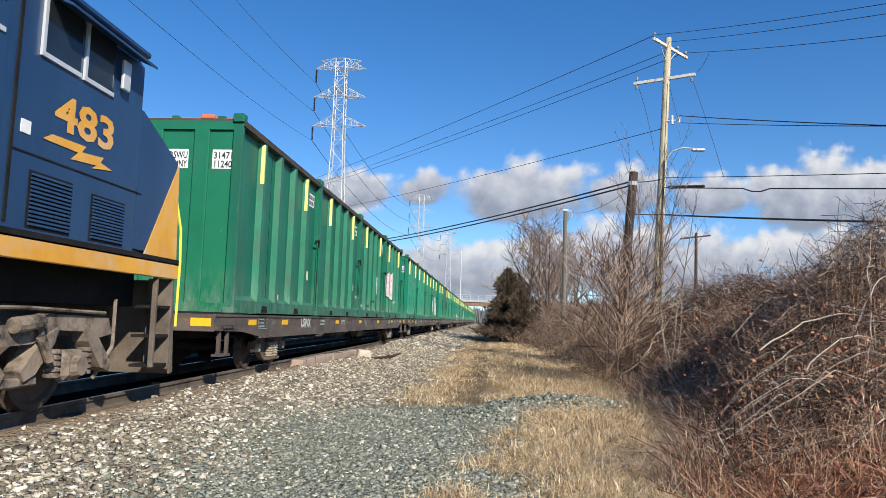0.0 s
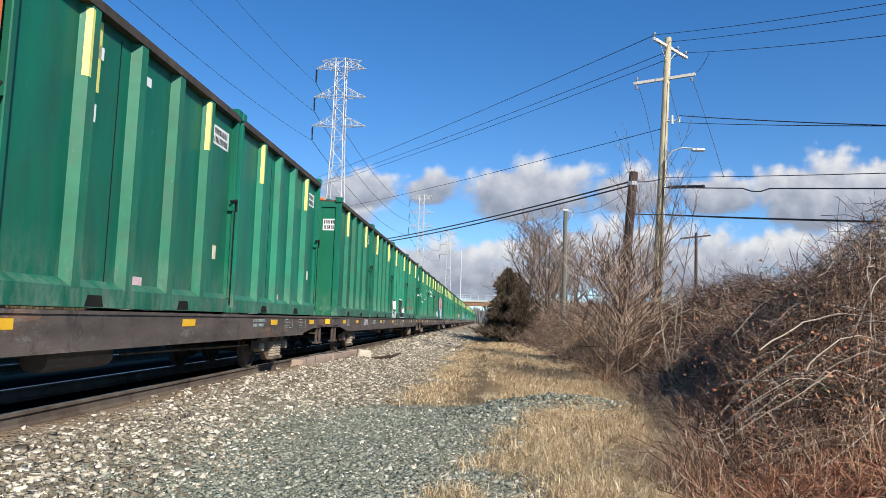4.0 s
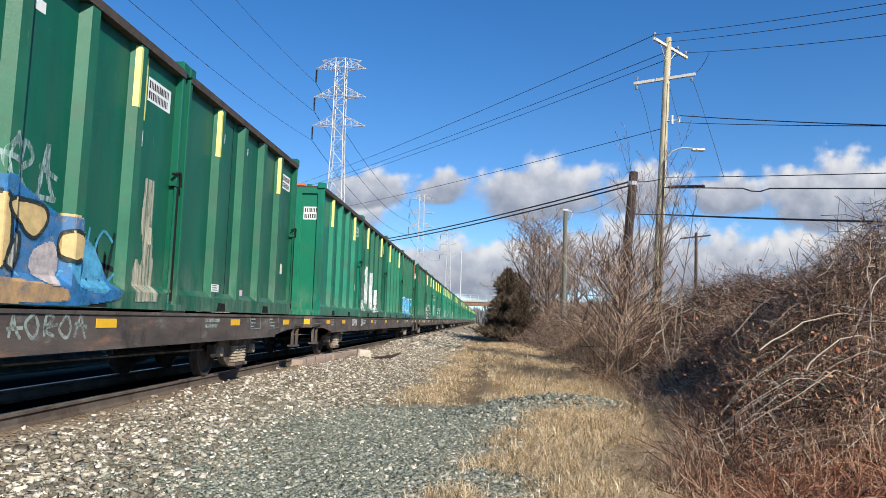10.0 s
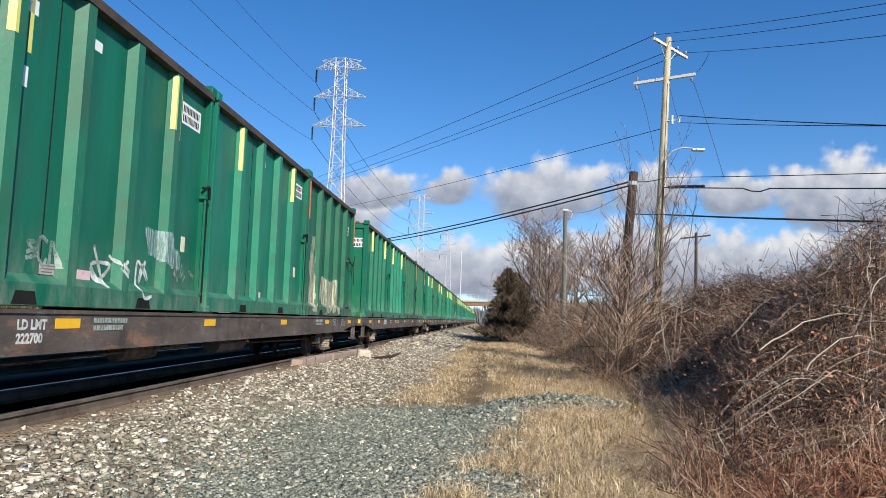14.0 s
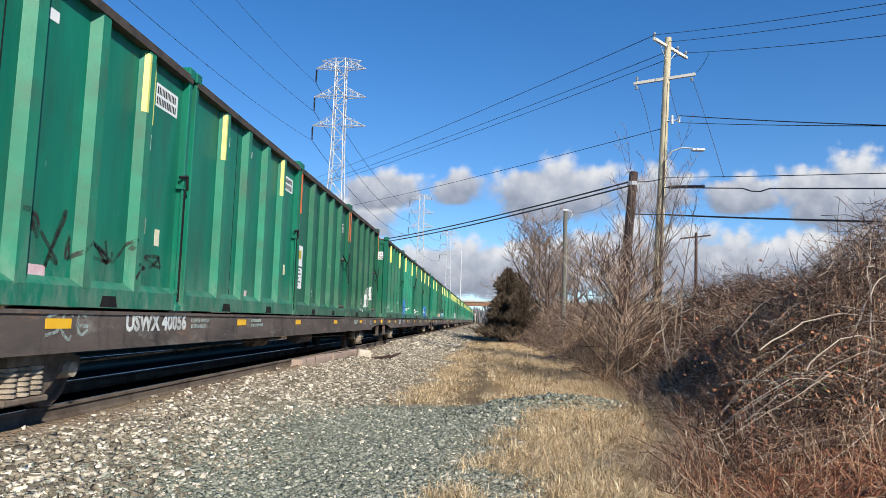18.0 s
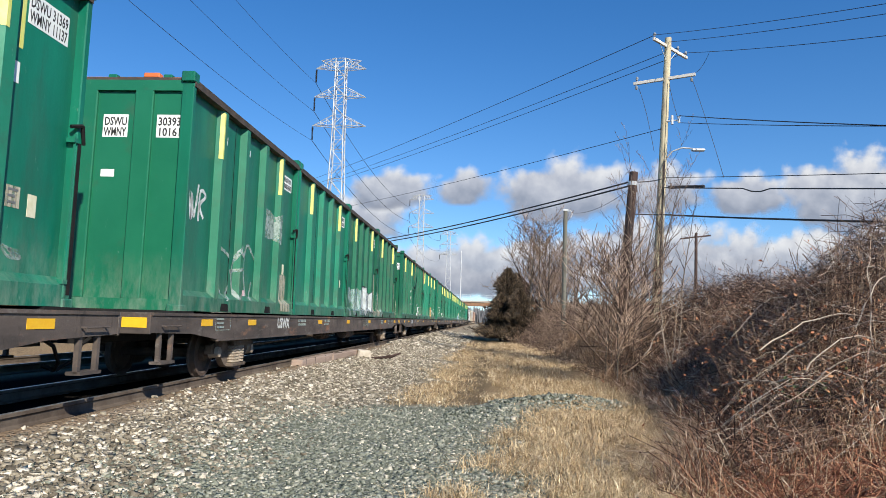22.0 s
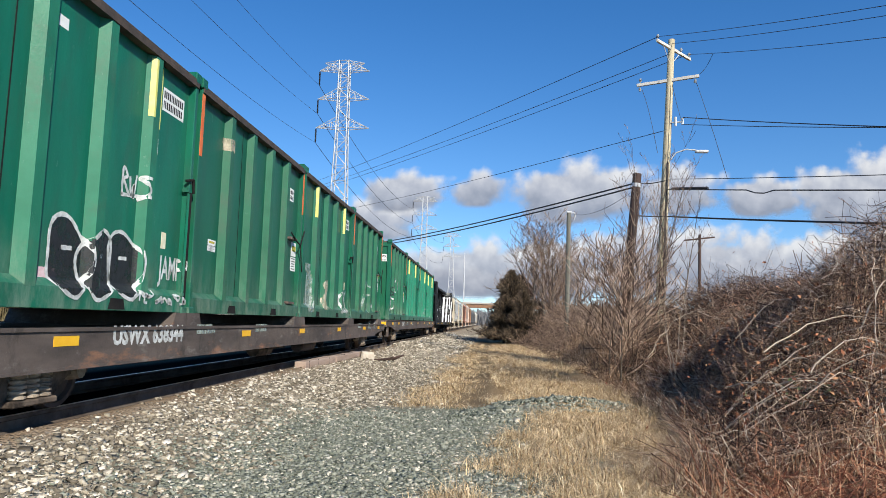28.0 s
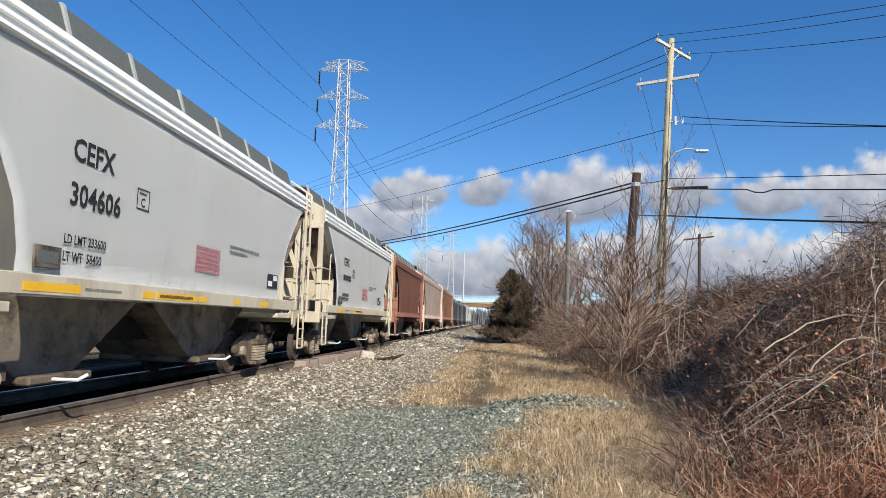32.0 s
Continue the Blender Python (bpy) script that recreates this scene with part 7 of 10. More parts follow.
paint(11, 2, 2.85, 1.25, 0.19, 0.45, "patch", ICE)
paint(12, 1, 1.49, 1.36, 1.16, 0.60, "word", SPRAY, "MEGA")
paint(12, 1, 2.71, 1.38, 0.80, 0.65, "scribble", FADED)
paint(12, 1, 3.82, 1.62, 0.87, 0.50, "tag", SPRAY)
paint(12, 1, 4.84, 1.62, 1.26, 0.74, "scribble", SPRAY)
paint(12, 3, 0.06, 1.20, 1.47, 1.06, "patch", ORANGEP)
paint(12, 3, 1.84, 1.31, 3.38, 0.71, "tag", FADED)
paint(12, 1, 0.67, 1.87, 0.22, 0.71, "placard", WHITE)
paint(12, 3, 0.03, 2.33, 0.50, 0.61, "streak", WHITE)
paint(13, 0, 0.46, 1.78, 0.48, 0.74, "placard", WHITE)
paint(13, 1, 0.22, 2.25, 0.52, 0.65, "placard", WHITE)
paint(13, 0, 5.36, 2.17, 0.43, 0.19, "sticker", WHITE)
paint(15, 0, 3.00, 1.28, 1.82, 0.93, "bubble", BLACKW)
paint(15, 0, 5.51, 1.54, 0.71, 0.46, "word", SPRAY, "JAMP")
paint(15, 0, 4.36, 2.70, 0.60, 0.37, "tag", SPRAY)
paint(15, 0, 4.63, 1.24, 1.59, 0.25, "scribble", SPRAY)
paint(15, 1, 0.82, 2.24, 0.33, 0.20, "placard", WHITE)
paint(15, 1, 5.74, 2.27, 0.45, 0.69, "placard", WHITE)
paint(15, 2, 2.42, 1.40, 0.91, 0.96, "patch", CREAM)
paint(15, 2, 4.76, 1.37, 1.15, 0.72, "tag", SPRAY)
paint(15, 3, 2.37, 1.52, 1.33, 1.10, "tag", FADED)
paint(15, 2, 0.66, 1.31, 0.71, 1.27, "streak", FADED)
paint(15, 1, 1.16, 4.06, 0.40, 0.27, "patch", TAN)
paint(15, 3, 6.02, 2.35, 0.20, 0.75, "placard", WHITE)
paint(16, 0, 2.15, 2.49, 0.73, 0.75, "tag", SPRAY)
paint(16, 0, 0.65, 1.65, 0.70, 0.67, "outline", SPRAY)
paint(15, 3, 4.57, 1.63, 0.32, 0.12, "sticker", WHITE)
paint(16, 0, 5.78, 2.13, 0.44, 0.58, "placard", WHITE)
paint(15, 3, 4.30, 1.62, 0.19, 0.26, "tag", FADED)
paint(16, 0, 0.89, 2.35, 0.48, 0.51, "tag", DARKPAINT)
paint(16, 2, 4.40, 1.47, 0.93, 0.56, "scribble", FADED)
paint(16, 2, 5.95, 1.52, 0.22, 0.67, "scribble", FADED)
paint(16, 2, 2.60, 1.42, 0.33, 0.14, "sticker", WHITE)
paint(16, 3, 1.26, 2.02, 0.26, 0.22, "sticker", CREAM)
paint(16, 3, 2.41, 1.42, 0.36, 0.13, "sticker", WHITE)
paint(-1, 3, 4.04, 2.54, 0.35, 0.35, "scribble", FADED)
paint(-1, 3, 4.96, 2.05, 0.40, 0.31, "tag", SPRAY)
paint(-1, 3, 5.31, 2.13, 0.49, 0.36, "scribble", FADED)
paint(0, 0, 0.34, 2.50, 0.55, 0.49, "tag", SPRAY)
paint(0, 0, 1.48, 2.68, 0.52, 0.58, "scribble", SPRAY)
paint(0, 0, 2.65, 2.58, 0.61, 0.72, "tag", SPRAY)
paint(0, 0, 3.86, 2.72, 0.72, 0.73, "scribble", FADED)
paint(0, 0, 4.89, 2.94, 0.82, 0.56, "tag", FADED)
paint(0, 1, 0.29, 3.28, 1.12, 0.68, "scribble", SPRAY)
paint(0, 1, 1.66, 3.11, 2.83, 0.62, "tag", SPRAY)
paint(0, 0, 0.72, 2.38, 0.95, 0.14, "scribble", SPRAY)
paint(0, 0, 2.49, 2.55, 1.42, 0.20, "scribble", SPRAY)
paint(-1, 3, 3.75, 2.59, 0.13, 0.09, "streak", DARKRED)
paint(0, 0, 4.59, 2.83, 0.96, 0.64, "outline", FADED)
paint(1, 0, 5.14, 1.26, 0.37, 1.05, "streak", CREAM)
paint(3, 1, 0.15, 1.50, 0.95, 1.35, "patch", GREYSPRAY)
paint(3, 1, 1.52, 1.85, 0.88, 1.30, "patch", GREYSPRAY)
paint(3, 1, 2.72, 1.55, 0.85, 0.75, "patch", GREYSPRAY)
paint(3, 1, 1.24, 1.46, 0.10, 2.05, "patch", BRIGHTSPRAY)
paint(3, 1, 2.42, 1.40, 0.10, 1.75, "patch", BRIGHTSPRAY)
paint(3, 1, 3.60, 1.40, 0.10, 0.95, "patch", BRIGHTSPRAY)
paint(3, 1, 0.30, 2.02, 0.28, 0.34, "outline", SPRAY)
paint(3, 1, 0.12, 1.40, 0.95, 0.42, "word", SPRAY, "NINE")
paint(3, 1, 1.62, 1.72, 0.40, 0.36, "outline", CREAM)
paint(3, 1, 2.75, 1.40, 1.55, 0.62, "tag", SPRAY)
paint(3, 1, 5.20, 1.45, 0.55, 0.62, "tag", SPRAY)
sill_paint(-4, 13.77, 0.83, 0.68, "scribble")
sill_paint(0, 14.02, 0.83, 0.87, "word MUBE")
sill_paint(11, 15.81, 0.83, 1.57, "scribble")
sill_paint(9, 15.90, 0.87, 2.46, "scribble")
sill_paint(-3, 4.66, 0.85, 0.88, "USWX")
sill_paint(8, 4.61, 0.88, 2.16, "USWX 40056")
sill_paint(1, 4.68, 0.85, 1.22, "WX 203")
sill_paint(4, 4.01, 0.87, 2.18, "USWX 2039")
sill_paint(10, 4.41, 0.85, 1.22, "WX 203")
sill_paint(15, 4.14, 0.74, 2.14, "USWX 638344")
sill_paint(5, 8.05, 0.82, 0.96, "LD LMT 222700")
sill_paint(12, 8.00, 0.82, 0.97, "LD LMT 208100")
sill_paint(3, 6.31, 0.84, 0.57, "239")
sill_paint(4, 16.60, 0.79, 2.55, "scribble")
sill_paint(2, 15.40, 0.84, 1.50, "scribble")
sill_paint(11, 4.87, 0.85, 0.94, "USWX")
sill_paint(13, 4.81, 0.86, 2.08, "USWX")
sill_paint(16, 17.70, 0.87, 0.47, "scribble")
sill_paint(-1, 13.20, 0.82, 2.10, "scribble")
sill_paint(-1, 15.90, 0.82, 1.80, "scribble")
sill_paint(13, 9.00, 0.82, 0.70, "scribble")
sill_paint(13, 10.40, 0.82, 0.60, "scribble")
sill_paint(13, 2.95, 0.82, 0.75, "scribble")
sill_paint(4, 9.80, 0.80, 1.10, "scribble")
sill_paint(14, 22.20, 0.84, 1.60, "scribble")
sill_paint(14, 24.20, 0.84, 1.10, "scribble")
sill_paint(8, 2.95, 0.84, 0.95, "scribble")
sill_paint(16, 19.31, 0.85, 1.55, "scribble")
sill_paint(-3, 23.96, 1.00, 0.35, "scribble")
shape(2, 2, BLUEP, None, [(2.05, 2.28), (2.29, 2.42), (2.71, 2.47), (2.98, 2.39), (3.53, 2.21), (3.92, 2.19), (4.17, 1.92), (4.59, 1.56), (4.63, 1.28), (2.19, 1.21)])
shape(2, 2, SKYP, None, [(3.65, 1.79), (4.09, 1.98), (4.32, 1.85), (4.55, 1.56), (4.39, 1.36), (3.83, 1.44)])
shape(2, 2, ORANGEP, None, [(2.17, 1.38), (2.7, 1.45), (3.52, 1.39), (3.65, 1.33), (3.54, 1.24), (2.19, 1.2)])
shape(2, 2, YELLOWP, DARKPAINT, [(2.06, 2.21), (2.2, 2.22), (2.22, 1.78), (2.32, 1.55), (2.45, 1.74), (2.36, 2.19), (2.57, 2.24), (2.62, 1.7), (2.42, 1.47), (2.31, 1.31), (2.16, 1.42)])
shape(2, 2, YELLOWP, DARKPAINT, [(2.6, 2.23), (3.2, 2.26), (3.33, 2.11), (3.16, 1.9), (2.99, 1.93), (2.85, 2.04), (2.64, 2.05)])
shape(2, 2, CREAM, DARKPAINT, [(2.69, 1.89), (2.89, 1.9), (2.84, 1.56), (2.57, 1.57)])
shape(2, 2, PINKISH, None, [(3.15, 1.78), (3.45, 1.88), (3.55, 1.64), (3.46, 1.41), (3.2, 1.45), (3.07, 1.6)])
shape(2, 2, YELLOWP, DARKPAINT, [(3.53, 1.85), (3.57, 1.98), (3.69, 2.04), (3.84, 2.01), (3.91, 1.89), (3.87, 1.76), (3.74, 1.69), (3.6, 1.73)])
shape(11, 2, SILVERK, DARKPAINT, [(3.06, 1.82), (3.09, 2.1), (3.42, 2.35), (3.71, 2.3), (3.85, 2.08), (3.75, 1.87), (3.96, 1.76), (4.04, 1.56), (3.96, 1.32), (3.68, 1.21), (3.39, 1.29), (3.39, 1.45), (3.24, 1.5)])
shape(11, 2, SILVERK, DARKPAINT, [(3.91, 2.09), (4.06, 2.27), (4.13, 1.95), (4.05, 1.49), (3.95, 1.62)])
shape(11, 2, SILVERK, DARKPAINT, [(4.12, 2.02), (4.29, 2.13), (4.4, 1.8), (4.19, 1.36), (4.08, 1.49)])
shape(11, 2, SILVERK, DARKPAINT, [(4.4, 2.05), (4.65, 2.12), (4.68, 1.68), (4.53, 1.37), (4.37, 1.58)])
shape(11, 2, SILVERK, DARKPAINT, [(4.7, 2.05), (5.11, 2.18), (5.09, 1.78), (4.93, 1.39), (4.69, 1.38), (4.63, 1.6)])
shape(11, 2, SILVERK, DARKPAINT, [(5.15, 2.18), (5.54, 2.25), (5.57, 1.74), (5.31, 1.37), (5.08, 1.4)])
shape(11, 2, SILVERK, DARKPAINT, [(2.8, 1.81), (2.91, 1.66), (3.01, 1.4), (2.96, 1.23), (2.88, 1.23)])
WHITEFILL = paint_material("white_grey_spray", (0.66, 0.69, 0.70), (0.88, 1.0))
CREAMFILL = paint_material("creamy_white_spray", (0.70, 0.68, 0.60), (0.85, 1.0))
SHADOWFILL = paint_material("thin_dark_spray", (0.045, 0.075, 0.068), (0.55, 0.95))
REDP = paint_material("red_spray", (0.42, 0.055, 0.045), (0.3, 0.95))
LIME = paint_material("yellow_spray", (0.62, 0.60, 0.06), (0.7, 1.0))
# the large white piece with a yellow rim on the last box of its car
shape(14, 3, SKYP, None, [(0.75, 1.7), (1.05, 1.82), (1.4, 1.72), (1.45, 1.45), (1.42, 1.24), (0.95, 1.18), (0.85, 1.3)])
shape(14, 3, BLUEP, None, [(0.95, 1.66), (1.25, 1.72), (1.34, 1.5), (1.1, 1.42)])
shape(14, 3, NAVYP, None, [(0.75, 1.42), (1.0, 1.38), (1.4, 1.28), (1.42, 1.2), (0.8, 1.2)])
shape(14, 3, ICE, None, [(1.0, 2.08), (1.12, 2.1), (1.18, 1.95), (1.06, 1.86), (0.95, 1.95)])
shape(14, 3, ICE, None, [(2.9, 2.42), (3.1, 2.5), (3.35, 2.44), (3.3, 2.3), (2.98, 2.28)])
shape(14, 3, WHITEFILL, None, [(1.68, 2.11), (1.97, 2.19), (2.31, 2.14), (2.74, 2.04), (2.98, 2.11), (3.62, 2.21), (4.14, 2.19), (4.73, 2.16), (5.9, 2.28), (6.22, 2.2), (6.22, 1.21), (4.1, 1.2), (1.7, 1.2), (1.6, 1.5)])
shape(14, 3, LIME, DARKPAINT, [(1.72, 1.53), (1.82, 1.7), (2.0, 1.74), (2.2, 1.68), (2.26, 1.53), (2.18, 1.38), (1.98, 1.33), (1.8, 1.38)])
shape(14, 3, BLUEP, None, [(1.84, 1.53), (1.92, 1.62), (2.06, 1.63), (2.13, 1.53), (2.05, 1.43), (1.91, 1.43)])
strokes(14, 3, LIME, 0.075, [(1.6, 1.2), (1.52, 1.55), (1.54, 1.89), (1.68, 2.14), (1.97, 2.26), (2.33, 2.22), (2.74, 2.08), (2.97, 2.19), (3.61, 2.28), (4.13, 2.27), (4.73, 2.24), (5.89, 2.36)])
strokes(14, 3, DARKPAINT, 0.085, [(1.68, 1.22), (1.6, 1.55), (1.63, 1.86), (1.73, 2.05), (1.98, 2.16), (2.3, 2.12), (2.72, 1.99), (2.98, 2.1), (3.62, 2.2)],
        [(2.26, 2.14), (2.36, 1.88), (2.33, 1.59), (2.42, 1.36), (2.15, 1.22)], [(2.44, 1.94), (2.84, 1.89), (3.21, 2.0)], [(3.28, 2.15), (3.42, 1.83), (3.83, 1.47)],
        [(3.94, 2.11), (4.06, 1.73), (3.68, 1.8)], [(4.38, 2.16), (4.5, 1.66), (4.48, 1.2)], [(5.11, 2.2), (5.09, 1.69), (5.33, 1.2)], [(4.57, 1.66), (5.05, 1.78)], [(2.64, 1.56), (2.96, 1.66), (3.29, 1.8)],
        [(5.45, 2.1), (5.6, 1.9), (5.52, 1.6)], [(5.6, 1.82), (5.86, 1.86), (5.9, 1.3)], [(3.6, 1.5), (3.7, 1.25)])
shape(14, 3, DARKPAINT, None, [(2.64, 1.6), (2.96, 1.7), (3.29, 1.82), (3.6, 1.68), (3.24, 1.57), (2.95, 1.42)])
shape(14, 3, DARKPAINT, None, [(2.4, 1.3), (2.7, 1.34), (2.9, 1.2), (2.45, 1.2)])
paint(14, 3, 0.62, 2.0, 0.42, 0.68, "placard", WHITE)
# outline letters, a ring and small tags
strokes(13, 0, SPRAY, 0.055, [(2.2, 2.25), (2.36, 2.36), (2.61, 2.36), (2.83, 2.42), (2.9, 2.12), (2.84, 1.96), (3.05, 2.02)], [(3.02, 1.86), (3.09, 2.01), (3.28, 2.25), (3.67, 2.35), (3.92, 2.13), (3.86, 1.94), (3.46, 1.82)],
        [(2.45, 1.78), (2.7, 1.84), (2.94, 1.86), (3.25, 1.66), (3.25, 1.43)], [(3.46, 1.82), (3.7, 1.86), (3.9, 1.7), (3.92, 1.42)], [(2.5, 1.3), (2.8, 1.4), (3.1, 1.22)], [(3.2, 1.22), (3.4, 1.36), (3.6, 1.24)], [(3.62, 2.2), (3.66, 2.02)])
strokes(13, 1, SPRAY, 0.04, [(5.36, 3.2), (5.2, 2.95), (5.3, 2.64), (5.5, 2.6), (5.7, 2.78), (5.72, 3.02), (5.56, 3.22), (5.36, 3.2)], [(5.47, 3.04), (5.5, 2.78)],
        [(2.6, 1.83), (2.72, 1.6), (2.85, 1.43)], [(2.38, 1.47), (2.58, 1.49), (2.82, 1.42)], [(2.94, 1.72), (2.99, 1.42), (3.08, 1.78), (3.12, 1.4)], [(3.16, 1.7), (3.2, 1.4)], [(3.26, 1.76), (3.24, 1.38), (3.44, 1.83)], [(3.26, 1.55), (3.46, 1.62), (3.4, 1.4)])
paint(13, 1, 0.08, 1.42, 0.5, 0.5, "tag", SPRAY)
paint(13, 1, 1.2, 1.42, 0.55, 0.5, "tag", SPRAY)
paint(13, 1, 3.70, 1.44, 0.32, 0.78, "scribble", ICE)
strokes(13, 1, PINKRED, 0.05, [(4.06, 1.98), (4.05, 1.6)], [(4.06, 1.8), (4.25, 1.84)], [(4.25, 2.05), (4.22, 1.6), (4.4, 2.0), (4.42, 1.6)], [(4.5, 1.96), (4.52, 1.58)], [(4.02, 1.58), (4.56, 1.66)])
paint(13, 1, 5.45, 2.26, 0.22, 0.15, "sticker", WHITE)
shape(13, 2, ICE, None, [(1.55, 2.35), (1.75, 2.42), (2.2, 2.2), (2.42, 2.0), (2.2, 1.9), (1.8, 1.95), (1.6, 2.05)])
strokes(13, 2, SPRAY, 0.035, [(1.6, 2.3), (1.68, 2.0), (1.85, 2.25), (1.92, 1.98), (2.1, 2.18), (2.15, 1.95), (2.4, 2.1)])
paint(13, 2, 3.86, 1.54, 0.34, 0.12, "sticker", WHITE)
# big bubble letters with white rims
for mat, pts in ((SHADOWFILL, [(0.42, 2.09), (0.47, 2.26), (0.63, 2.34), (0.84, 2.29), (0.9, 2.0), (0.86, 1.82), (0.55, 1.84)]), (SHADOWFILL, [(0.3, 1.5), (0.48, 1.68), (0.67, 1.8), (0.95, 1.74), (1.07, 1.5), (0.97, 1.36), (0.5, 1.34)]),
                 (SHADOWFILL, [(0.9, 1.87), (0.95, 2.17), (1.12, 2.27), (1.4, 2.24), (1.55, 2.07), (1.58, 1.53), (1.41, 1.33), (1.2, 1.45), (1.08, 1.6)]), (FADED, [(1.26, 2.1), (1.36, 2.1), (1.44, 1.8), (1.42, 1.5), (1.3, 1.5), (1.24, 1.75)]),
                 (ICE, [(1.69, 2.3), (1.71, 2.43), (1.88, 2.53), (2.06, 2.43), (2.0, 2.29)]), (SHADOWFILL, [(1.66, 1.5), (1.69, 1.94), (1.73, 2.16), (1.97, 2.2), (2.17, 2.1), (2.08, 1.77), (1.92, 1.52)]),
                 (SHADOWFILL, [(2.02, 1.5), (2.12, 1.85), (2.2, 2.15), (2.51, 2.2), (2.66, 1.9), (2.68, 1.3), (2.5, 1.3), (2.4, 1.6), (2.25, 1.5)]),
                 (SHADOWFILL, [(2.72, 1.5), (2.66, 2.1), (2.86, 2.19), (3.18, 2.05), (3.15, 1.72), (3.44, 1.66), (3.6, 1.3), (3.4, 1.26), (3.1, 1.5), (2.95, 1.28), (2.76, 1.26)])):
    shape(4, 1, mat, SPRAY if mat is SHADOWFILL else None, pts)
shape(4, 1, WHITEFILL, None, [(0.4, 1.86), (0.62, 1.84), (0.7, 1.78), (0.5, 1.7), (0.42, 1.6)])
shape(4, 1, BRIGHTSPRAY, None, [(0.2, 1.4), (0.6, 1.36), (1.2, 1.32), (1.9, 1.3), (2.0, 1.2), (0.2, 1.2)])
strokes(4, 1, SPRAY, 0.05, [(3.44, 1.68), (3.71, 1.61), (3.83, 1.24)], [(3.3, 2.1), (3.5, 2.3), (3.83, 2.3)], [(3.36, 2.12), (3.8, 2.18)], [(3.4, 1.95), (3.82, 2.02), (3.84, 1.82)], [(2.3, 1.85), (2.5, 1.86)], [(1.08, 1.95), (1.12, 1.6)], [(2.9, 1.9), (2.98, 1.7)])
paint(4, 1, 3.95, 1.55, 0.6, 0.45, "scribble", FADED)
paint(4, 1, 4.95, 1.2, 0.75, 0.55, "fade", CREAM)
paint(4, 1, 5.25, 1.7, 0.35, 0.75, "streak", GREYSPRAY)
paint(4, 1, 5.85, 1.2, 0.24, 1.25, "streak", CREAM)
shape(4, 2, SKYP, None, [(1.55, 1.75), (1.6, 2.3), (1.9, 2.48), (2.2, 2.4), (2.5, 2.45), (3.0, 2.3), (3.05, 1.8), (2.8, 1.6), (2.2, 1.58), (1.8, 1.6)])
shape(4, 2, ICE, BLUEP, [(1.62, 2.0), (1.72, 2.35), (1.95, 2.42), (2.15, 2.2), (2.12, 1.8), (1.9, 1.65), (1.7, 1.75)])
shape(4, 2, ICE, BLUEP, [(2.2, 2.35), (2.55, 2.42), (2.85, 2.3), (2.78, 2.1), (2.95, 1.9), (2.8, 1.7), (2.35, 1.66), (2.25, 1.9)])
strokes(4, 2, PINKISH, 0.03, [(1.5, 1.75), (1.9, 1.54), (2.5, 1.52), (3.1, 1.74), (3.2, 2.1)])
strokes(4, 2, FADED, 0.04, [(3.5, 2.2), (3.42, 1.6), (3.65, 1.75)])
# bubble letters, filled dark letters and a red scrawl
shape(-1, 2, CREAMFILL, DARKPAINT, [(0.05, 1.75), (0.15, 2.02), (0.4, 2.06), (0.62, 1.95), (0.66, 1.6), (0.55, 1.4), (0.2, 1.4)])
shape(-1, 2, CREAMFILL, DARKPAINT, [(0.66, 1.95), (0.81, 2.1), (1.0, 2.06), (1.06, 1.8), (0.98, 1.62), (0.82, 1.45), (0.66, 1.55)])
shape(-1, 2, CREAMFILL, DARKPAINT, [(1.06, 1.95), (1.23, 2.06), (1.42, 1.98), (1.44, 1.75), (1.28, 1.58), (1.1, 1.7)])
shape(-1, 2, WHITEFILL, DARKPAINT, [(0.96, 1.62), (1.1, 1.68), (1.24, 1.62), (1.27, 1.4), (1.2, 1.22), (0.98, 1.22)])
shape(-1, 2, WHITEFILL, None, [(0.05, 1.4), (0.5, 1.38), (0.9, 1.3), (0.95, 1.2), (0.05, 1.2)])
shape(-1, 2, WHITEFILL, None, [(1.3, 1.5), (1.55, 1.46), (1.5, 1.22), (1.26, 1.22)])
paint(-1, 2, 1.42, 1.58, 0.2, 0.13, "sticker", PINKISH)
paint(-1, 2, 1.98, 1.92, 0.38, 0.06, "sticker", ICE)
paint(-1, 2, 2.68, 1.62, 0.32, 0.26, "tag", SPRAY)
shape(-1, 2, DARKPAINT, SPRAY, [(3.15, 1.22), (3.28, 1.55), (3.3, 2.05), (3.36, 2.2), (3.6, 2.2), (3.78, 2.12), (4.05, 2.15), (4.46, 2.16), (4.52, 1.95), (4.62, 1.6), (4.86, 1.24)])
strokes(-1, 2, SPRAY, 0.035, [(3.56, 2.12), (3.5, 1.8), (3.53, 1.41)], [(3.7, 1.5), (3.78, 2.1)], [(4.05, 2.1), (3.98, 1.8), (3.96, 1.4)], [(4.48, 2.12), (4.31, 1.8), (4.5, 1.78)], [(4.31, 1.8), (4.28, 1.52), (4.55, 1.5)])
strokes(-1, 2, GREYSPRAY, 0.07, [(4.05, 2.08), (4.3, 2.1), (4.44, 2.1)], [(3.42, 1.4), (3.4, 1.9)])
paint(-1, 2, 4.72, 1.5, 0.42, 0.26, "tag", SPRAY)
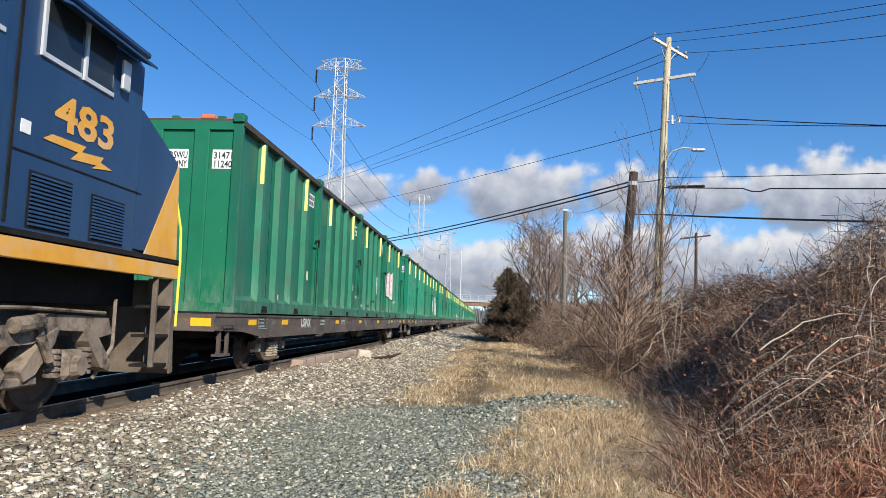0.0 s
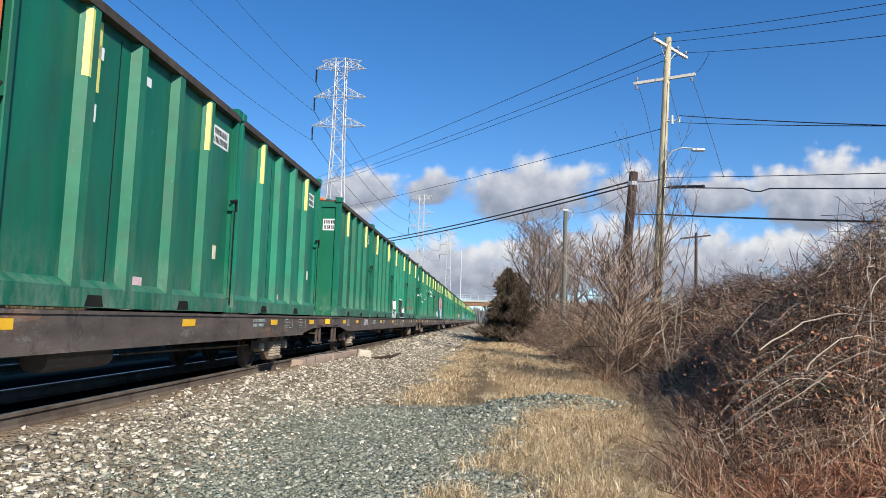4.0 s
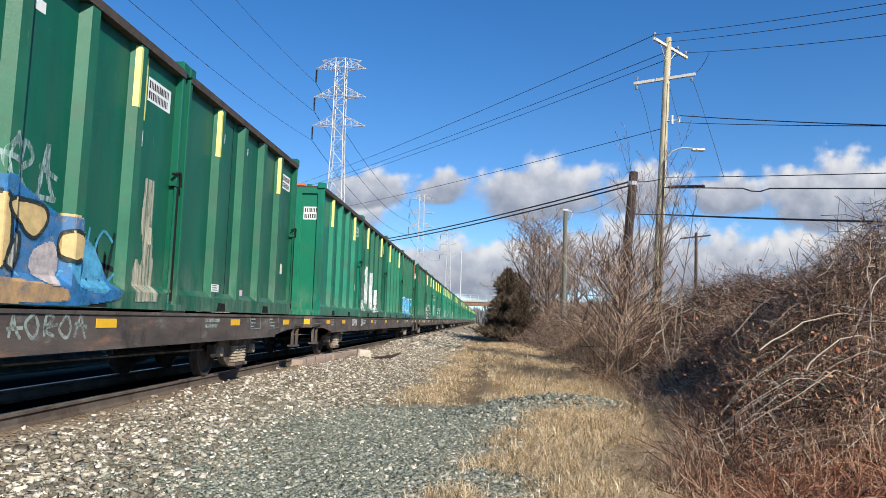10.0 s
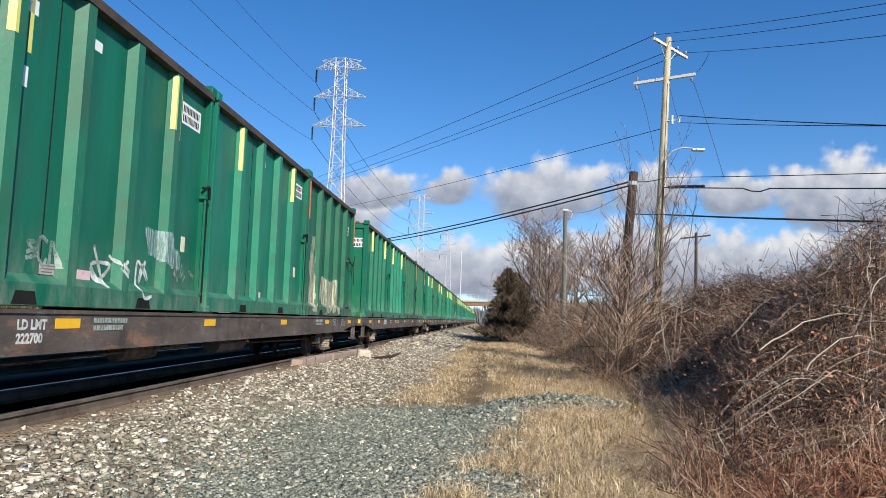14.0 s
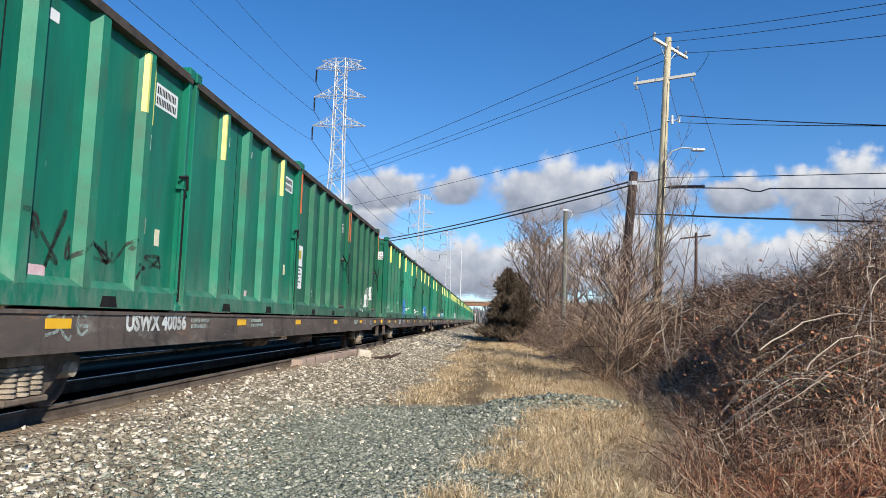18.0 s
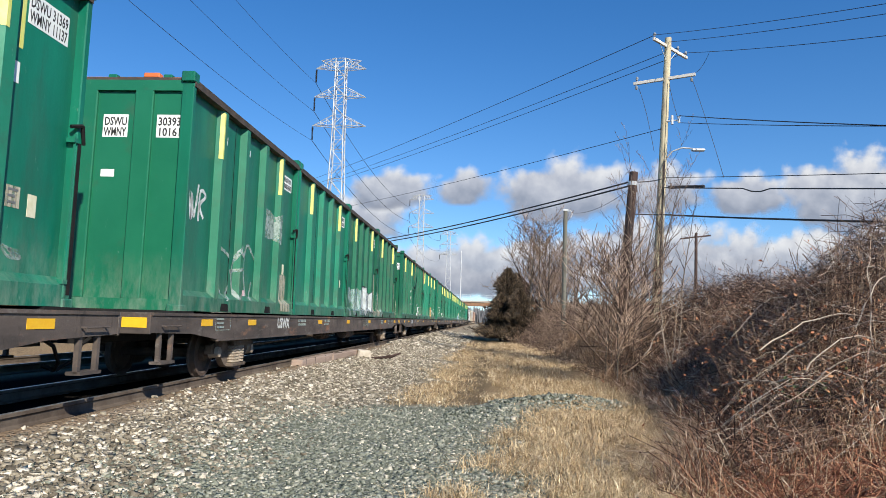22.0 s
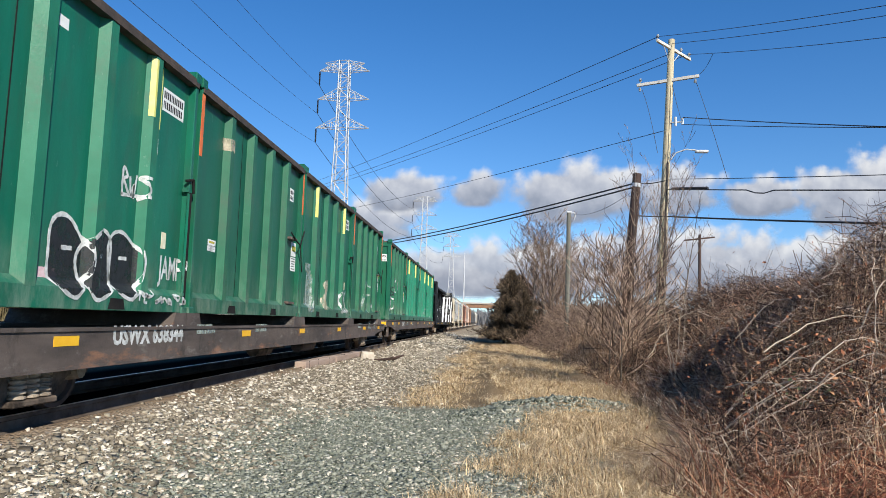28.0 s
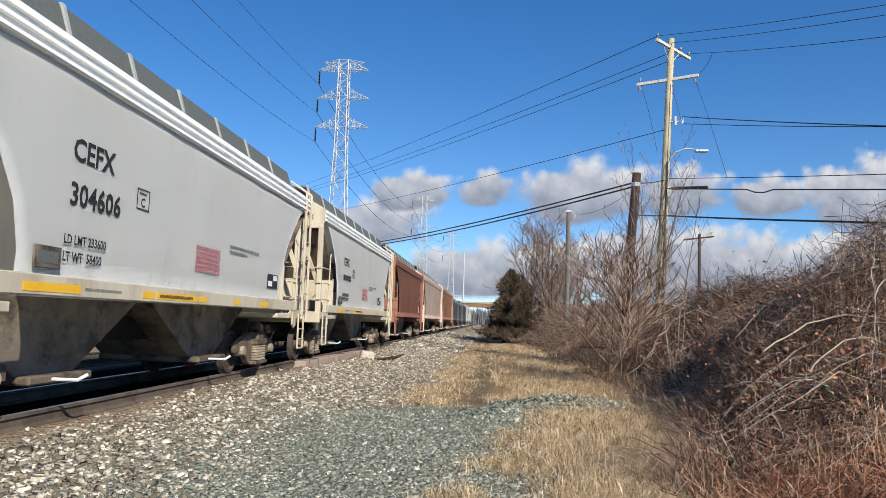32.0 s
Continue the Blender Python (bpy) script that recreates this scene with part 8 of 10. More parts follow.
strokes(-1, 3, REDP, 0.07, [(1.3, 2.1), (1.5, 2.3), (1.9, 2.25), (1.6, 1.95), (1.3, 1.85)], [(2.1, 2.3), (2.05, 1.8), (2.3, 2.1), (2.4, 2.35)], [(2.45, 2.3), (2.8, 2.25), (3.1, 2.35), (3.2, 2.0), (2.9, 1.8)], [(1.2, 1.82), (2.0, 1.8), (3.2, 1.86)], [(2.6, 1.8), (2.85, 1.5), (2.9, 1.3)])


def data_panels(n):
    """Stencilled data on a flatcar's side sill, near its ends: framed boxes and lines of print too small to read."""
    r = random.Random(n + 40)
    bm = bmesh.new()
    x = 1.333
    z = 0.86 if n != 15 else 0.80
    for y in (22.4, 23.6, 1.3):
        w = r.uniform(0.5, 0.7)
        for a, b, c, d in ((y, y + w, z + 0.25, z + 0.262), (y, y + w, z, z + 0.012), (y, y + 0.012, z, z + 0.26), (y + w, y + w + 0.012, z, z + 0.262)):
            box(bm, x, x + 0.002, a, b, c, d)
        for j in range(3):
            box(bm, x, x + 0.002, y + 0.06, y + r.uniform(0.25, 0.45), z + 0.04 + 0.07 * j, z + 0.07 + 0.07 * j)
    for y in (6.6, 9.4, 20.2):
        for j in range(2):
            a = y
            while a < y + r.uniform(0.5, 0.9):
                b = a + r.uniform(0.03, 0.07)
                box(bm, x, x + 0.002, a, b, z + 0.05 + 0.09 * j, z + 0.11 + 0.09 * j)
                a = b + 0.015
    tagged(part("print", bm, FADED, CARS[n], "faded white stencilled data panels"), kind="stuff")


for n in range(-4, 17):
    data_panels(n)


def end_paint(n, lines, width, mat, label):
    """Paint on the front end of a car's first container; points in (x, z)."""
    V, F = ribbons(lines, width)
    def out(x):
        return 0.003 if abs(abs(x) - 0.46) < 0.15 else 0.06
    part("graffiti", mesh_np("graffiti", [(a, out(a) - 0.006, b) for a, b in V], F, mat), None, CONTAINERS[n, 0], label)


end_paint(2, [[(-0.35, 2.0), (-0.25, 2.9), (-0.12, 2.15)], spline([(0.0, 2.0), (0.05, 2.75), (0.25, 2.6), (0.08, 2.35), (0.1, 1.75), (0.3, 1.55), (0.55, 1.6)]), [(0.55, 1.6), (0.65, 2.3), (0.8, 2.0), (1.0, 2.35), (1.08, 1.6)]], 0.04, SPRAY, "white sprayed graffiti tag on the container end")
end_paint(16, [spline([(-0.5, 1.5), (-0.35, 2.3), (-0.45, 2.6), (-0.2, 3.1), (0.0, 2.8), (-0.1, 2.4), (-0.35, 2.2)]), spline([(-0.1, 1.6), (0.3, 2.1), (0.1, 2.7), (0.45, 3.0), (0.7, 2.6), (0.65, 2.0), (0.4, 1.7), (0.8, 1.55)])], 0.055, SPRAY, "white graffiti outline on the container end")
for words, x, z, h in (("WASH", -0.84, 2.98, 0.17), ("D.C.", -0.84, 2.72, 0.17), ("CREAK", -0.10, 2.78, 0.20), ("2/14", -0.02, 2.40, 0.15), ("D.C.", -0.02, 2.14, 0.17)):
    part("graffiti", lettering(words, h, SPRAY), None, CONTAINERS[0, 0], "white hand-sprayed graffiti words", on_end(x + 0.55, -0.006, z))
part("placard", boxes((-0.32, 0.05, 0.05, 0.056, 1.72, 1.98)), CREAM, CONTAINERS[0, 0], "yellow and white placard")


# ---------------------------------------------------------------- locomotive (its cab end trails, y = 0 is that end)
LOCOBLUE = surface("dark_blue_paint", (0.012, 0.040, 0.105), (0.020, 0.060, 0.140), 1.0, 0.42, dirt=(0.05, 0.065, 0.09), dirt_at=(0.58, 0.8), stretch=(1, 1, 0.4), bump=0.04)
LOCOYELLOW = surface("locomotive_yellow", (0.66, 0.30, 0.03), (0.76, 0.39, 0.05), 1.5, 0.5, dirt=(0.62, 0.42, 0.25), dirt_at=(0.46, 0.72), dirt_scale=2.2)
HANDYELLOW = surface("handrail_yellow", (0.72, 0.62, 0.05), (0.80, 0.70, 0.10), 3.0, 0.5)
CABGLASS = surface("cab_glass", (0.010, 0.014, 0.018), (0.02, 0.03, 0.04), 1.0, 0.08, bump=0)
BRIGHT = surface("bright_metal_trim", (0.55, 0.56, 0.56), (0.66, 0.67, 0.67), 3.0, 0.4, metal=0.3)
LOCOTRUCK = surface("road_dust_steel", (0.15, 0.115, 0.09), (0.29, 0.225, 0.17), 2.5, 0.9, dirt=(0.03, 0.024, 0.019), dirt_at=(0.48, 0.64), dirt_scale=2.4, bump=0.35)


def build_locomotive():
    L = thing("locomotive", None, None, "dark blue and yellow six-axle diesel locomotive hauling the train", "locomotive")
    W = 1.50
    part("underframe", boxes((-0.9, 0.9, -21.5, -0.1, 1.22, 1.70)), DARK, L)
    part("side_sill", boxes((W - 0.05, W, -21.5, 0.0, 1.62, 1.85), bevel=0.01), LOCOYELLOW, L, "yellow side sill")
    part("side_sill", boxes((-W, -W + 0.05, -21.5, 0.0, 1.62, 1.85), bevel=0.01), LOCOYELLOW, L, "yellow side sill")
    part("walkway", boxes((-W, W, -21.5, 0.0, 1.82, 1.90)), DARK, L)
    # nose: sloping top, flat front, narrow at its head
    nose = bmesh.new()
    prism(nose, [(-1.35, 1.89), (-0.06, 1.89), (-0.16, 3.32), (-1.25, 3.78), (-1.35, 3.78)], "x", -W + 0.02, W - 0.02)
    bmesh.ops.bevel(nose, geom=nose.edges[:], offset=0.05, segments=2, affect="EDGES")
    part("nose", nose, LOCOBLUE, L)
    tri = bmesh.new()
    prism(tri, [(-1.02, 1.90), (-0.065, 1.90), (-0.158, 3.28)], "x", W - 0.022, W - 0.014)
    part("nose_panel", tri, LOCOYELLOW, L, "yellow slanted nose panel")
    part("nose_front", made(lambda b: prism(b, [(-0.062, 1.9), (-0.156, 3.28), (-0.150, 3.28), (-0.054, 1.9)], "x", -W + 0.1, W - 0.1)), LOCOYELLOW, L, "yellow nose front")
    cab = bmesh.new()
    prism(cab, [(-W + 0.02, 1.89), (W - 0.02, 1.89), (W - 0.02, 4.28), (W - 0.18, 4.50), (0.7, 4.62), (-0.7, 4.62), (-W + 0.18, 4.50), (-W + 0.02, 4.28)], "y", -4.6, -1.32)
    part("cab", cab, LOCOBLUE, L)
    part("cab_roof", boxes((-W - 0.01, W + 0.03, -4.6, -1.26, 4.42, 4.50), bevel=0.02), LOCOBLUE, L)
    for y0, y1 in ((-4.35, -3.90), (-3.33, -2.70), (-2.60, -2.04)):
        part("window", boxes((W - 0.022, W - 0.012, y0, y1, 3.71, 4.38)), CABGLASS, L, "dark cab side window")
        part("window_frame", boxes((W - 0.02, W + 0.01, y0 - 0.045, y0, 3.66, 4.40), (W - 0.02, W + 0.006, y0, y1, 3.66, 3.71)), BRIGHT, L)
    part("mirror", boxes((W + 0.02, W + 0.06, -1.95, -1.78, 3.80, 4.16), bevel=0.01), BRIGHT, L)
    part("sunshade", made(lambda b: prism(b, [(W - 0.02, 4.32), (W + 0.24, 4.20), (W + 0.24, 4.23), (W - 0.02, 4.36)], "y", -3.3, -1.5)), LOCOBLUE, L)
    # hood behind the cab
    part("hood", boxes((-1.05, 1.05, -20.6, -4.6, 1.89, 4.45), bevel=0.08), LOCOBLUE, L)
    part("cab_door", boxes((W - 0.02, W - 0.008, -4.45, -3.85, 1.95, 3.95)), LOCOBLUE, L)
    for y0, y1, z0, z1 in ((-3.38, -2.66, 1.93, 2.50), (-2.30, -1.57, 1.93, 2.46)):
        g = part("vent_grille", boxes((W - 0.022, W - 0.014, y0, y1, z0, z1)), DARK, L, "dark louvred grille")
        slat = finish(boxes((0, 0.016, y0 + 0.03, y1 - 0.03, 0, 0.022)), LOCOBLUE, "slat")
        for j in range(13):
            part("slat", slat, None, g, m=pose(W - 0.012, 0, z0 + 0.03 + j * (z1 - z0 - 0.06) / 12.5))
    num = lettering("483", 0.37, LOCOYELLOW, 0.03)
    wide = 1.12 / max(v.co.x for v in num.vertices)
    part("number", num, None, L, "yellow road number 483", on_side(W - 0.012, -3.06, 3.03) @ Matrix.Diagonal((wide, 1, 1, 1)))
    bolt = bmesh.new()
    pts = [(-3.23, 2.85), (-3.08, 2.93), (-2.48, 2.95), (-2.56, 2.87), (-2.12, 2.91), (-2.18, 2.84), (-1.92, 2.80), (-2.34, 2.74), (-2.25, 2.79), (-2.74, 2.75), (-2.62, 2.85)]
    prism(bolt, [(y, z) for y, z in pts[::-1]], "x", W - 0.016, W - 0.010)
    part("lightning_flash", bolt, LOCOYELLOW, L, "yellow lightning flash")
    part("seam", boxes((W - 0.02, W - 0.009, -3.66, -1.2, 2.645, 2.66), (W - 0.02, W - 0.008, -3.70, -3.66, 1.95, 4.4)), DARK, L)
    part("sticker", boxes((W - 0.02, W - 0.01, -3.56, -3.42, 2.83, 2.96)), WHITE, L, "small white sticker")
    # end steps, pilot and handrails
    part("step_well", boxes((1.12, 1.48, -0.12, -0.06, 0.35, 1.62), bevel=0.01), RAILSIDE, L, "rusty brown step well")
    part("step_stile", boxes((1.40, 1.47, -0.56, -0.50, 0.40, 1.62), bevel=0.01), RAILSIDE, L)
    for z in (0.40, 0.80, 1.20):
        part("step", boxes((1.12, 1.47, -0.50, -0.12, z, z + 0.04)), DARK, L)
    part("pilot", made(lambda b: prism(b, [(0.0, 1.6), (0.12, 0.30), (0.04, 0.28), (-0.06, 1.6)], "x", -1.45, 1.45)), RAILSIDE, L, "dusty steel snow-plough pilot")
    for x in (1.46, 1.20):
        part("handrail", made(lambda b: pipe(b, [(x, 0.10, 0.95), (x, 0.12, 1.9), (x, 0.08, 2.35), (x - 0.05, -0.05, 2.85)], 0.02)), HANDYELLOW, L, "yellow handrail")
    build_coupler(L, 0.1, 1, 0.86)
    # six-axle trucks
    for cy in (-4.0, -17.5):
        t = new("truck")
        t.parent = L
        t.matrix_basis = pose(0, cy, 0)
        for sx in (-1, 1):
            x = sx * 1.12
            # cast side frame: a stepped top beam, arched legs down to the axle boxes, a low tie bar
            bm = bmesh.new()
            prism(bm, [(-2.85, 0.86), (-2.75, 1.06), (-1.6, 1.10), (-1.25, 0.98), (-0.75, 0.96), (-0.45, 1.12), (0.45, 1.12), (0.75, 0.96), (1.25, 0.98), (1.6, 1.10), (2.75, 1.06), (2.85, 0.86),
                       (2.45, 0.80), (2.2, 0.90), (1.7, 0.92), (1.3, 0.78), (0.7, 0.76), (0.4, 0.94), (-0.4, 0.94), (-0.7, 0.76), (-1.3, 0.78), (-1.7, 0.92), (-2.2, 0.90), (-2.45, 0.80)], "x", x - 0.09, x + 0.09)
            part("side_frame", bm, LOCOTRUCK, t)
            for wy in (-1.95, 0.0, 1.95):
                for k in (-1, 1):
                    leg = made(lambda q: prism(q, [(wy + k * 0.26, 0.95), (wy + k * 0.50, 0.86), (wy + k * 0.86, 0.50), (wy + k * 0.80, 0.40), (wy + k * 0.62, 0.46), (wy + k * 0.32, 0.78)], "x", x - 0.07, x + sx * 0.13))
                    part("frame_leg", leg, LOCOTRUCK, t)
                bm = boxes((min(x, x + sx * 0.2), max(x, x + sx * 0.2), wy - 0.20, wy + 0.20, 0.36, 0.70), bevel=0.06)
                rod(bm, (x + sx * 0.18, wy, 0.52), (x + sx * 0.27, wy, 0.52), 0.14, 0.11, 12)
                part("axle_box", bm, LOCOTRUCK, t)
                if sx > 0:
                    for k in (-0.30, 0.30):
                        rings = []
                        for j in range(5):
                            z = 0.40 + j * 0.065
                            rings += [(z, 0.06), (z + 0.01, 0.085), (z + 0.042, 0.085), (z + 0.052, 0.06)]
                        part("coil_spring", made(lambda b: lathe(b, (x + 0.10, wy + k, 0), "z", rings, 12)), LOCOTRUCK, t)
            for wy in (-1.0, 1.0):
                part("tie_bar", boxes((min(x, x + sx * 0.1), max(x, x + sx * 0.1), wy - 0.42, wy + 0.42, 0.34, 0.44), bevel=0.02), LOCOTRUCK, t)
                part("brake_cylinder", rods(((x + sx * 0.15, wy - 0.1, 0.98), (x + sx * 0.15, wy + 0.32, 1.02), 0.085, 0.08), ((x + sx * 0.15, wy + 0.3, 1.0), (x + sx * 0.1, wy + 0.55, 0.62), 0.03), sides=10), LOCOTRUCK, t)
            part("brake_pipe", made(lambda q: pipe(q, [(x + sx * 0.12, -2.7, 1.15), (x + sx * 0.14, -1.2, 1.20), (x + sx * 0.14, -0.9, 1.14), (x + sx * 0.14, 1.1, 1.16), (x + sx * 0.12, 2.6, 1.12)], 0.022)), LOCOTRUCK, t)
            part("snubber", rods(((x + sx * 0.2, 0.35, 0.62), (x + sx * 0.16, 0.62, 1.02), 0.055, 0.045), ((x + sx * 0.2, 1.45, 0.60), (x + sx * 0.18, 1.30, 0.86), 0.05), sides=9), LOCOTRUCK, t)
        for wy in (-1.95, 0.0, 1.95):
            for sx in (-1, 1):
                rings = [(0.69, 0.2), (0.69, 0.54), (0.72, 0.54), (0.735, 0.51), (0.84, 0.505), (0.84, 0.44), (0.80, 0.40), (0.80, 0.2), (0.86, 0.16)]
                part("wheel", made(lambda b: lathe(b, (0, wy, 0.505), "x", [(sx * q, r) for q, r in rings], 32)), WHEELMAT, t)
        part("sand_pipe", made(lambda b: pipe(b, [(1.2, 2.9, 1.3), (1.2, 2.9, 0.7), (1.05, 2.75, 0.3)], 0.025)), LOCOTRUCK, t)
    part("fuel_tank", boxes((-1.35, 1.35, -13.6, -7.8, 0.35, 1.30), bevel=0.12), LOCOTRUCK, L)
    return L


TRAIN.append((build_locomotive(), -116.10))


# ---------------------------------------------------------------- centre-beam lumber car
BEAMBLACK = surface("black_car_paint", (0.005, 0.006, 0.008), (0.011, 0.012, 0.014), 1.0, 0.5, dirt=(0.028, 0.028, 0.028), dirt_at=(0.6, 0.85), bump=0.08, spec=0.3)
UNDERSIDE = surface("grey_chord_panel", (0.30, 0.28, 0.25), (0.42, 0.39, 0.35), 2.0, 0.85)
TORN = surface("torn_white_wrap", (0.72, 0.73, 0.74), (0.82, 0.83, 0.83), 5.0, 0.5)


def build_centrebeam():
    c = thing("centrebeam_flatcar", None, None, "empty black centre-beam lumber flatcar with torn white wrapping", "railcar")
    L = 25.1
    top = 4.64
    r = random.Random(9)
    part("deck", boxes((-1.38, 1.38, 0, L, 1.02, 1.10)), BEAMBLACK, c)
    for sx in (-1, 1):
        o = [(0, 1.10), (L, 1.10), (L, 0.86), (L - 3.4, 0.84), (3.4, 0.84), (0, 0.86)]
        part("side_sill", made(lambda b: prism(b, o, "x", sx * 1.40, sx * 1.36)), BEAMBLACK, c)
        part("top_chord_flange", boxes((sx * 0.60, sx * 0.68, 0.4, L - 0.55, top - 0.15, top + 0.02)), BEAMBLACK, c)
    for j in range(16):
        y = 1.2 + j * (L - 2.4) / 15
        if 8.4 < y < 11.2:
            continue
        part("winch", boxes((1.40, 1.45, y - 0.09, y + 0.09, 0.90, 1.04), bevel=0.01), DARK, c)
    for y in (2.2, 6.6, 8.2, 12.2, 16.4, 20.5, 22.9):
        part("reflector", boxes((1.402, 1.407, y - 0.28, y + 0.28, 0.90, 1.04)), REFLECT, c, "yellow reflector plate")
    part("centre_sill", boxes((-0.30, 0.30, 0, L, 0.55, 1.02)), DARK, c)
    part("top_chord", boxes((-0.64, 0.64, 0.3, L - 0.5, top - 0.05, top)), BEAMBLACK, c, "black top chord")
    part("chord_panel", boxes((-0.6, 0.6, 0.3, L - 0.5, top - 0.075, top - 0.05)), UNDERSIDE, c, "pale dusty underside of the chord")
    posts = [1.31 + i * 1.23 for i in range(19)]
    for i, y in enumerate(posts):
        o = [(-0.21, 1.10), (0.21, 1.10), (0.11, top - 0.35), (0.30, top - 0.07), (-0.30, top - 0.07), (-0.11, top - 0.35)]
        p = part("post", made(lambda b: prism(b, o, "y", y - 0.075, y + 0.075)), BEAMBLACK, c)
        part("chord_gusset", boxes((0.28, 0.62, y - 0.06, y + 0.06, top - 0.20, top - 0.06)), BEAMBLACK, c)
        for _ in range(r.randrange(2, 6)):
            z = r.uniform(1.3, 3.4)
            w = 0.21 - 0.10 * (z - 1.1) / 3.2
            tilt = r.uniform(-0.09, 0.09)
            s = bmesh.new()
            hgt = r.uniform(0.02, 0.075)
            x0 = -w - 0.006 if r.random() < 0.5 else r.uniform(-w, w * 0.5)
            # a strip round the front face and, on some, on over the side
            prism(s, [(x0, z), (w + 0.006, z + tilt), (w + 0.006, z + tilt + hgt * r.uniform(0.6, 1.4)), (x0, z + hgt)], "y", y - 0.086, y - 0.077)
            if r.random() < 0.6:
                prism(s, [(y - 0.086, z + tilt), (y + r.uniform(-0.02, 0.08), z + tilt * 1.3), (y + r.uniform(-0.02, 0.08), z + tilt * 1.3 + hgt), (y - 0.086, z + tilt + hgt)], "x", w + 0.002, w + 0.010)
            part("torn_wrap", s, TORN, p, "strip of torn white plastic wrap")
        for _ in range(r.randrange(0, 3)):
            z = r.uniform(1.2, 3.6)
            w = 0.21 - 0.10 * (z - 1.1) / 3.2
            x = r.uniform(-w, w - 0.05)
            s = bmesh.new()
            hgt = r.uniform(0.12, 0.34)
            prism(s, [(x, z), (x + r.uniform(0.02, 0.06), z - 0.03), (x + r.uniform(0.03, 0.07), z + hgt), (x + 0.01, z + hgt * 0.9)], "y", y - 0.09, y - 0.08)
            part("torn_wrap", s, TORN, p, "hanging scrap of torn white plastic wrap")
    for i in range(0, 10, 2):
        a, b = posts[i], posts[min(i + 2, 18)]
        part("brace", made(lambda q: beam(q, (0.14, a, 1.15), (0.14, b, top - 0.3), 0.10, 0.13)), BEAMBLACK, c)
    for i in range(9, 17, 2):
        a, b = posts[i], posts[i + 2]
        part("brace", made(lambda q: beam(q, (0.14, a, top - 0.3), (0.14, b, 1.15), 0.10, 0.13)), BEAMBLACK, c)
    # bulkheads at both ends: a plate on the load's side, box posts behind it
    for ya, yb, d in ((0.06, 0.50, -1), (L - 0.45, L, 1)):
        yp = yb if d < 0 else ya
        o = [(-1.38, 1.10), (1.38, 1.10), (1.38, top - 0.05), (1.30, top + 0.02), (-1.30, top + 0.02), (-1.38, top - 0.05)]
        part("bulkhead_plate", made(lambda q: prism(q, o, "y", yp - 0.03, yp + 0.03)), BEAMBLACK, c)
        for sx in (-1, 1):
            part("bulkhead_post", boxes((sx * 1.22, sx * 1.40, ya + 0.035, yb - 0.035, 1.10, top - 0.06), bevel=0.015), BEAMBLACK, c)
        part("bulkhead_header", boxes((-1.2, 1.2, ya + 0.04, yb - 0.04, top - 0.22, top - 0.04), bevel=0.02), BEAMBLACK, c)
        for z in (1.9, 2.75, 3.35, 3.75):
            part("bulkhead_rib", boxes((-1.21, 1.21, ya + 0.06, yb - 0.06, z, z + 0.10)), BEAMBLACK, c)
        build_coupler(c, 0.0 if d < 0 else L, d)
        build_truck(c, 2.6 if d < 0 else L - 2.6)
    part("crossbar", boxes((1.30, 1.34, L - 0.42, L - 0.05, 1.9, 1.94)), BEAMBLACK, c)
    # writing on the front bulkhead
    yf = 0.056
    part("lettering", lettering("CAUTION", 0.14, SPRAY), None, c, "white stencilled lettering", on_end(0.0, yf + 0.03, top - 0.20))
    part("lettering", lettering("600842", 0.22, SPRAY), None, c, "white stencilled number", on_end(0.28, 0.462, 3.50))
    bars(c, on_end, (-0.45, 0.462, 3.50), 0.6, 0.20, 1, SPRAY, r)
    for z, w in ((3.1, 0.75), (2.95, 0.9), (2.50, 1.35), (2.2, 1.3), (1.65, 0.8)):
        bars(c, on_end, (-0.35, 0.462, z), w, 0.16, 2, SPRAY, r)
    # the rear bulkhead's inner face: the same warnings on both halves, torn white stripes over them
    yi = L - 0.485
    for side in (0.0, -1.36):
        part("caution_line", boxes((side + 0.17, side + 1.25, yi - 0.001, yi + 0.001, 4.60, 4.612)), SPRAY, c)
        bars(c, on_end, (side + 0.17, yi, 4.52), 1.06, 0.07, 1, SPRAY, r)
        for words, x, z, h in (("LOADING AND UNLOADING", 0.17, 4.39, 0.066), ("INSTRUCTION", 0.44, 4.27, 0.066), ("WARNING", 0.19, 3.93, 0.165), ("AVOID TIPPING ACCIDENTS", 0.12, 3.27, 0.058), ("73'", 0.50, 2.55, 0.10), ("BETWEEN", 0.36, 2.40, 0.10), ("BULKHEADS", 0.33, 2.25, 0.10)):
            part("lettering", lettering(words, h, SPRAY, 0.02), None, c, "white stencilled warning", on_end(side + x, yi, z))
        for z, w, n in ((3.42, 0.3, 1), (3.02, 0.9, 2), (1.75, 0.4, 2)):
            bars(c, on_end, (side + 0.3, yi, z), w, 0.07 * n, n, SPRAY, r)
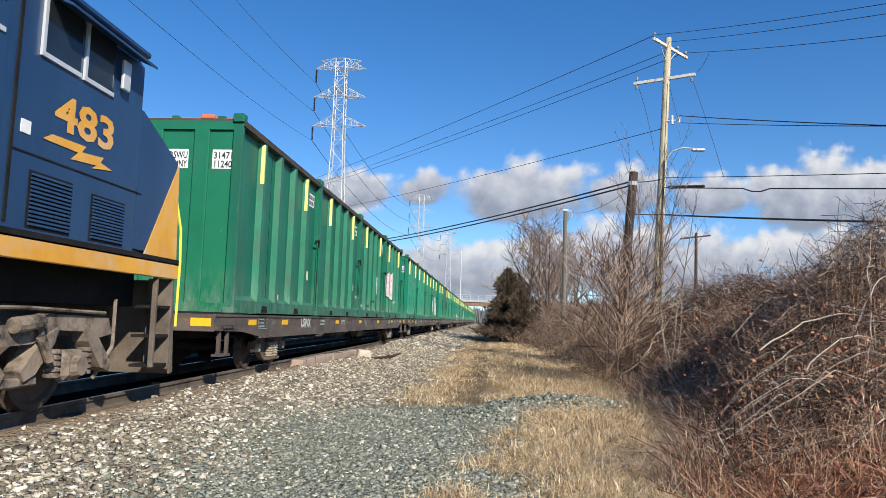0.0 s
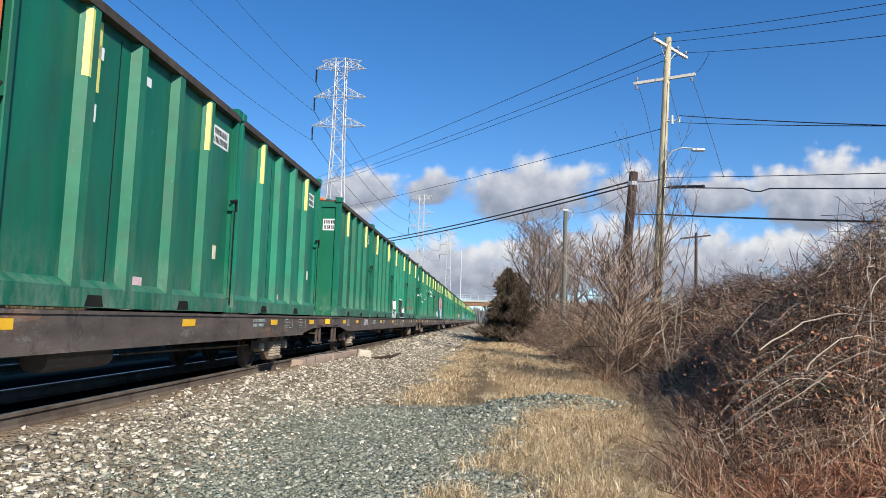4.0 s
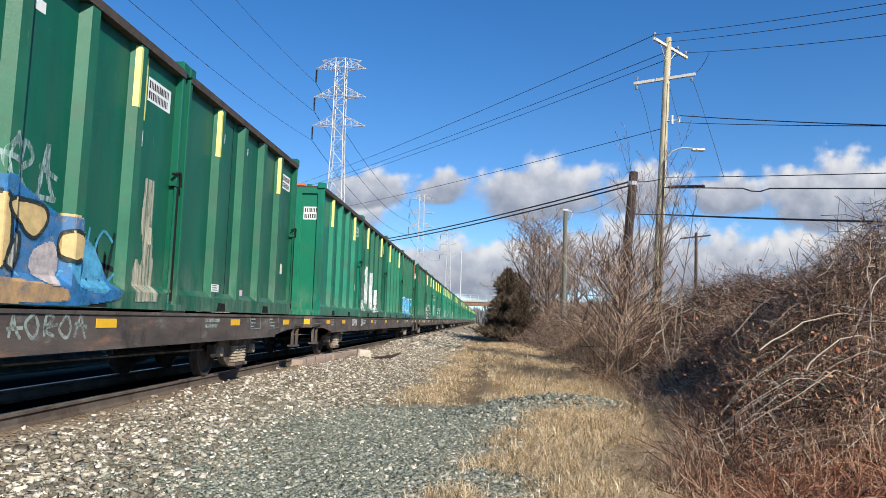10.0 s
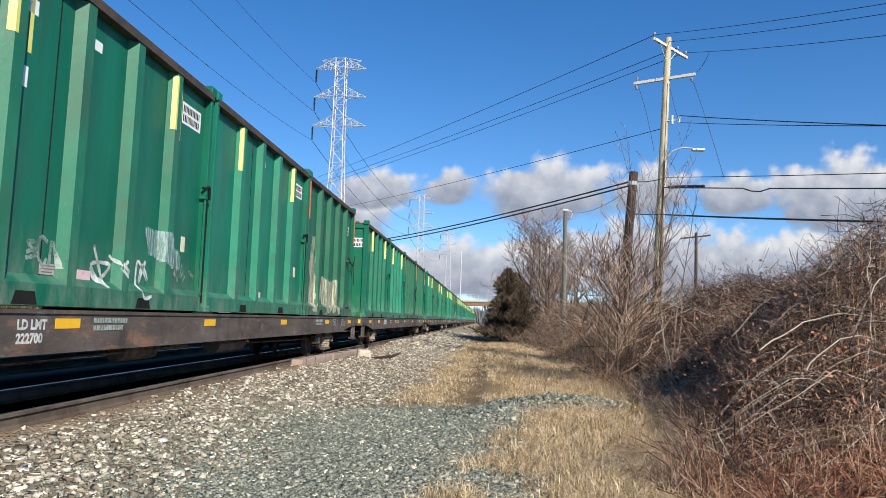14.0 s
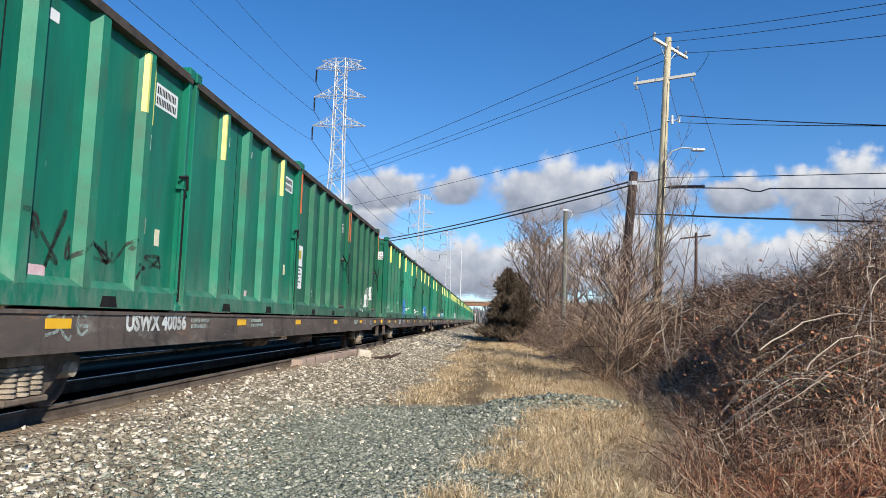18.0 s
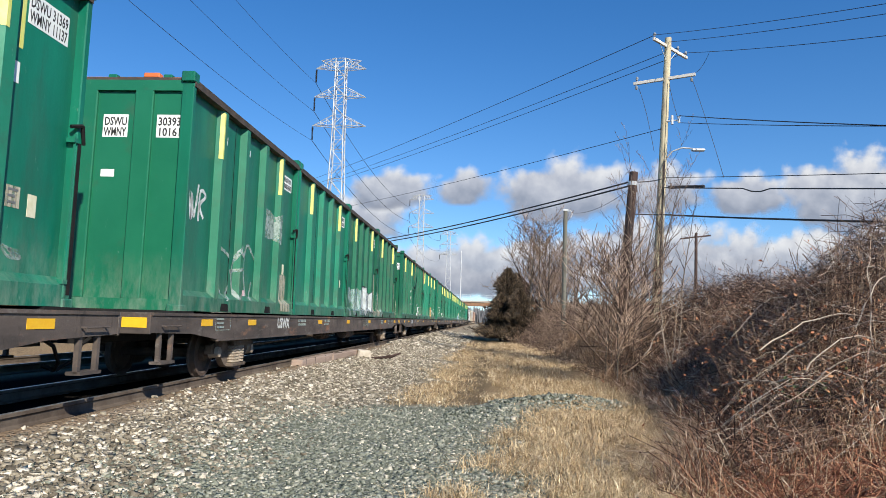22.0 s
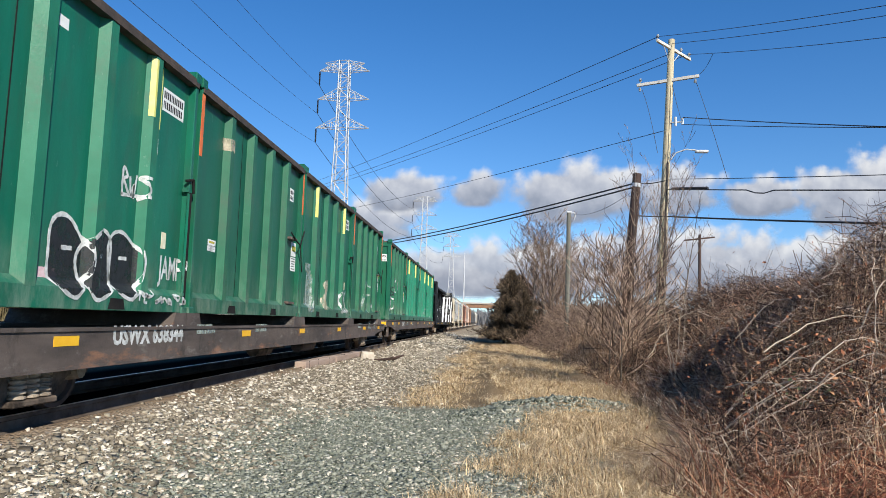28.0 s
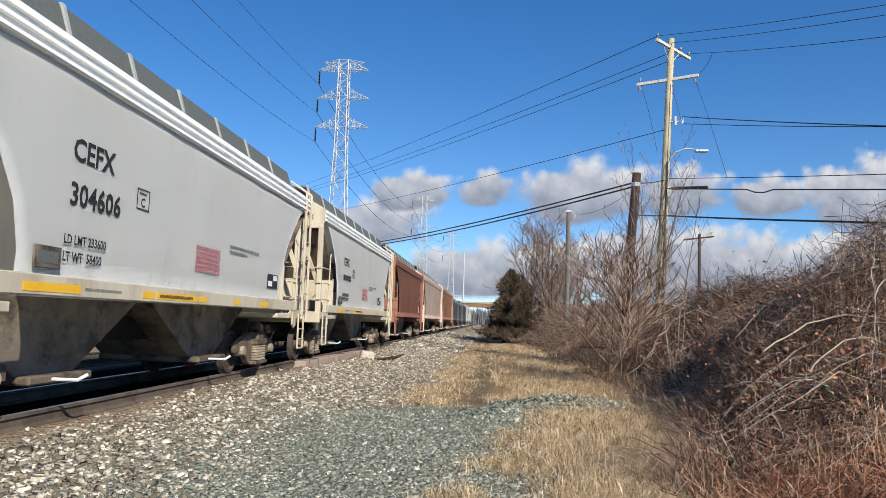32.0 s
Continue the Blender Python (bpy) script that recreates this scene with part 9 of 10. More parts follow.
    for side, xs in ((0.0, ((0.42, 4.13, 0.28, 1.12, 0.20), (0.80, 4.04, 0.67, 1.12, 0.16), (1.09, 4.16, 1.07, 2.66, 0.12), (1.30, 3.58, 1.25, 1.13, 0.13), (1.02, 2.0, 1.01, 1.14, 0.13))), (-1.36, ((0.40, 3.9, 0.22, 1.12, 0.10), (0.85, 3.6, 0.7, 1.2, 0.08)))):
        for xt, zt, xb, zb, w in xs:
            o = []
            n = 9
            for j in range(n + 1):
                t = j / n
                o.append((side + xt + (xb - xt) * t - w / 2 + r.uniform(-0.02, 0.015), zt + (zb - zt) * t))
            for j in range(n, -1, -1):
                t = j / n
                o.append((side + xt + (xb - xt) * t + w / 2 + r.uniform(-0.015, 0.02), zt + (zb - zt) * t + r.uniform(-0.02, 0.02)))
            part("white_stripe", made(lambda q: prism(q, o, "y", yi - 0.008, yi - 0.003)), TORN, c, "torn white plastic strip")
    for _ in range(16):
        x, z = r.uniform(0.15, 1.2), r.uniform(1.3, 3.2)
        w = r.uniform(0.05, 0.2)
        part("torn_wrap", made(lambda q: prism(q, [(x, z), (x + w, z + r.uniform(-0.03, 0.03)), (x + w, z + 0.05), (x + 0.01, z + 0.04)], "y", yi - 0.012, yi - 0.009)), TORN, c, "scrap of torn white plastic wrap")
    part("lettering", lettering("600842", 0.17, SPRAY), None, c, "white stencilled number", on_side(1.404, 9.85, 0.88))
    bars(c, on_side, (1.404, 8.64, 0.88), 0.62, 0.17, 1, SPRAY, r)
    return c


TRAIN.append((build_centrebeam(), 480.65))


# ---------------------------------------------------------------- covered hoppers
def build_hopper(L, colour, trim, mark, label, eave=3.95, bays=2, y_at=0.0):
    """A covered hopper: wavy side sheets cut back in a curve at the ends, open end platforms, a ribbed roof edge, two trucks."""
    h = thing("covered_hopper", None, None, label, "railcar", "covered hoppers")
    W = 1.60
    k = (eave - 0.30 - 1.30) / 2.35
    rows = [(1.30, 2.12, 0.05), (1.70, 2.10, 0.02), (2.15, 1.98, 0.006), (2.60, 1.72, 0.0), (2.98, 1.38, 0.0), (3.30, 1.02, 0.004), (3.52, 0.72, 0.01), (3.65, 0.42, 0.015)]
    seams = max(5, int(L / 1.75))
    steps = seams * 6
    bm = bmesh.new()
    grid = []
    for z, y0, inset in rows:
        zz = 1.30 + (z - 1.30) * k
        line = []
        for i in range(steps + 1):
            y = y0 + (L - 2 * y0) * i / steps
            f = (y / L * seams) % 1.0
            line.append(bm.verts.new((W - inset + 0.012 * math.sin(math.pi * f) ** 0.7, y, zz)))
        grid.append(line)
    for p, q in zip(grid, grid[1:]):
        for i in range(steps):
            bm.faces.new((p[i], p[i + 1], q[i + 1], q[i]))
    bmesh.ops.solidify(bm, geom=bm.faces[:], thickness=0.03)
    for f in bm.faces:
        f.smooth = True
    part("side_sheet", bm, colour, h)
    part("side_sheet", boxes((-W + 0.03, -W + 0.06, 2.1, L - 2.1, 1.3, eave - 0.3)), colour, h)
    # roof with three drip rails, its ends closed by the end panels
    roof = bmesh.new()
    prism(roof, [(-W - 0.02, eave - 0.33), (W + 0.02, eave - 0.33), (W + 0.03, eave), (1.05, eave + 0.33), (0.5, eave + 0.42), (-0.5, eave + 0.42), (-1.05, eave + 0.33), (-W - 0.03, eave)], "y", 0.16, L - 0.16)
    part("roof", roof, colour, h)
    for z in (eave - 0.32, eave - 0.21, eave - 0.10):
        part("drip_rail", made(lambda q: prism(q, [(W + 0.01, z), (W + 0.065, z + 0.01), (W + 0.055, z + 0.05), (W + 0.01, z + 0.06)], "y", 0.16, L - 0.16)), colour, h)
    # roof walk: perforated panels between brackets
    n = max(6, int(L / 1.45)) if y_at < 580 else 2
    for j in range(n):
        y = 0.25 + j * (L - 0.5) / n
        y2 = 0.25 + (j + 1) * (L - 0.5) / n
        part("walk_screen", made(lambda q: prism(q, [(1.22, eave + 0.14), (1.24, eave + 0.14), (1.08, eave + 0.62), (1.06, eave + 0.62)], "y", y + 0.05, y2 - 0.05)), MESHDARK, h, "dark perforated screen along the roof walk")
        part("walk_bracket", made(lambda q: prism(q, [(1.21, eave + 0.12), (1.26, eave + 0.12), (1.10, eave + 0.64), (1.05, eave + 0.64)], "y", y - 0.035, y + 0.03)), HOPPERMID, h)
    part("roof_walk", boxes((0.62, 1.06, 0.25, L - 0.25, eave + 0.59, eave + 0.62)), MESHDARK, h, "dark perforated roof walk")
    fine = y_at < 580
    # side sills
    for sx in (-1, 1):
        part("side_sill", boxes((sx * (W - 0.05), sx * (W + 0.015), 0.75, L - 0.75, 1.29, 1.50), bevel=0.012), trim, h)
    for y0, d in ((0.0, 1), (L, -1)):
        def at(p, q):
            return (min(y0 + d * p, y0 + d * q), max(y0 + d * p, y0 + d * q))
        zp = eave - 0.50
        o = [(-W, zp), (W, zp), (W + 0.03, eave), (1.05, eave + 0.34), (0.5, eave + 0.43), (-0.5, eave + 0.43), (-1.05, eave + 0.34), (-W - 0.03, eave)]
        part("end_panel", made(lambda q: prism(q, o, "y", *at(0.10, 0.15))), trim, h, "pale end panel under the roof")
        for x in (-W + 0.07, -0.92, 0.92, W - 0.07):
            part("end_post", boxes((x - 0.065, x + 0.065, *at(0.12, 0.24), 1.2, zp + 0.02), bevel=0.012), trim, h)
        for sx in (-1, 1):
            part("end_brace", made(lambda q: beam(q, (sx * 0.93, y0 + d * 0.20, zp), (sx * 1.50, y0 + d * 0.20, 1.98), 0.05, 0.10)), trim, h)
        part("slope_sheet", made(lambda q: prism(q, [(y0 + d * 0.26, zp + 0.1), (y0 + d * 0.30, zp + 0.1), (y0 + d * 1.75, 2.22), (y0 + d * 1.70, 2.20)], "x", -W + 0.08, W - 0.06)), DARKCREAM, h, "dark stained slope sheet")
        part("end_bulkhead", boxes((-W + 0.1, W - 0.04, *at(1.70, 1.75), 1.22, 2.24)), trim, h)
        part("brake_cylinder", rods(((1.05, y0 + d * 1.1, 1.42), (1.40, y0 + d * 1.1, 1.42), 0.15), sides=14), TRUCKMAT, h)
        part("brake_gear", boxes((0.35, 1.35, *at(0.45, 0.95), 1.24, 1.33), (0.95, 1.35, *at(0.55, 0.8), 1.33, 1.60), bevel=0.03), TRUCKMAT, h)
        part("end_platform", boxes((-W + 0.05, W - 0.02, *at(0.15, 2.1), 1.12, 1.22), bevel=0.01), trim, h)
        part("end_sill", boxes((-W, W + 0.01, *at(0.06, 0.14), 1.02, 1.30), bevel=0.012), trim, h)
        part("corner_skirt", made(lambda q: prism(q, [(y0 + d * 0.10, 1.30), (y0 + d * 1.05, 1.30), (y0 + d * 1.05, 0.98), (y0 + d * 0.92, 0.90), (y0 + d * 0.80, 0.98), (y0 + d * 0.80, 1.12), (y0 + d * 0.10, 1.12)], "x", W - 0.03, W + 0.005)), trim, h)
        for z in (1.62, 2.05, 2.44) if fine else ():
            part("end_rail", made(lambda q: pipe(q, [(-W + 0.05, y0 + d * 0.08, z), (W - 0.02, y0 + d * 0.08, z), (W + 0.03, y0 + d * 0.20, z), (W + 0.03, y0 + d * 0.95, z)], 0.014)), trim, h)
        part("grab_iron", made(lambda q: pipe(q, [(W + 0.01, y0 + d * 0.95, 1.30), (W + 0.03, y0 + d * 0.95, 2.75), (W + 0.0, y0 + d * 1.10, 2.88)], 0.018)), trim, h)
        part("ladder_frame", made(lambda q: pipe(q, [(W + 0.04, y0 + d * 0.30, 0.45), (W + 0.04, y0 + d * 0.30, 1.2), (W + 0.04, y0 + d * 0.72, 1.2), (W + 0.04, y0 + d * 0.72, 0.45), (W + 0.04, y0 + d * 0.30, 0.45)], 0.022)), trim, h)
        for z in (0.66, 0.88) if fine else ():
            part("ladder_rung", rods(((W + 0.04, y0 + d * 0.30, z), (W + 0.04, y0 + d * 0.72, z), 0.015)), trim, h)
        if d < 0:
            lad = bmesh.new()
            for yy in (0.10, 0.52):
                pipe(lad, [(W + 0.05, y0 + d * yy, 1.1), (W + 0.05, y0 + d * yy, eave + 0.10), (W - 0.35, y0 + d * yy, eave + 0.36)], 0.03)
            part("ladder", lad, trim, h)
            for z in np.arange(1.3, eave, 0.40) if fine else ():
                part("ladder_rung", rods(((W + 0.05, y0 + d * 0.10, z), (W + 0.05, y0 + d * 0.52, z), 0.016)), trim, h)
        build_coupler(h, y0 - d * 0.05, -d)
        build_truck(h, y0 + d * 1.75)
    # hopper mouths under the body
    for j in range(bays):
        yc = 1.7 + (L - 3.4) * (j + 0.5) / bays
        o = [(yc - 2.0, 1.30), (yc + 2.0, 1.30), (yc + 0.55, 0.42), (yc - 0.55, 0.42)]
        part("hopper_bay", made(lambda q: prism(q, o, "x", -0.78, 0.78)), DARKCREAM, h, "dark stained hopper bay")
        part("outlet_gate", boxes((-0.8, 1.0, yc - 0.6, yc + 0.6, 0.32, 0.42), bevel=0.02), TRUCKMAT, h)
        part("gate_handle", made(lambda q: pipe(q, [(1.0, yc - 0.2, 0.37), (1.3, yc - 0.2, 0.37), (1.34, yc - 0.08, 0.42)], 0.02)), WHITE, h)
    part("centre_sill", boxes((-0.3, 0.3, 0.2, L - 0.2, 0.72, 1.08)), DARK, h)
    if mark:
        r = random.Random(3)
        x = W + 0.018
        for y, w in ((2.19, 0.93), (4.46, 0.32), (4.84, 1.25), (6.15, 0.3), (7.6, 0.26), (8.95, 0.5)):
            if y + w < L - 1:
                part("reflector", boxes((W + 0.016, W + 0.02, y, y + w, 1.33, 1.42)), REFLECT, h, "yellow reflector strip")
        bars(h, on_side, (W + 0.022, 4.90, 1.345), 1.1, 0.06, 1, BLACKINK, r)
        bars(h, on_side, (W + 0.018, 3.2, 1.36), 0.8, 0.045, 1, GREYINK, r)
        red = paint_material("red_print", (0.45, 0.12, 0.14)) if "red_print" not in bpy.data.materials else bpy.data.materials["red_print"]
        part("lettering", lettering("CEFX", 0.245, BLACKINK, 0.022), None, h, "black stencilled lettering", on_side(x, 2.79, 2.72) @ Matrix.Diagonal((0.98, 1, 1, 1)))
        part("lettering", lettering("CEFX", 0.13, BLACKINK, 0.022), None, h, "black stencilled lettering", on_end(0.98, 0.096, 3.70) @ Matrix.Diagonal((0.82, 1, 1, 1)))
        if mark == 1:
            part("lettering", lettering("304606", 0.245, BLACKINK, 0.022), None, h, "black stencilled number", on_side(x, 2.79, 2.25) @ Matrix.Diagonal((0.98, 1, 1, 1)))
            part("lettering", lettering("304606", 0.13, BLACKINK, 0.022), None, h, "black stencilled number", on_end(0.98, 0.096, 3.50) @ Matrix.Diagonal((0.82, 1, 1, 1)))
            part("lettering", lettering("LD LMT 233600", 0.10, BLACKINK), None, h, "black stencilled lettering", on_side(x, 2.75, 1.84) @ Matrix.Diagonal((0.85, 1, 1, 1)))
            part("lettering", lettering("LT WT  58400", 0.10, BLACKINK), None, h, "black stencilled lettering", on_side(x, 2.75, 1.66) @ Matrix.Diagonal((0.85, 1, 1, 1)))
        else:
            bars(h, on_side, (x, 2.79, 2.25), 1.2, 0.24, 1, BLACKINK, r)
            bars(h, on_side, (x, 2.75, 1.66), 0.95, 0.26, 2, BLACKINK, r)
        part("notice_frame", boxes((x, x + 0.003, 4.14, 4.155, 2.42, 2.68), (x, x + 0.003, 4.435, 4.45, 2.42, 2.68), (x, x + 0.003, 4.14, 4.45, 2.665, 2.68), (x, x + 0.003, 4.14, 4.45, 2.42, 2.435)), BLACKINK, h, "thin black frame of a notice")
        part("lettering", lettering("C", 0.11, BLACKINK, 0.03), None, h, "black stencilled letter", on_side(x, 4.24, 2.46))
        bars(h, on_side, (x, 4.19, 2.60), 0.2, 0.04, 1, BLACKINK, r)
        bars(h, on_side, (x, 5.95, 1.78), 1.0, 0.40, 6, red, r)
        bars(h, on_side, (x, 7.27, 2.26), 1.6, 0.07, 1, GREYINK, r)
        bars(h, on_side, (x, 7.27, 2.17), 0.9, 0.07, 1, GREYINK, r)
        hold = part("placard_holder", boxes((x - 0.01, x + 0.012, 2.30, 2.72, 1.56, 1.78), bevel=0.006), TRUCKMAT, h, "grey steel placard holder")
        part("placard", boxes((x + 0.012, x + 0.015, 2.35, 2.67, 1.61, 1.73)), MESHDARK, hold)
        if L > 11:
            note = part("notice", boxes((x, x + 0.004, 9.32, 9.95, 1.71, 1.98)), BLACKINK, h, "small dark notice")
            part("notice_panel", boxes((x + 0.004, x + 0.006, 9.36, 9.60, 1.74, 1.84), (x + 0.004, x + 0.006, 9.66, 9.91, 1.86, 1.96)), WHITE, note)
    return h


# dark stains, and the shade beneath the car put into the base colour
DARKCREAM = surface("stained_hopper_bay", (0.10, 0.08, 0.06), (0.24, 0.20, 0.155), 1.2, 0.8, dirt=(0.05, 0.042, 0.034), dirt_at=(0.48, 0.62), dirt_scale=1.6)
MESHDARK = surface("dark_mesh", (0.085, 0.092, 0.085), (0.13, 0.138, 0.125), 30.0, 0.8)
HOPPERGREY = surface("light_grey_paint", (0.91, 0.89, 0.83), (0.95, 0.935, 0.885), 0.7, 0.5, dirt=(0.74, 0.735, 0.69), dirt_at=(0.55, 0.85), stretch=(1, 1, 0.3), bump=0.05)
HOPPERCREAM = surface("cream_trim", (0.50, 0.435, 0.32), (0.60, 0.535, 0.415), 1.5, 0.6, dirt=(0.34, 0.25, 0.17), dirt_at=(0.50, 0.76), stretch=(1, 1, 0.4))
HOPPERRED = surface("oxide_red_paint", (0.30, 0.115, 0.065), (0.39, 0.165, 0.10), 0.8, 0.6, dirt=(0.20, 0.10, 0.07), stretch=(1, 1, 0.3))
HOPPERPINK = surface("faded_salmon_paint", (0.72, 0.54, 0.43), (0.82, 0.68, 0.58), 0.8, 0.6, dirt=(0.50, 0.30, 0.20), stretch=(1, 1, 0.3))
HOPPERRUST = surface("faded_orange_paint", (0.46, 0.22, 0.11), (0.56, 0.30, 0.17), 0.8, 0.6, dirt=(0.30, 0.15, 0.09), stretch=(1, 1, 0.3))
HOPPERDARK = surface("dark_grey_paint", (0.10, 0.105, 0.11), (0.15, 0.155, 0.16), 0.8, 0.6, dirt=(0.07, 0.07, 0.07), stretch=(1, 1, 0.3))
HOPPERMID = surface("grey_bracket_paint", (0.30, 0.32, 0.30), (0.40, 0.42, 0.40), 3.0, 0.7)
for y, L, col, trim, mark, label, eave in (
        (506.6, 12.3, HOPPERGREY, HOPPERCREAM, 1, "light grey two-bay covered hopper with black lettering", 3.95),
        (520.2, 13.0, HOPPERGREY, HOPPERCREAM, 2, "light grey covered hopper with cream end frames", 3.98),
        (534.2, 13.2, HOPPERRED, HOPPERRED, 0, "oxide-red covered hopper in the train", 4.0),
        (548.3, 18.0, HOPPERPINK, HOPPERPINK, 0, "faded salmon covered hopper streaked with rust", 4.15),
        (567.4, 18.0, HOPPERRUST, HOPPERRUST, 0, "faded orange covered hopper in the train", 4.15),
        (586.6, 14.0, HOPPERDARK, HOPPERDARK, 0, "dark grey hopper near the end of the train", 3.6),
        (601.8, 14.0, HOPPERDARK, HOPPERDARK, 0, "dark grey hopper near the end of the train", 3.6),
        (617.0, 18.0, HOPPERDARK, HOPPERDARK, 0, "dark grey hopper near the end of the train", 3.9),
        (636.2, 18.0, HOPPERGREY, HOPPERCREAM, 0, "distant light grey covered hopper", 4.1),
        (655.4, 18.0, HOPPERGREY, HOPPERCREAM, 0, "distant light grey covered hopper", 4.1)):
    TRAIN.append((build_hopper(L, col, trim, mark, label, eave, 2 if L < 15 else 3, y), y))


# ---------------------------------------------------------------- clouds, far behind everything
def cloud_material():
    m, n, l, b = material("cumulus")
    n.remove(b)
    tc = n.new("ShaderNodeTexCoord")
    info = n.new("ShaderNodeObjectInfo")
    off = n.new("ShaderNodeMath")
    off.operation = "MULTIPLY"
    off.inputs[1].default_value = 37.0
    l.new(info.outputs["Random"], off.inputs[0])
    sh = n.new("ShaderNodeVectorMath")
    l.new(tc.outputs["Object"], sh.inputs[0])
    l.new(off.outputs[0], sh.inputs[1])
    big = noise_node(n, l, sh.outputs[0], 0.0045, 5.0, 0.5)
    fine = noise_node(n, l, sh.outputs[0], 0.013, 4.0, 0.5)
    gen = n.new("ShaderNodeSeparateXYZ")
    l.new(tc.outputs["Generated"], gen.inputs[0])

    def math2(op, a, bb, c=None):
        k = n.new("ShaderNodeMath")
        k.operation = op
        for s, v in zip(k.inputs, (a, bb, c)):
            if v is None:
                continue
            if isinstance(v, (int, float)):
                s.default_value = v
            else:
                l.new(v, s)
        return k.outputs[0]

    x = math2("MULTIPLY_ADD", gen.outputs["X"], 2.0, -1.0)
    z = math2("MULTIPLY_ADD", gen.outputs["Z"], 2.0, -0.85)
    zz = math2("MULTIPLY", z, 1.0)
    r = math2("SQRT", math2("ADD", math2("MULTIPLY", x, x), math2("MULTIPLY", zz, zz)), 0.0)
    body = math2("SUBTRACT", 0.86, r)
    dens = math2("ADD", body, math2("MULTIPLY_ADD", big, 1.7, -0.86))
    dens = math2("ADD", dens, math2("MULTIPLY_ADD", fine, 0.4, -0.2))
    alpha = n.new("ShaderNodeMapRange")
    alpha.interpolation_type = "SMOOTHSTEP"
    alpha.inputs["From Min"].default_value = 0.06
    alpha.inputs["From Max"].default_value = 0.36
    l.new(dens, alpha.inputs["Value"])
    # nothing left at the sheet's rim
    rim = n.new("ShaderNodeMapRange")
    rim.inputs["From Min"].default_value = 1.0
    rim.inputs["From Max"].default_value = 0.85
    edge = math2("MAXIMUM", math2("ABSOLUTE", x, 0.0), math2("ABSOLUTE", math2("MULTIPLY_ADD", gen.outputs["Z"], 2.0, -1.0), 0.0))
    l.new(edge, rim.inputs["Value"])
    a2 = math2("MULTIPLY", alpha.outputs[0], rim.outputs[0])
    a3 = math2("MULTIPLY", a2, 0.96)
    # white tops and shaded grey bases put into the glow by height
    tone = math2("ADD", math2("MULTIPLY_ADD", z, 0.62, 0.44), math2("MULTIPLY_ADD", fine, 0.9, -0.45))
    col = ramp_node(n, l, tone, [(0.12, (0.33, 0.37, 0.46)), (0.45, (0.54, 0.57, 0.65)), (0.82, (0.86, 0.87, 0.89))])
    em = n.new("ShaderNodeEmission")
    em.inputs["Strength"].default_value = 0.72
    l.new(col, em.inputs["Color"])
    tr = n.new("ShaderNodeBsdfTransparent")
    mx = n.new("ShaderNodeMixShader")
    l.new(a3, mx.inputs[0])
    l.new(tr.outputs[0], mx.inputs[1])
    l.new(em.outputs[0], mx.inputs[2])
    l.new(mx.outputs[0], n["Material Output"].inputs["Surface"])
    return m


CLOUDS = []
CLOUD_DRIFT = 6.5
CUMULUS = cloud_material()


def cloud(x, z, w, h, y=2400.0):
    me = mesh_np("cloud", [(-w / 2, 0, -h / 2), (w / 2, 0, -h / 2), (w / 2, 0, h / 2), (-w / 2, 0, h / 2)], [(0, 1, 2, 3)], CUMULUS)
    c = tagged(new("cloud", me), "white fair-weather cumulus cloud with a greyish base", "cloud", "clouds", "structure")
    CLOUDS.append((c, pose(x, y, z)))


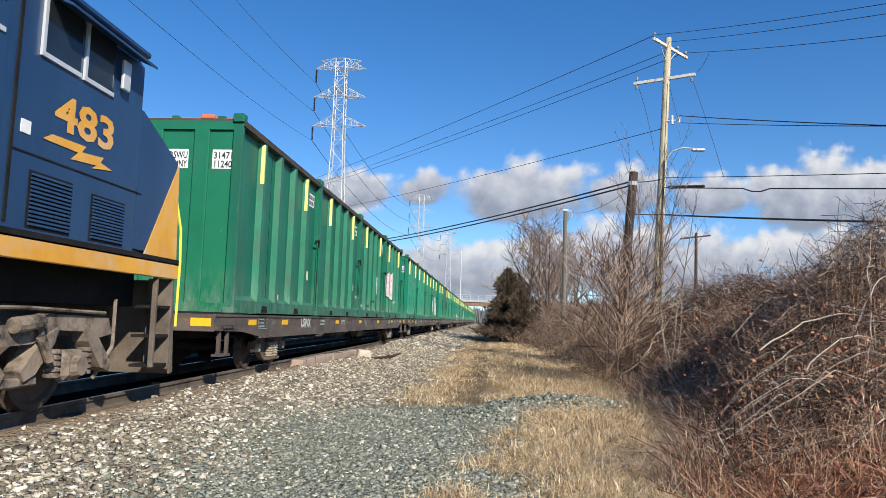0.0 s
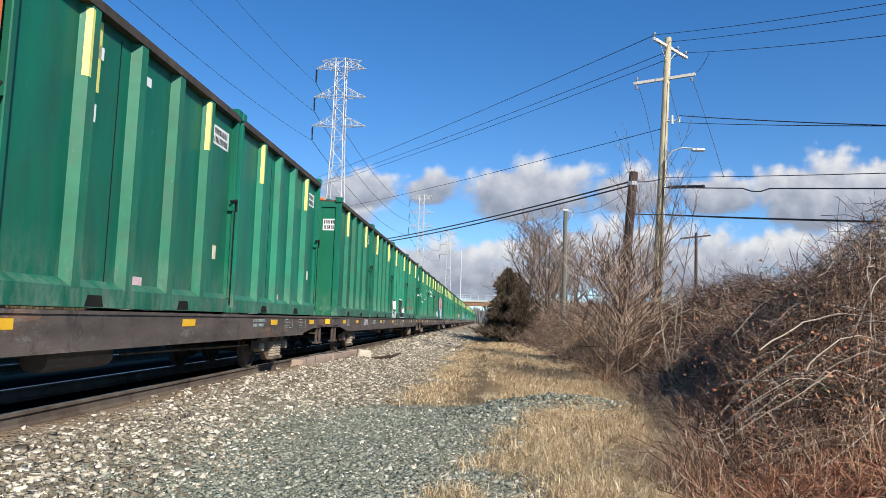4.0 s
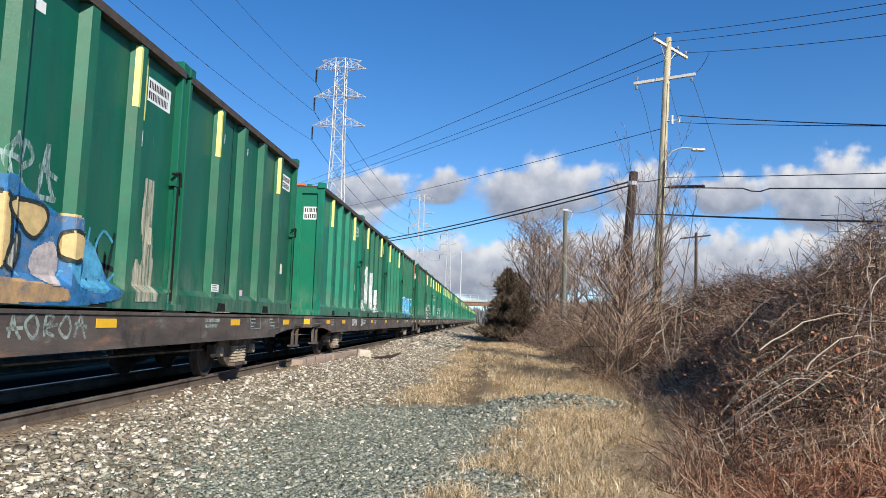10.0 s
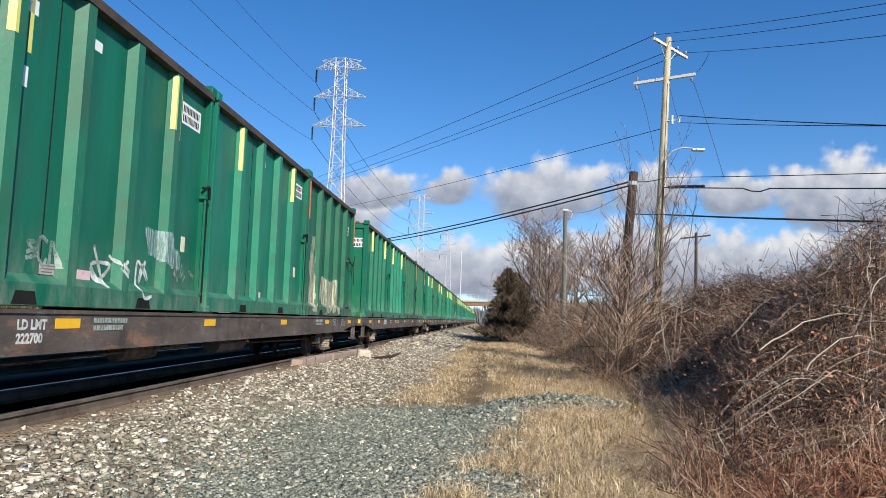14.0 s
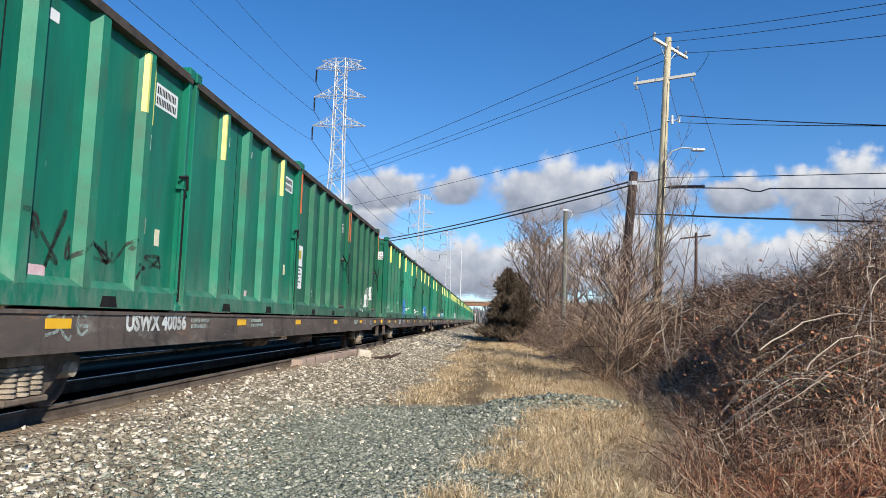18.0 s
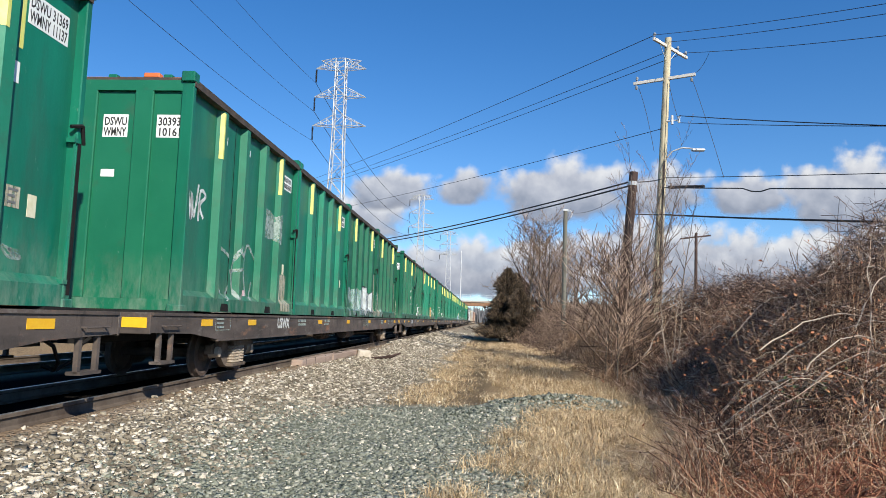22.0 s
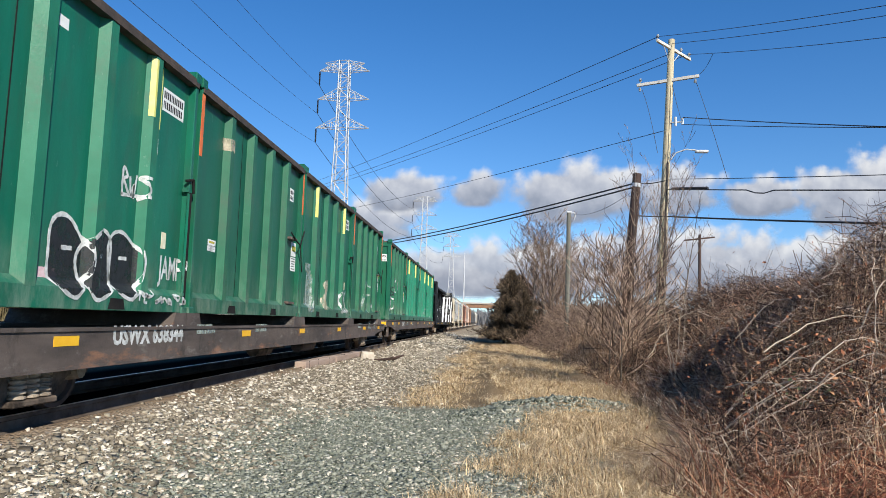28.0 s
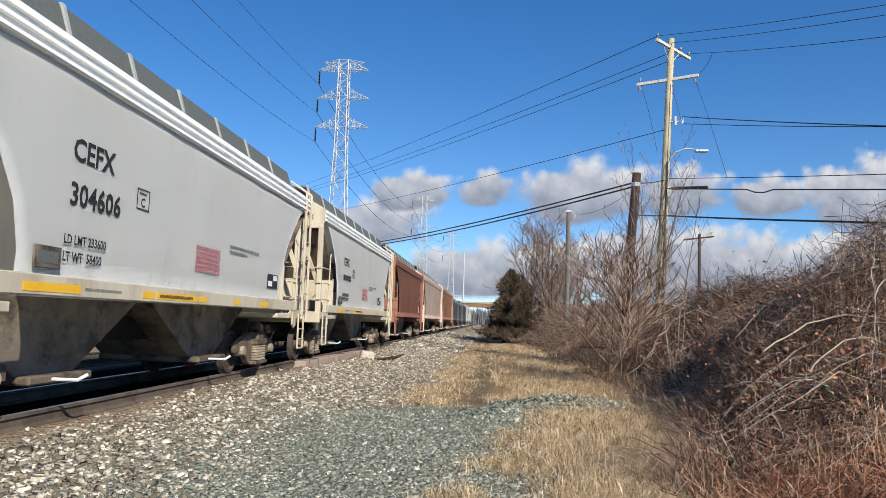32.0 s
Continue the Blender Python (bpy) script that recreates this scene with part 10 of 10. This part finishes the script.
cloud(128, 496, 644, 332, 2400.0)
cloud(-210, 503, 300, 200, 2460.0)
cloud(-493, 502, 451, 226, 2520.0)
cloud(-652, 396, 630, 273, 2580.0)
cloud(-188, 239, 902, 322, 2640.0)
cloud(41, 169, 791, 198, 2700.0)
cloud(572, 577, 449, 292, 2760.0)
cloud(916, 567, 459, 252, 2820.0)
cloud(1373, 610, 937, 469, 2880.0)
cloud(492, 354, 789, 407, 2940.0)
cloud(953, 323, 879, 366, 3000.0)
cloud(1494, 378, 1046, 373, 3060.0)
cloud(-2230, 820, 863, 381, 3120.0)
cloud(-2099, 491, 1087, 362, 3180.0)
cloud(-1447, 361, 1107, 316, 3240.0)
cloud(-599, 195, 1074, 215, 3300.0)
cloud(2097, 704, 724, 417, 3420.0)
cloud(803, 269, 1416, 255, 3480.0)

# ---------------------------------------------------------------- ballast stones
stones("pale_ballast_stones", "pale grey and buff ballast stones beside the track", 44000, (-5.0, -0.6, 4.6, 40.0), (0.020, 0.050), PALE, 71, in_pale, 0.12)
stones("grey_ballast_stones", "blue-grey crushed stone on the gravel track", 60000, (-4.4, 3.4, 4.6, 15.2), (0.014, 0.034), BLUE, 72, in_blue, 0.08)
stones("heap_stones", "coarse blue-grey stone in a low spoil heap", 4600, (-0.9, 3.2, 10.8, 14.6), (0.025, 0.05), BLUE, 73,
       lambda x, y, rng: (((x - 1.5) / 1.4) ** 2 + ((y - 13.5) / 0.75) ** 2 < 1) | (((x - 0.25) / 0.8) ** 2 + ((y - 12.0) / 0.9) ** 2 < 1))
stones("pale_ballast_stones", "pale ballast stones farther along the track", 9000, (-4.9, -1.2, 36.0, 85.0), (0.05, 0.10), PALE, 74)


# ---------------------------------------------------------------- movement
TRAVEL = [(0.0, -125.87), (1.0, -106.7), (2.0, -87.97), (3.0, -69.01), (6.0, -11.75), (7.0, 7.73), (8.0, 26.74), (9.0, 45.98), (10.0, 65.53),
          (11.0, 84.53), (12.0, 103.83), (13.0, 123.58), (14.0, 142.92), (17.0, 202.28), (18.0, 222.29), (19.0, 241.8), (20.0, 261.18), (21.0, 281.14),
          (22.0, 300.89), (23.0, 320.36), (24.0, 340.53), (25.0, 360.3), (28.0, 420.3), (29.0, 440.5), (30.0, 460.73), (31.0, 481.97), (32.0, 502.6)]


def motions():
    for ob, y in TRAIN:
        walk(ob, [(t, pose(TRACK_X, y - s, 0)) for t, s in TRAVEL])
    for ob, m in CLOUDS:
        walk(ob, [(0.0, Matrix.Translation((0, 0, 0)) @ m), (32.0, Matrix.Translation((CLOUD_DRIFT * 32.0, 0, 2.0)) @ m)])


motions()
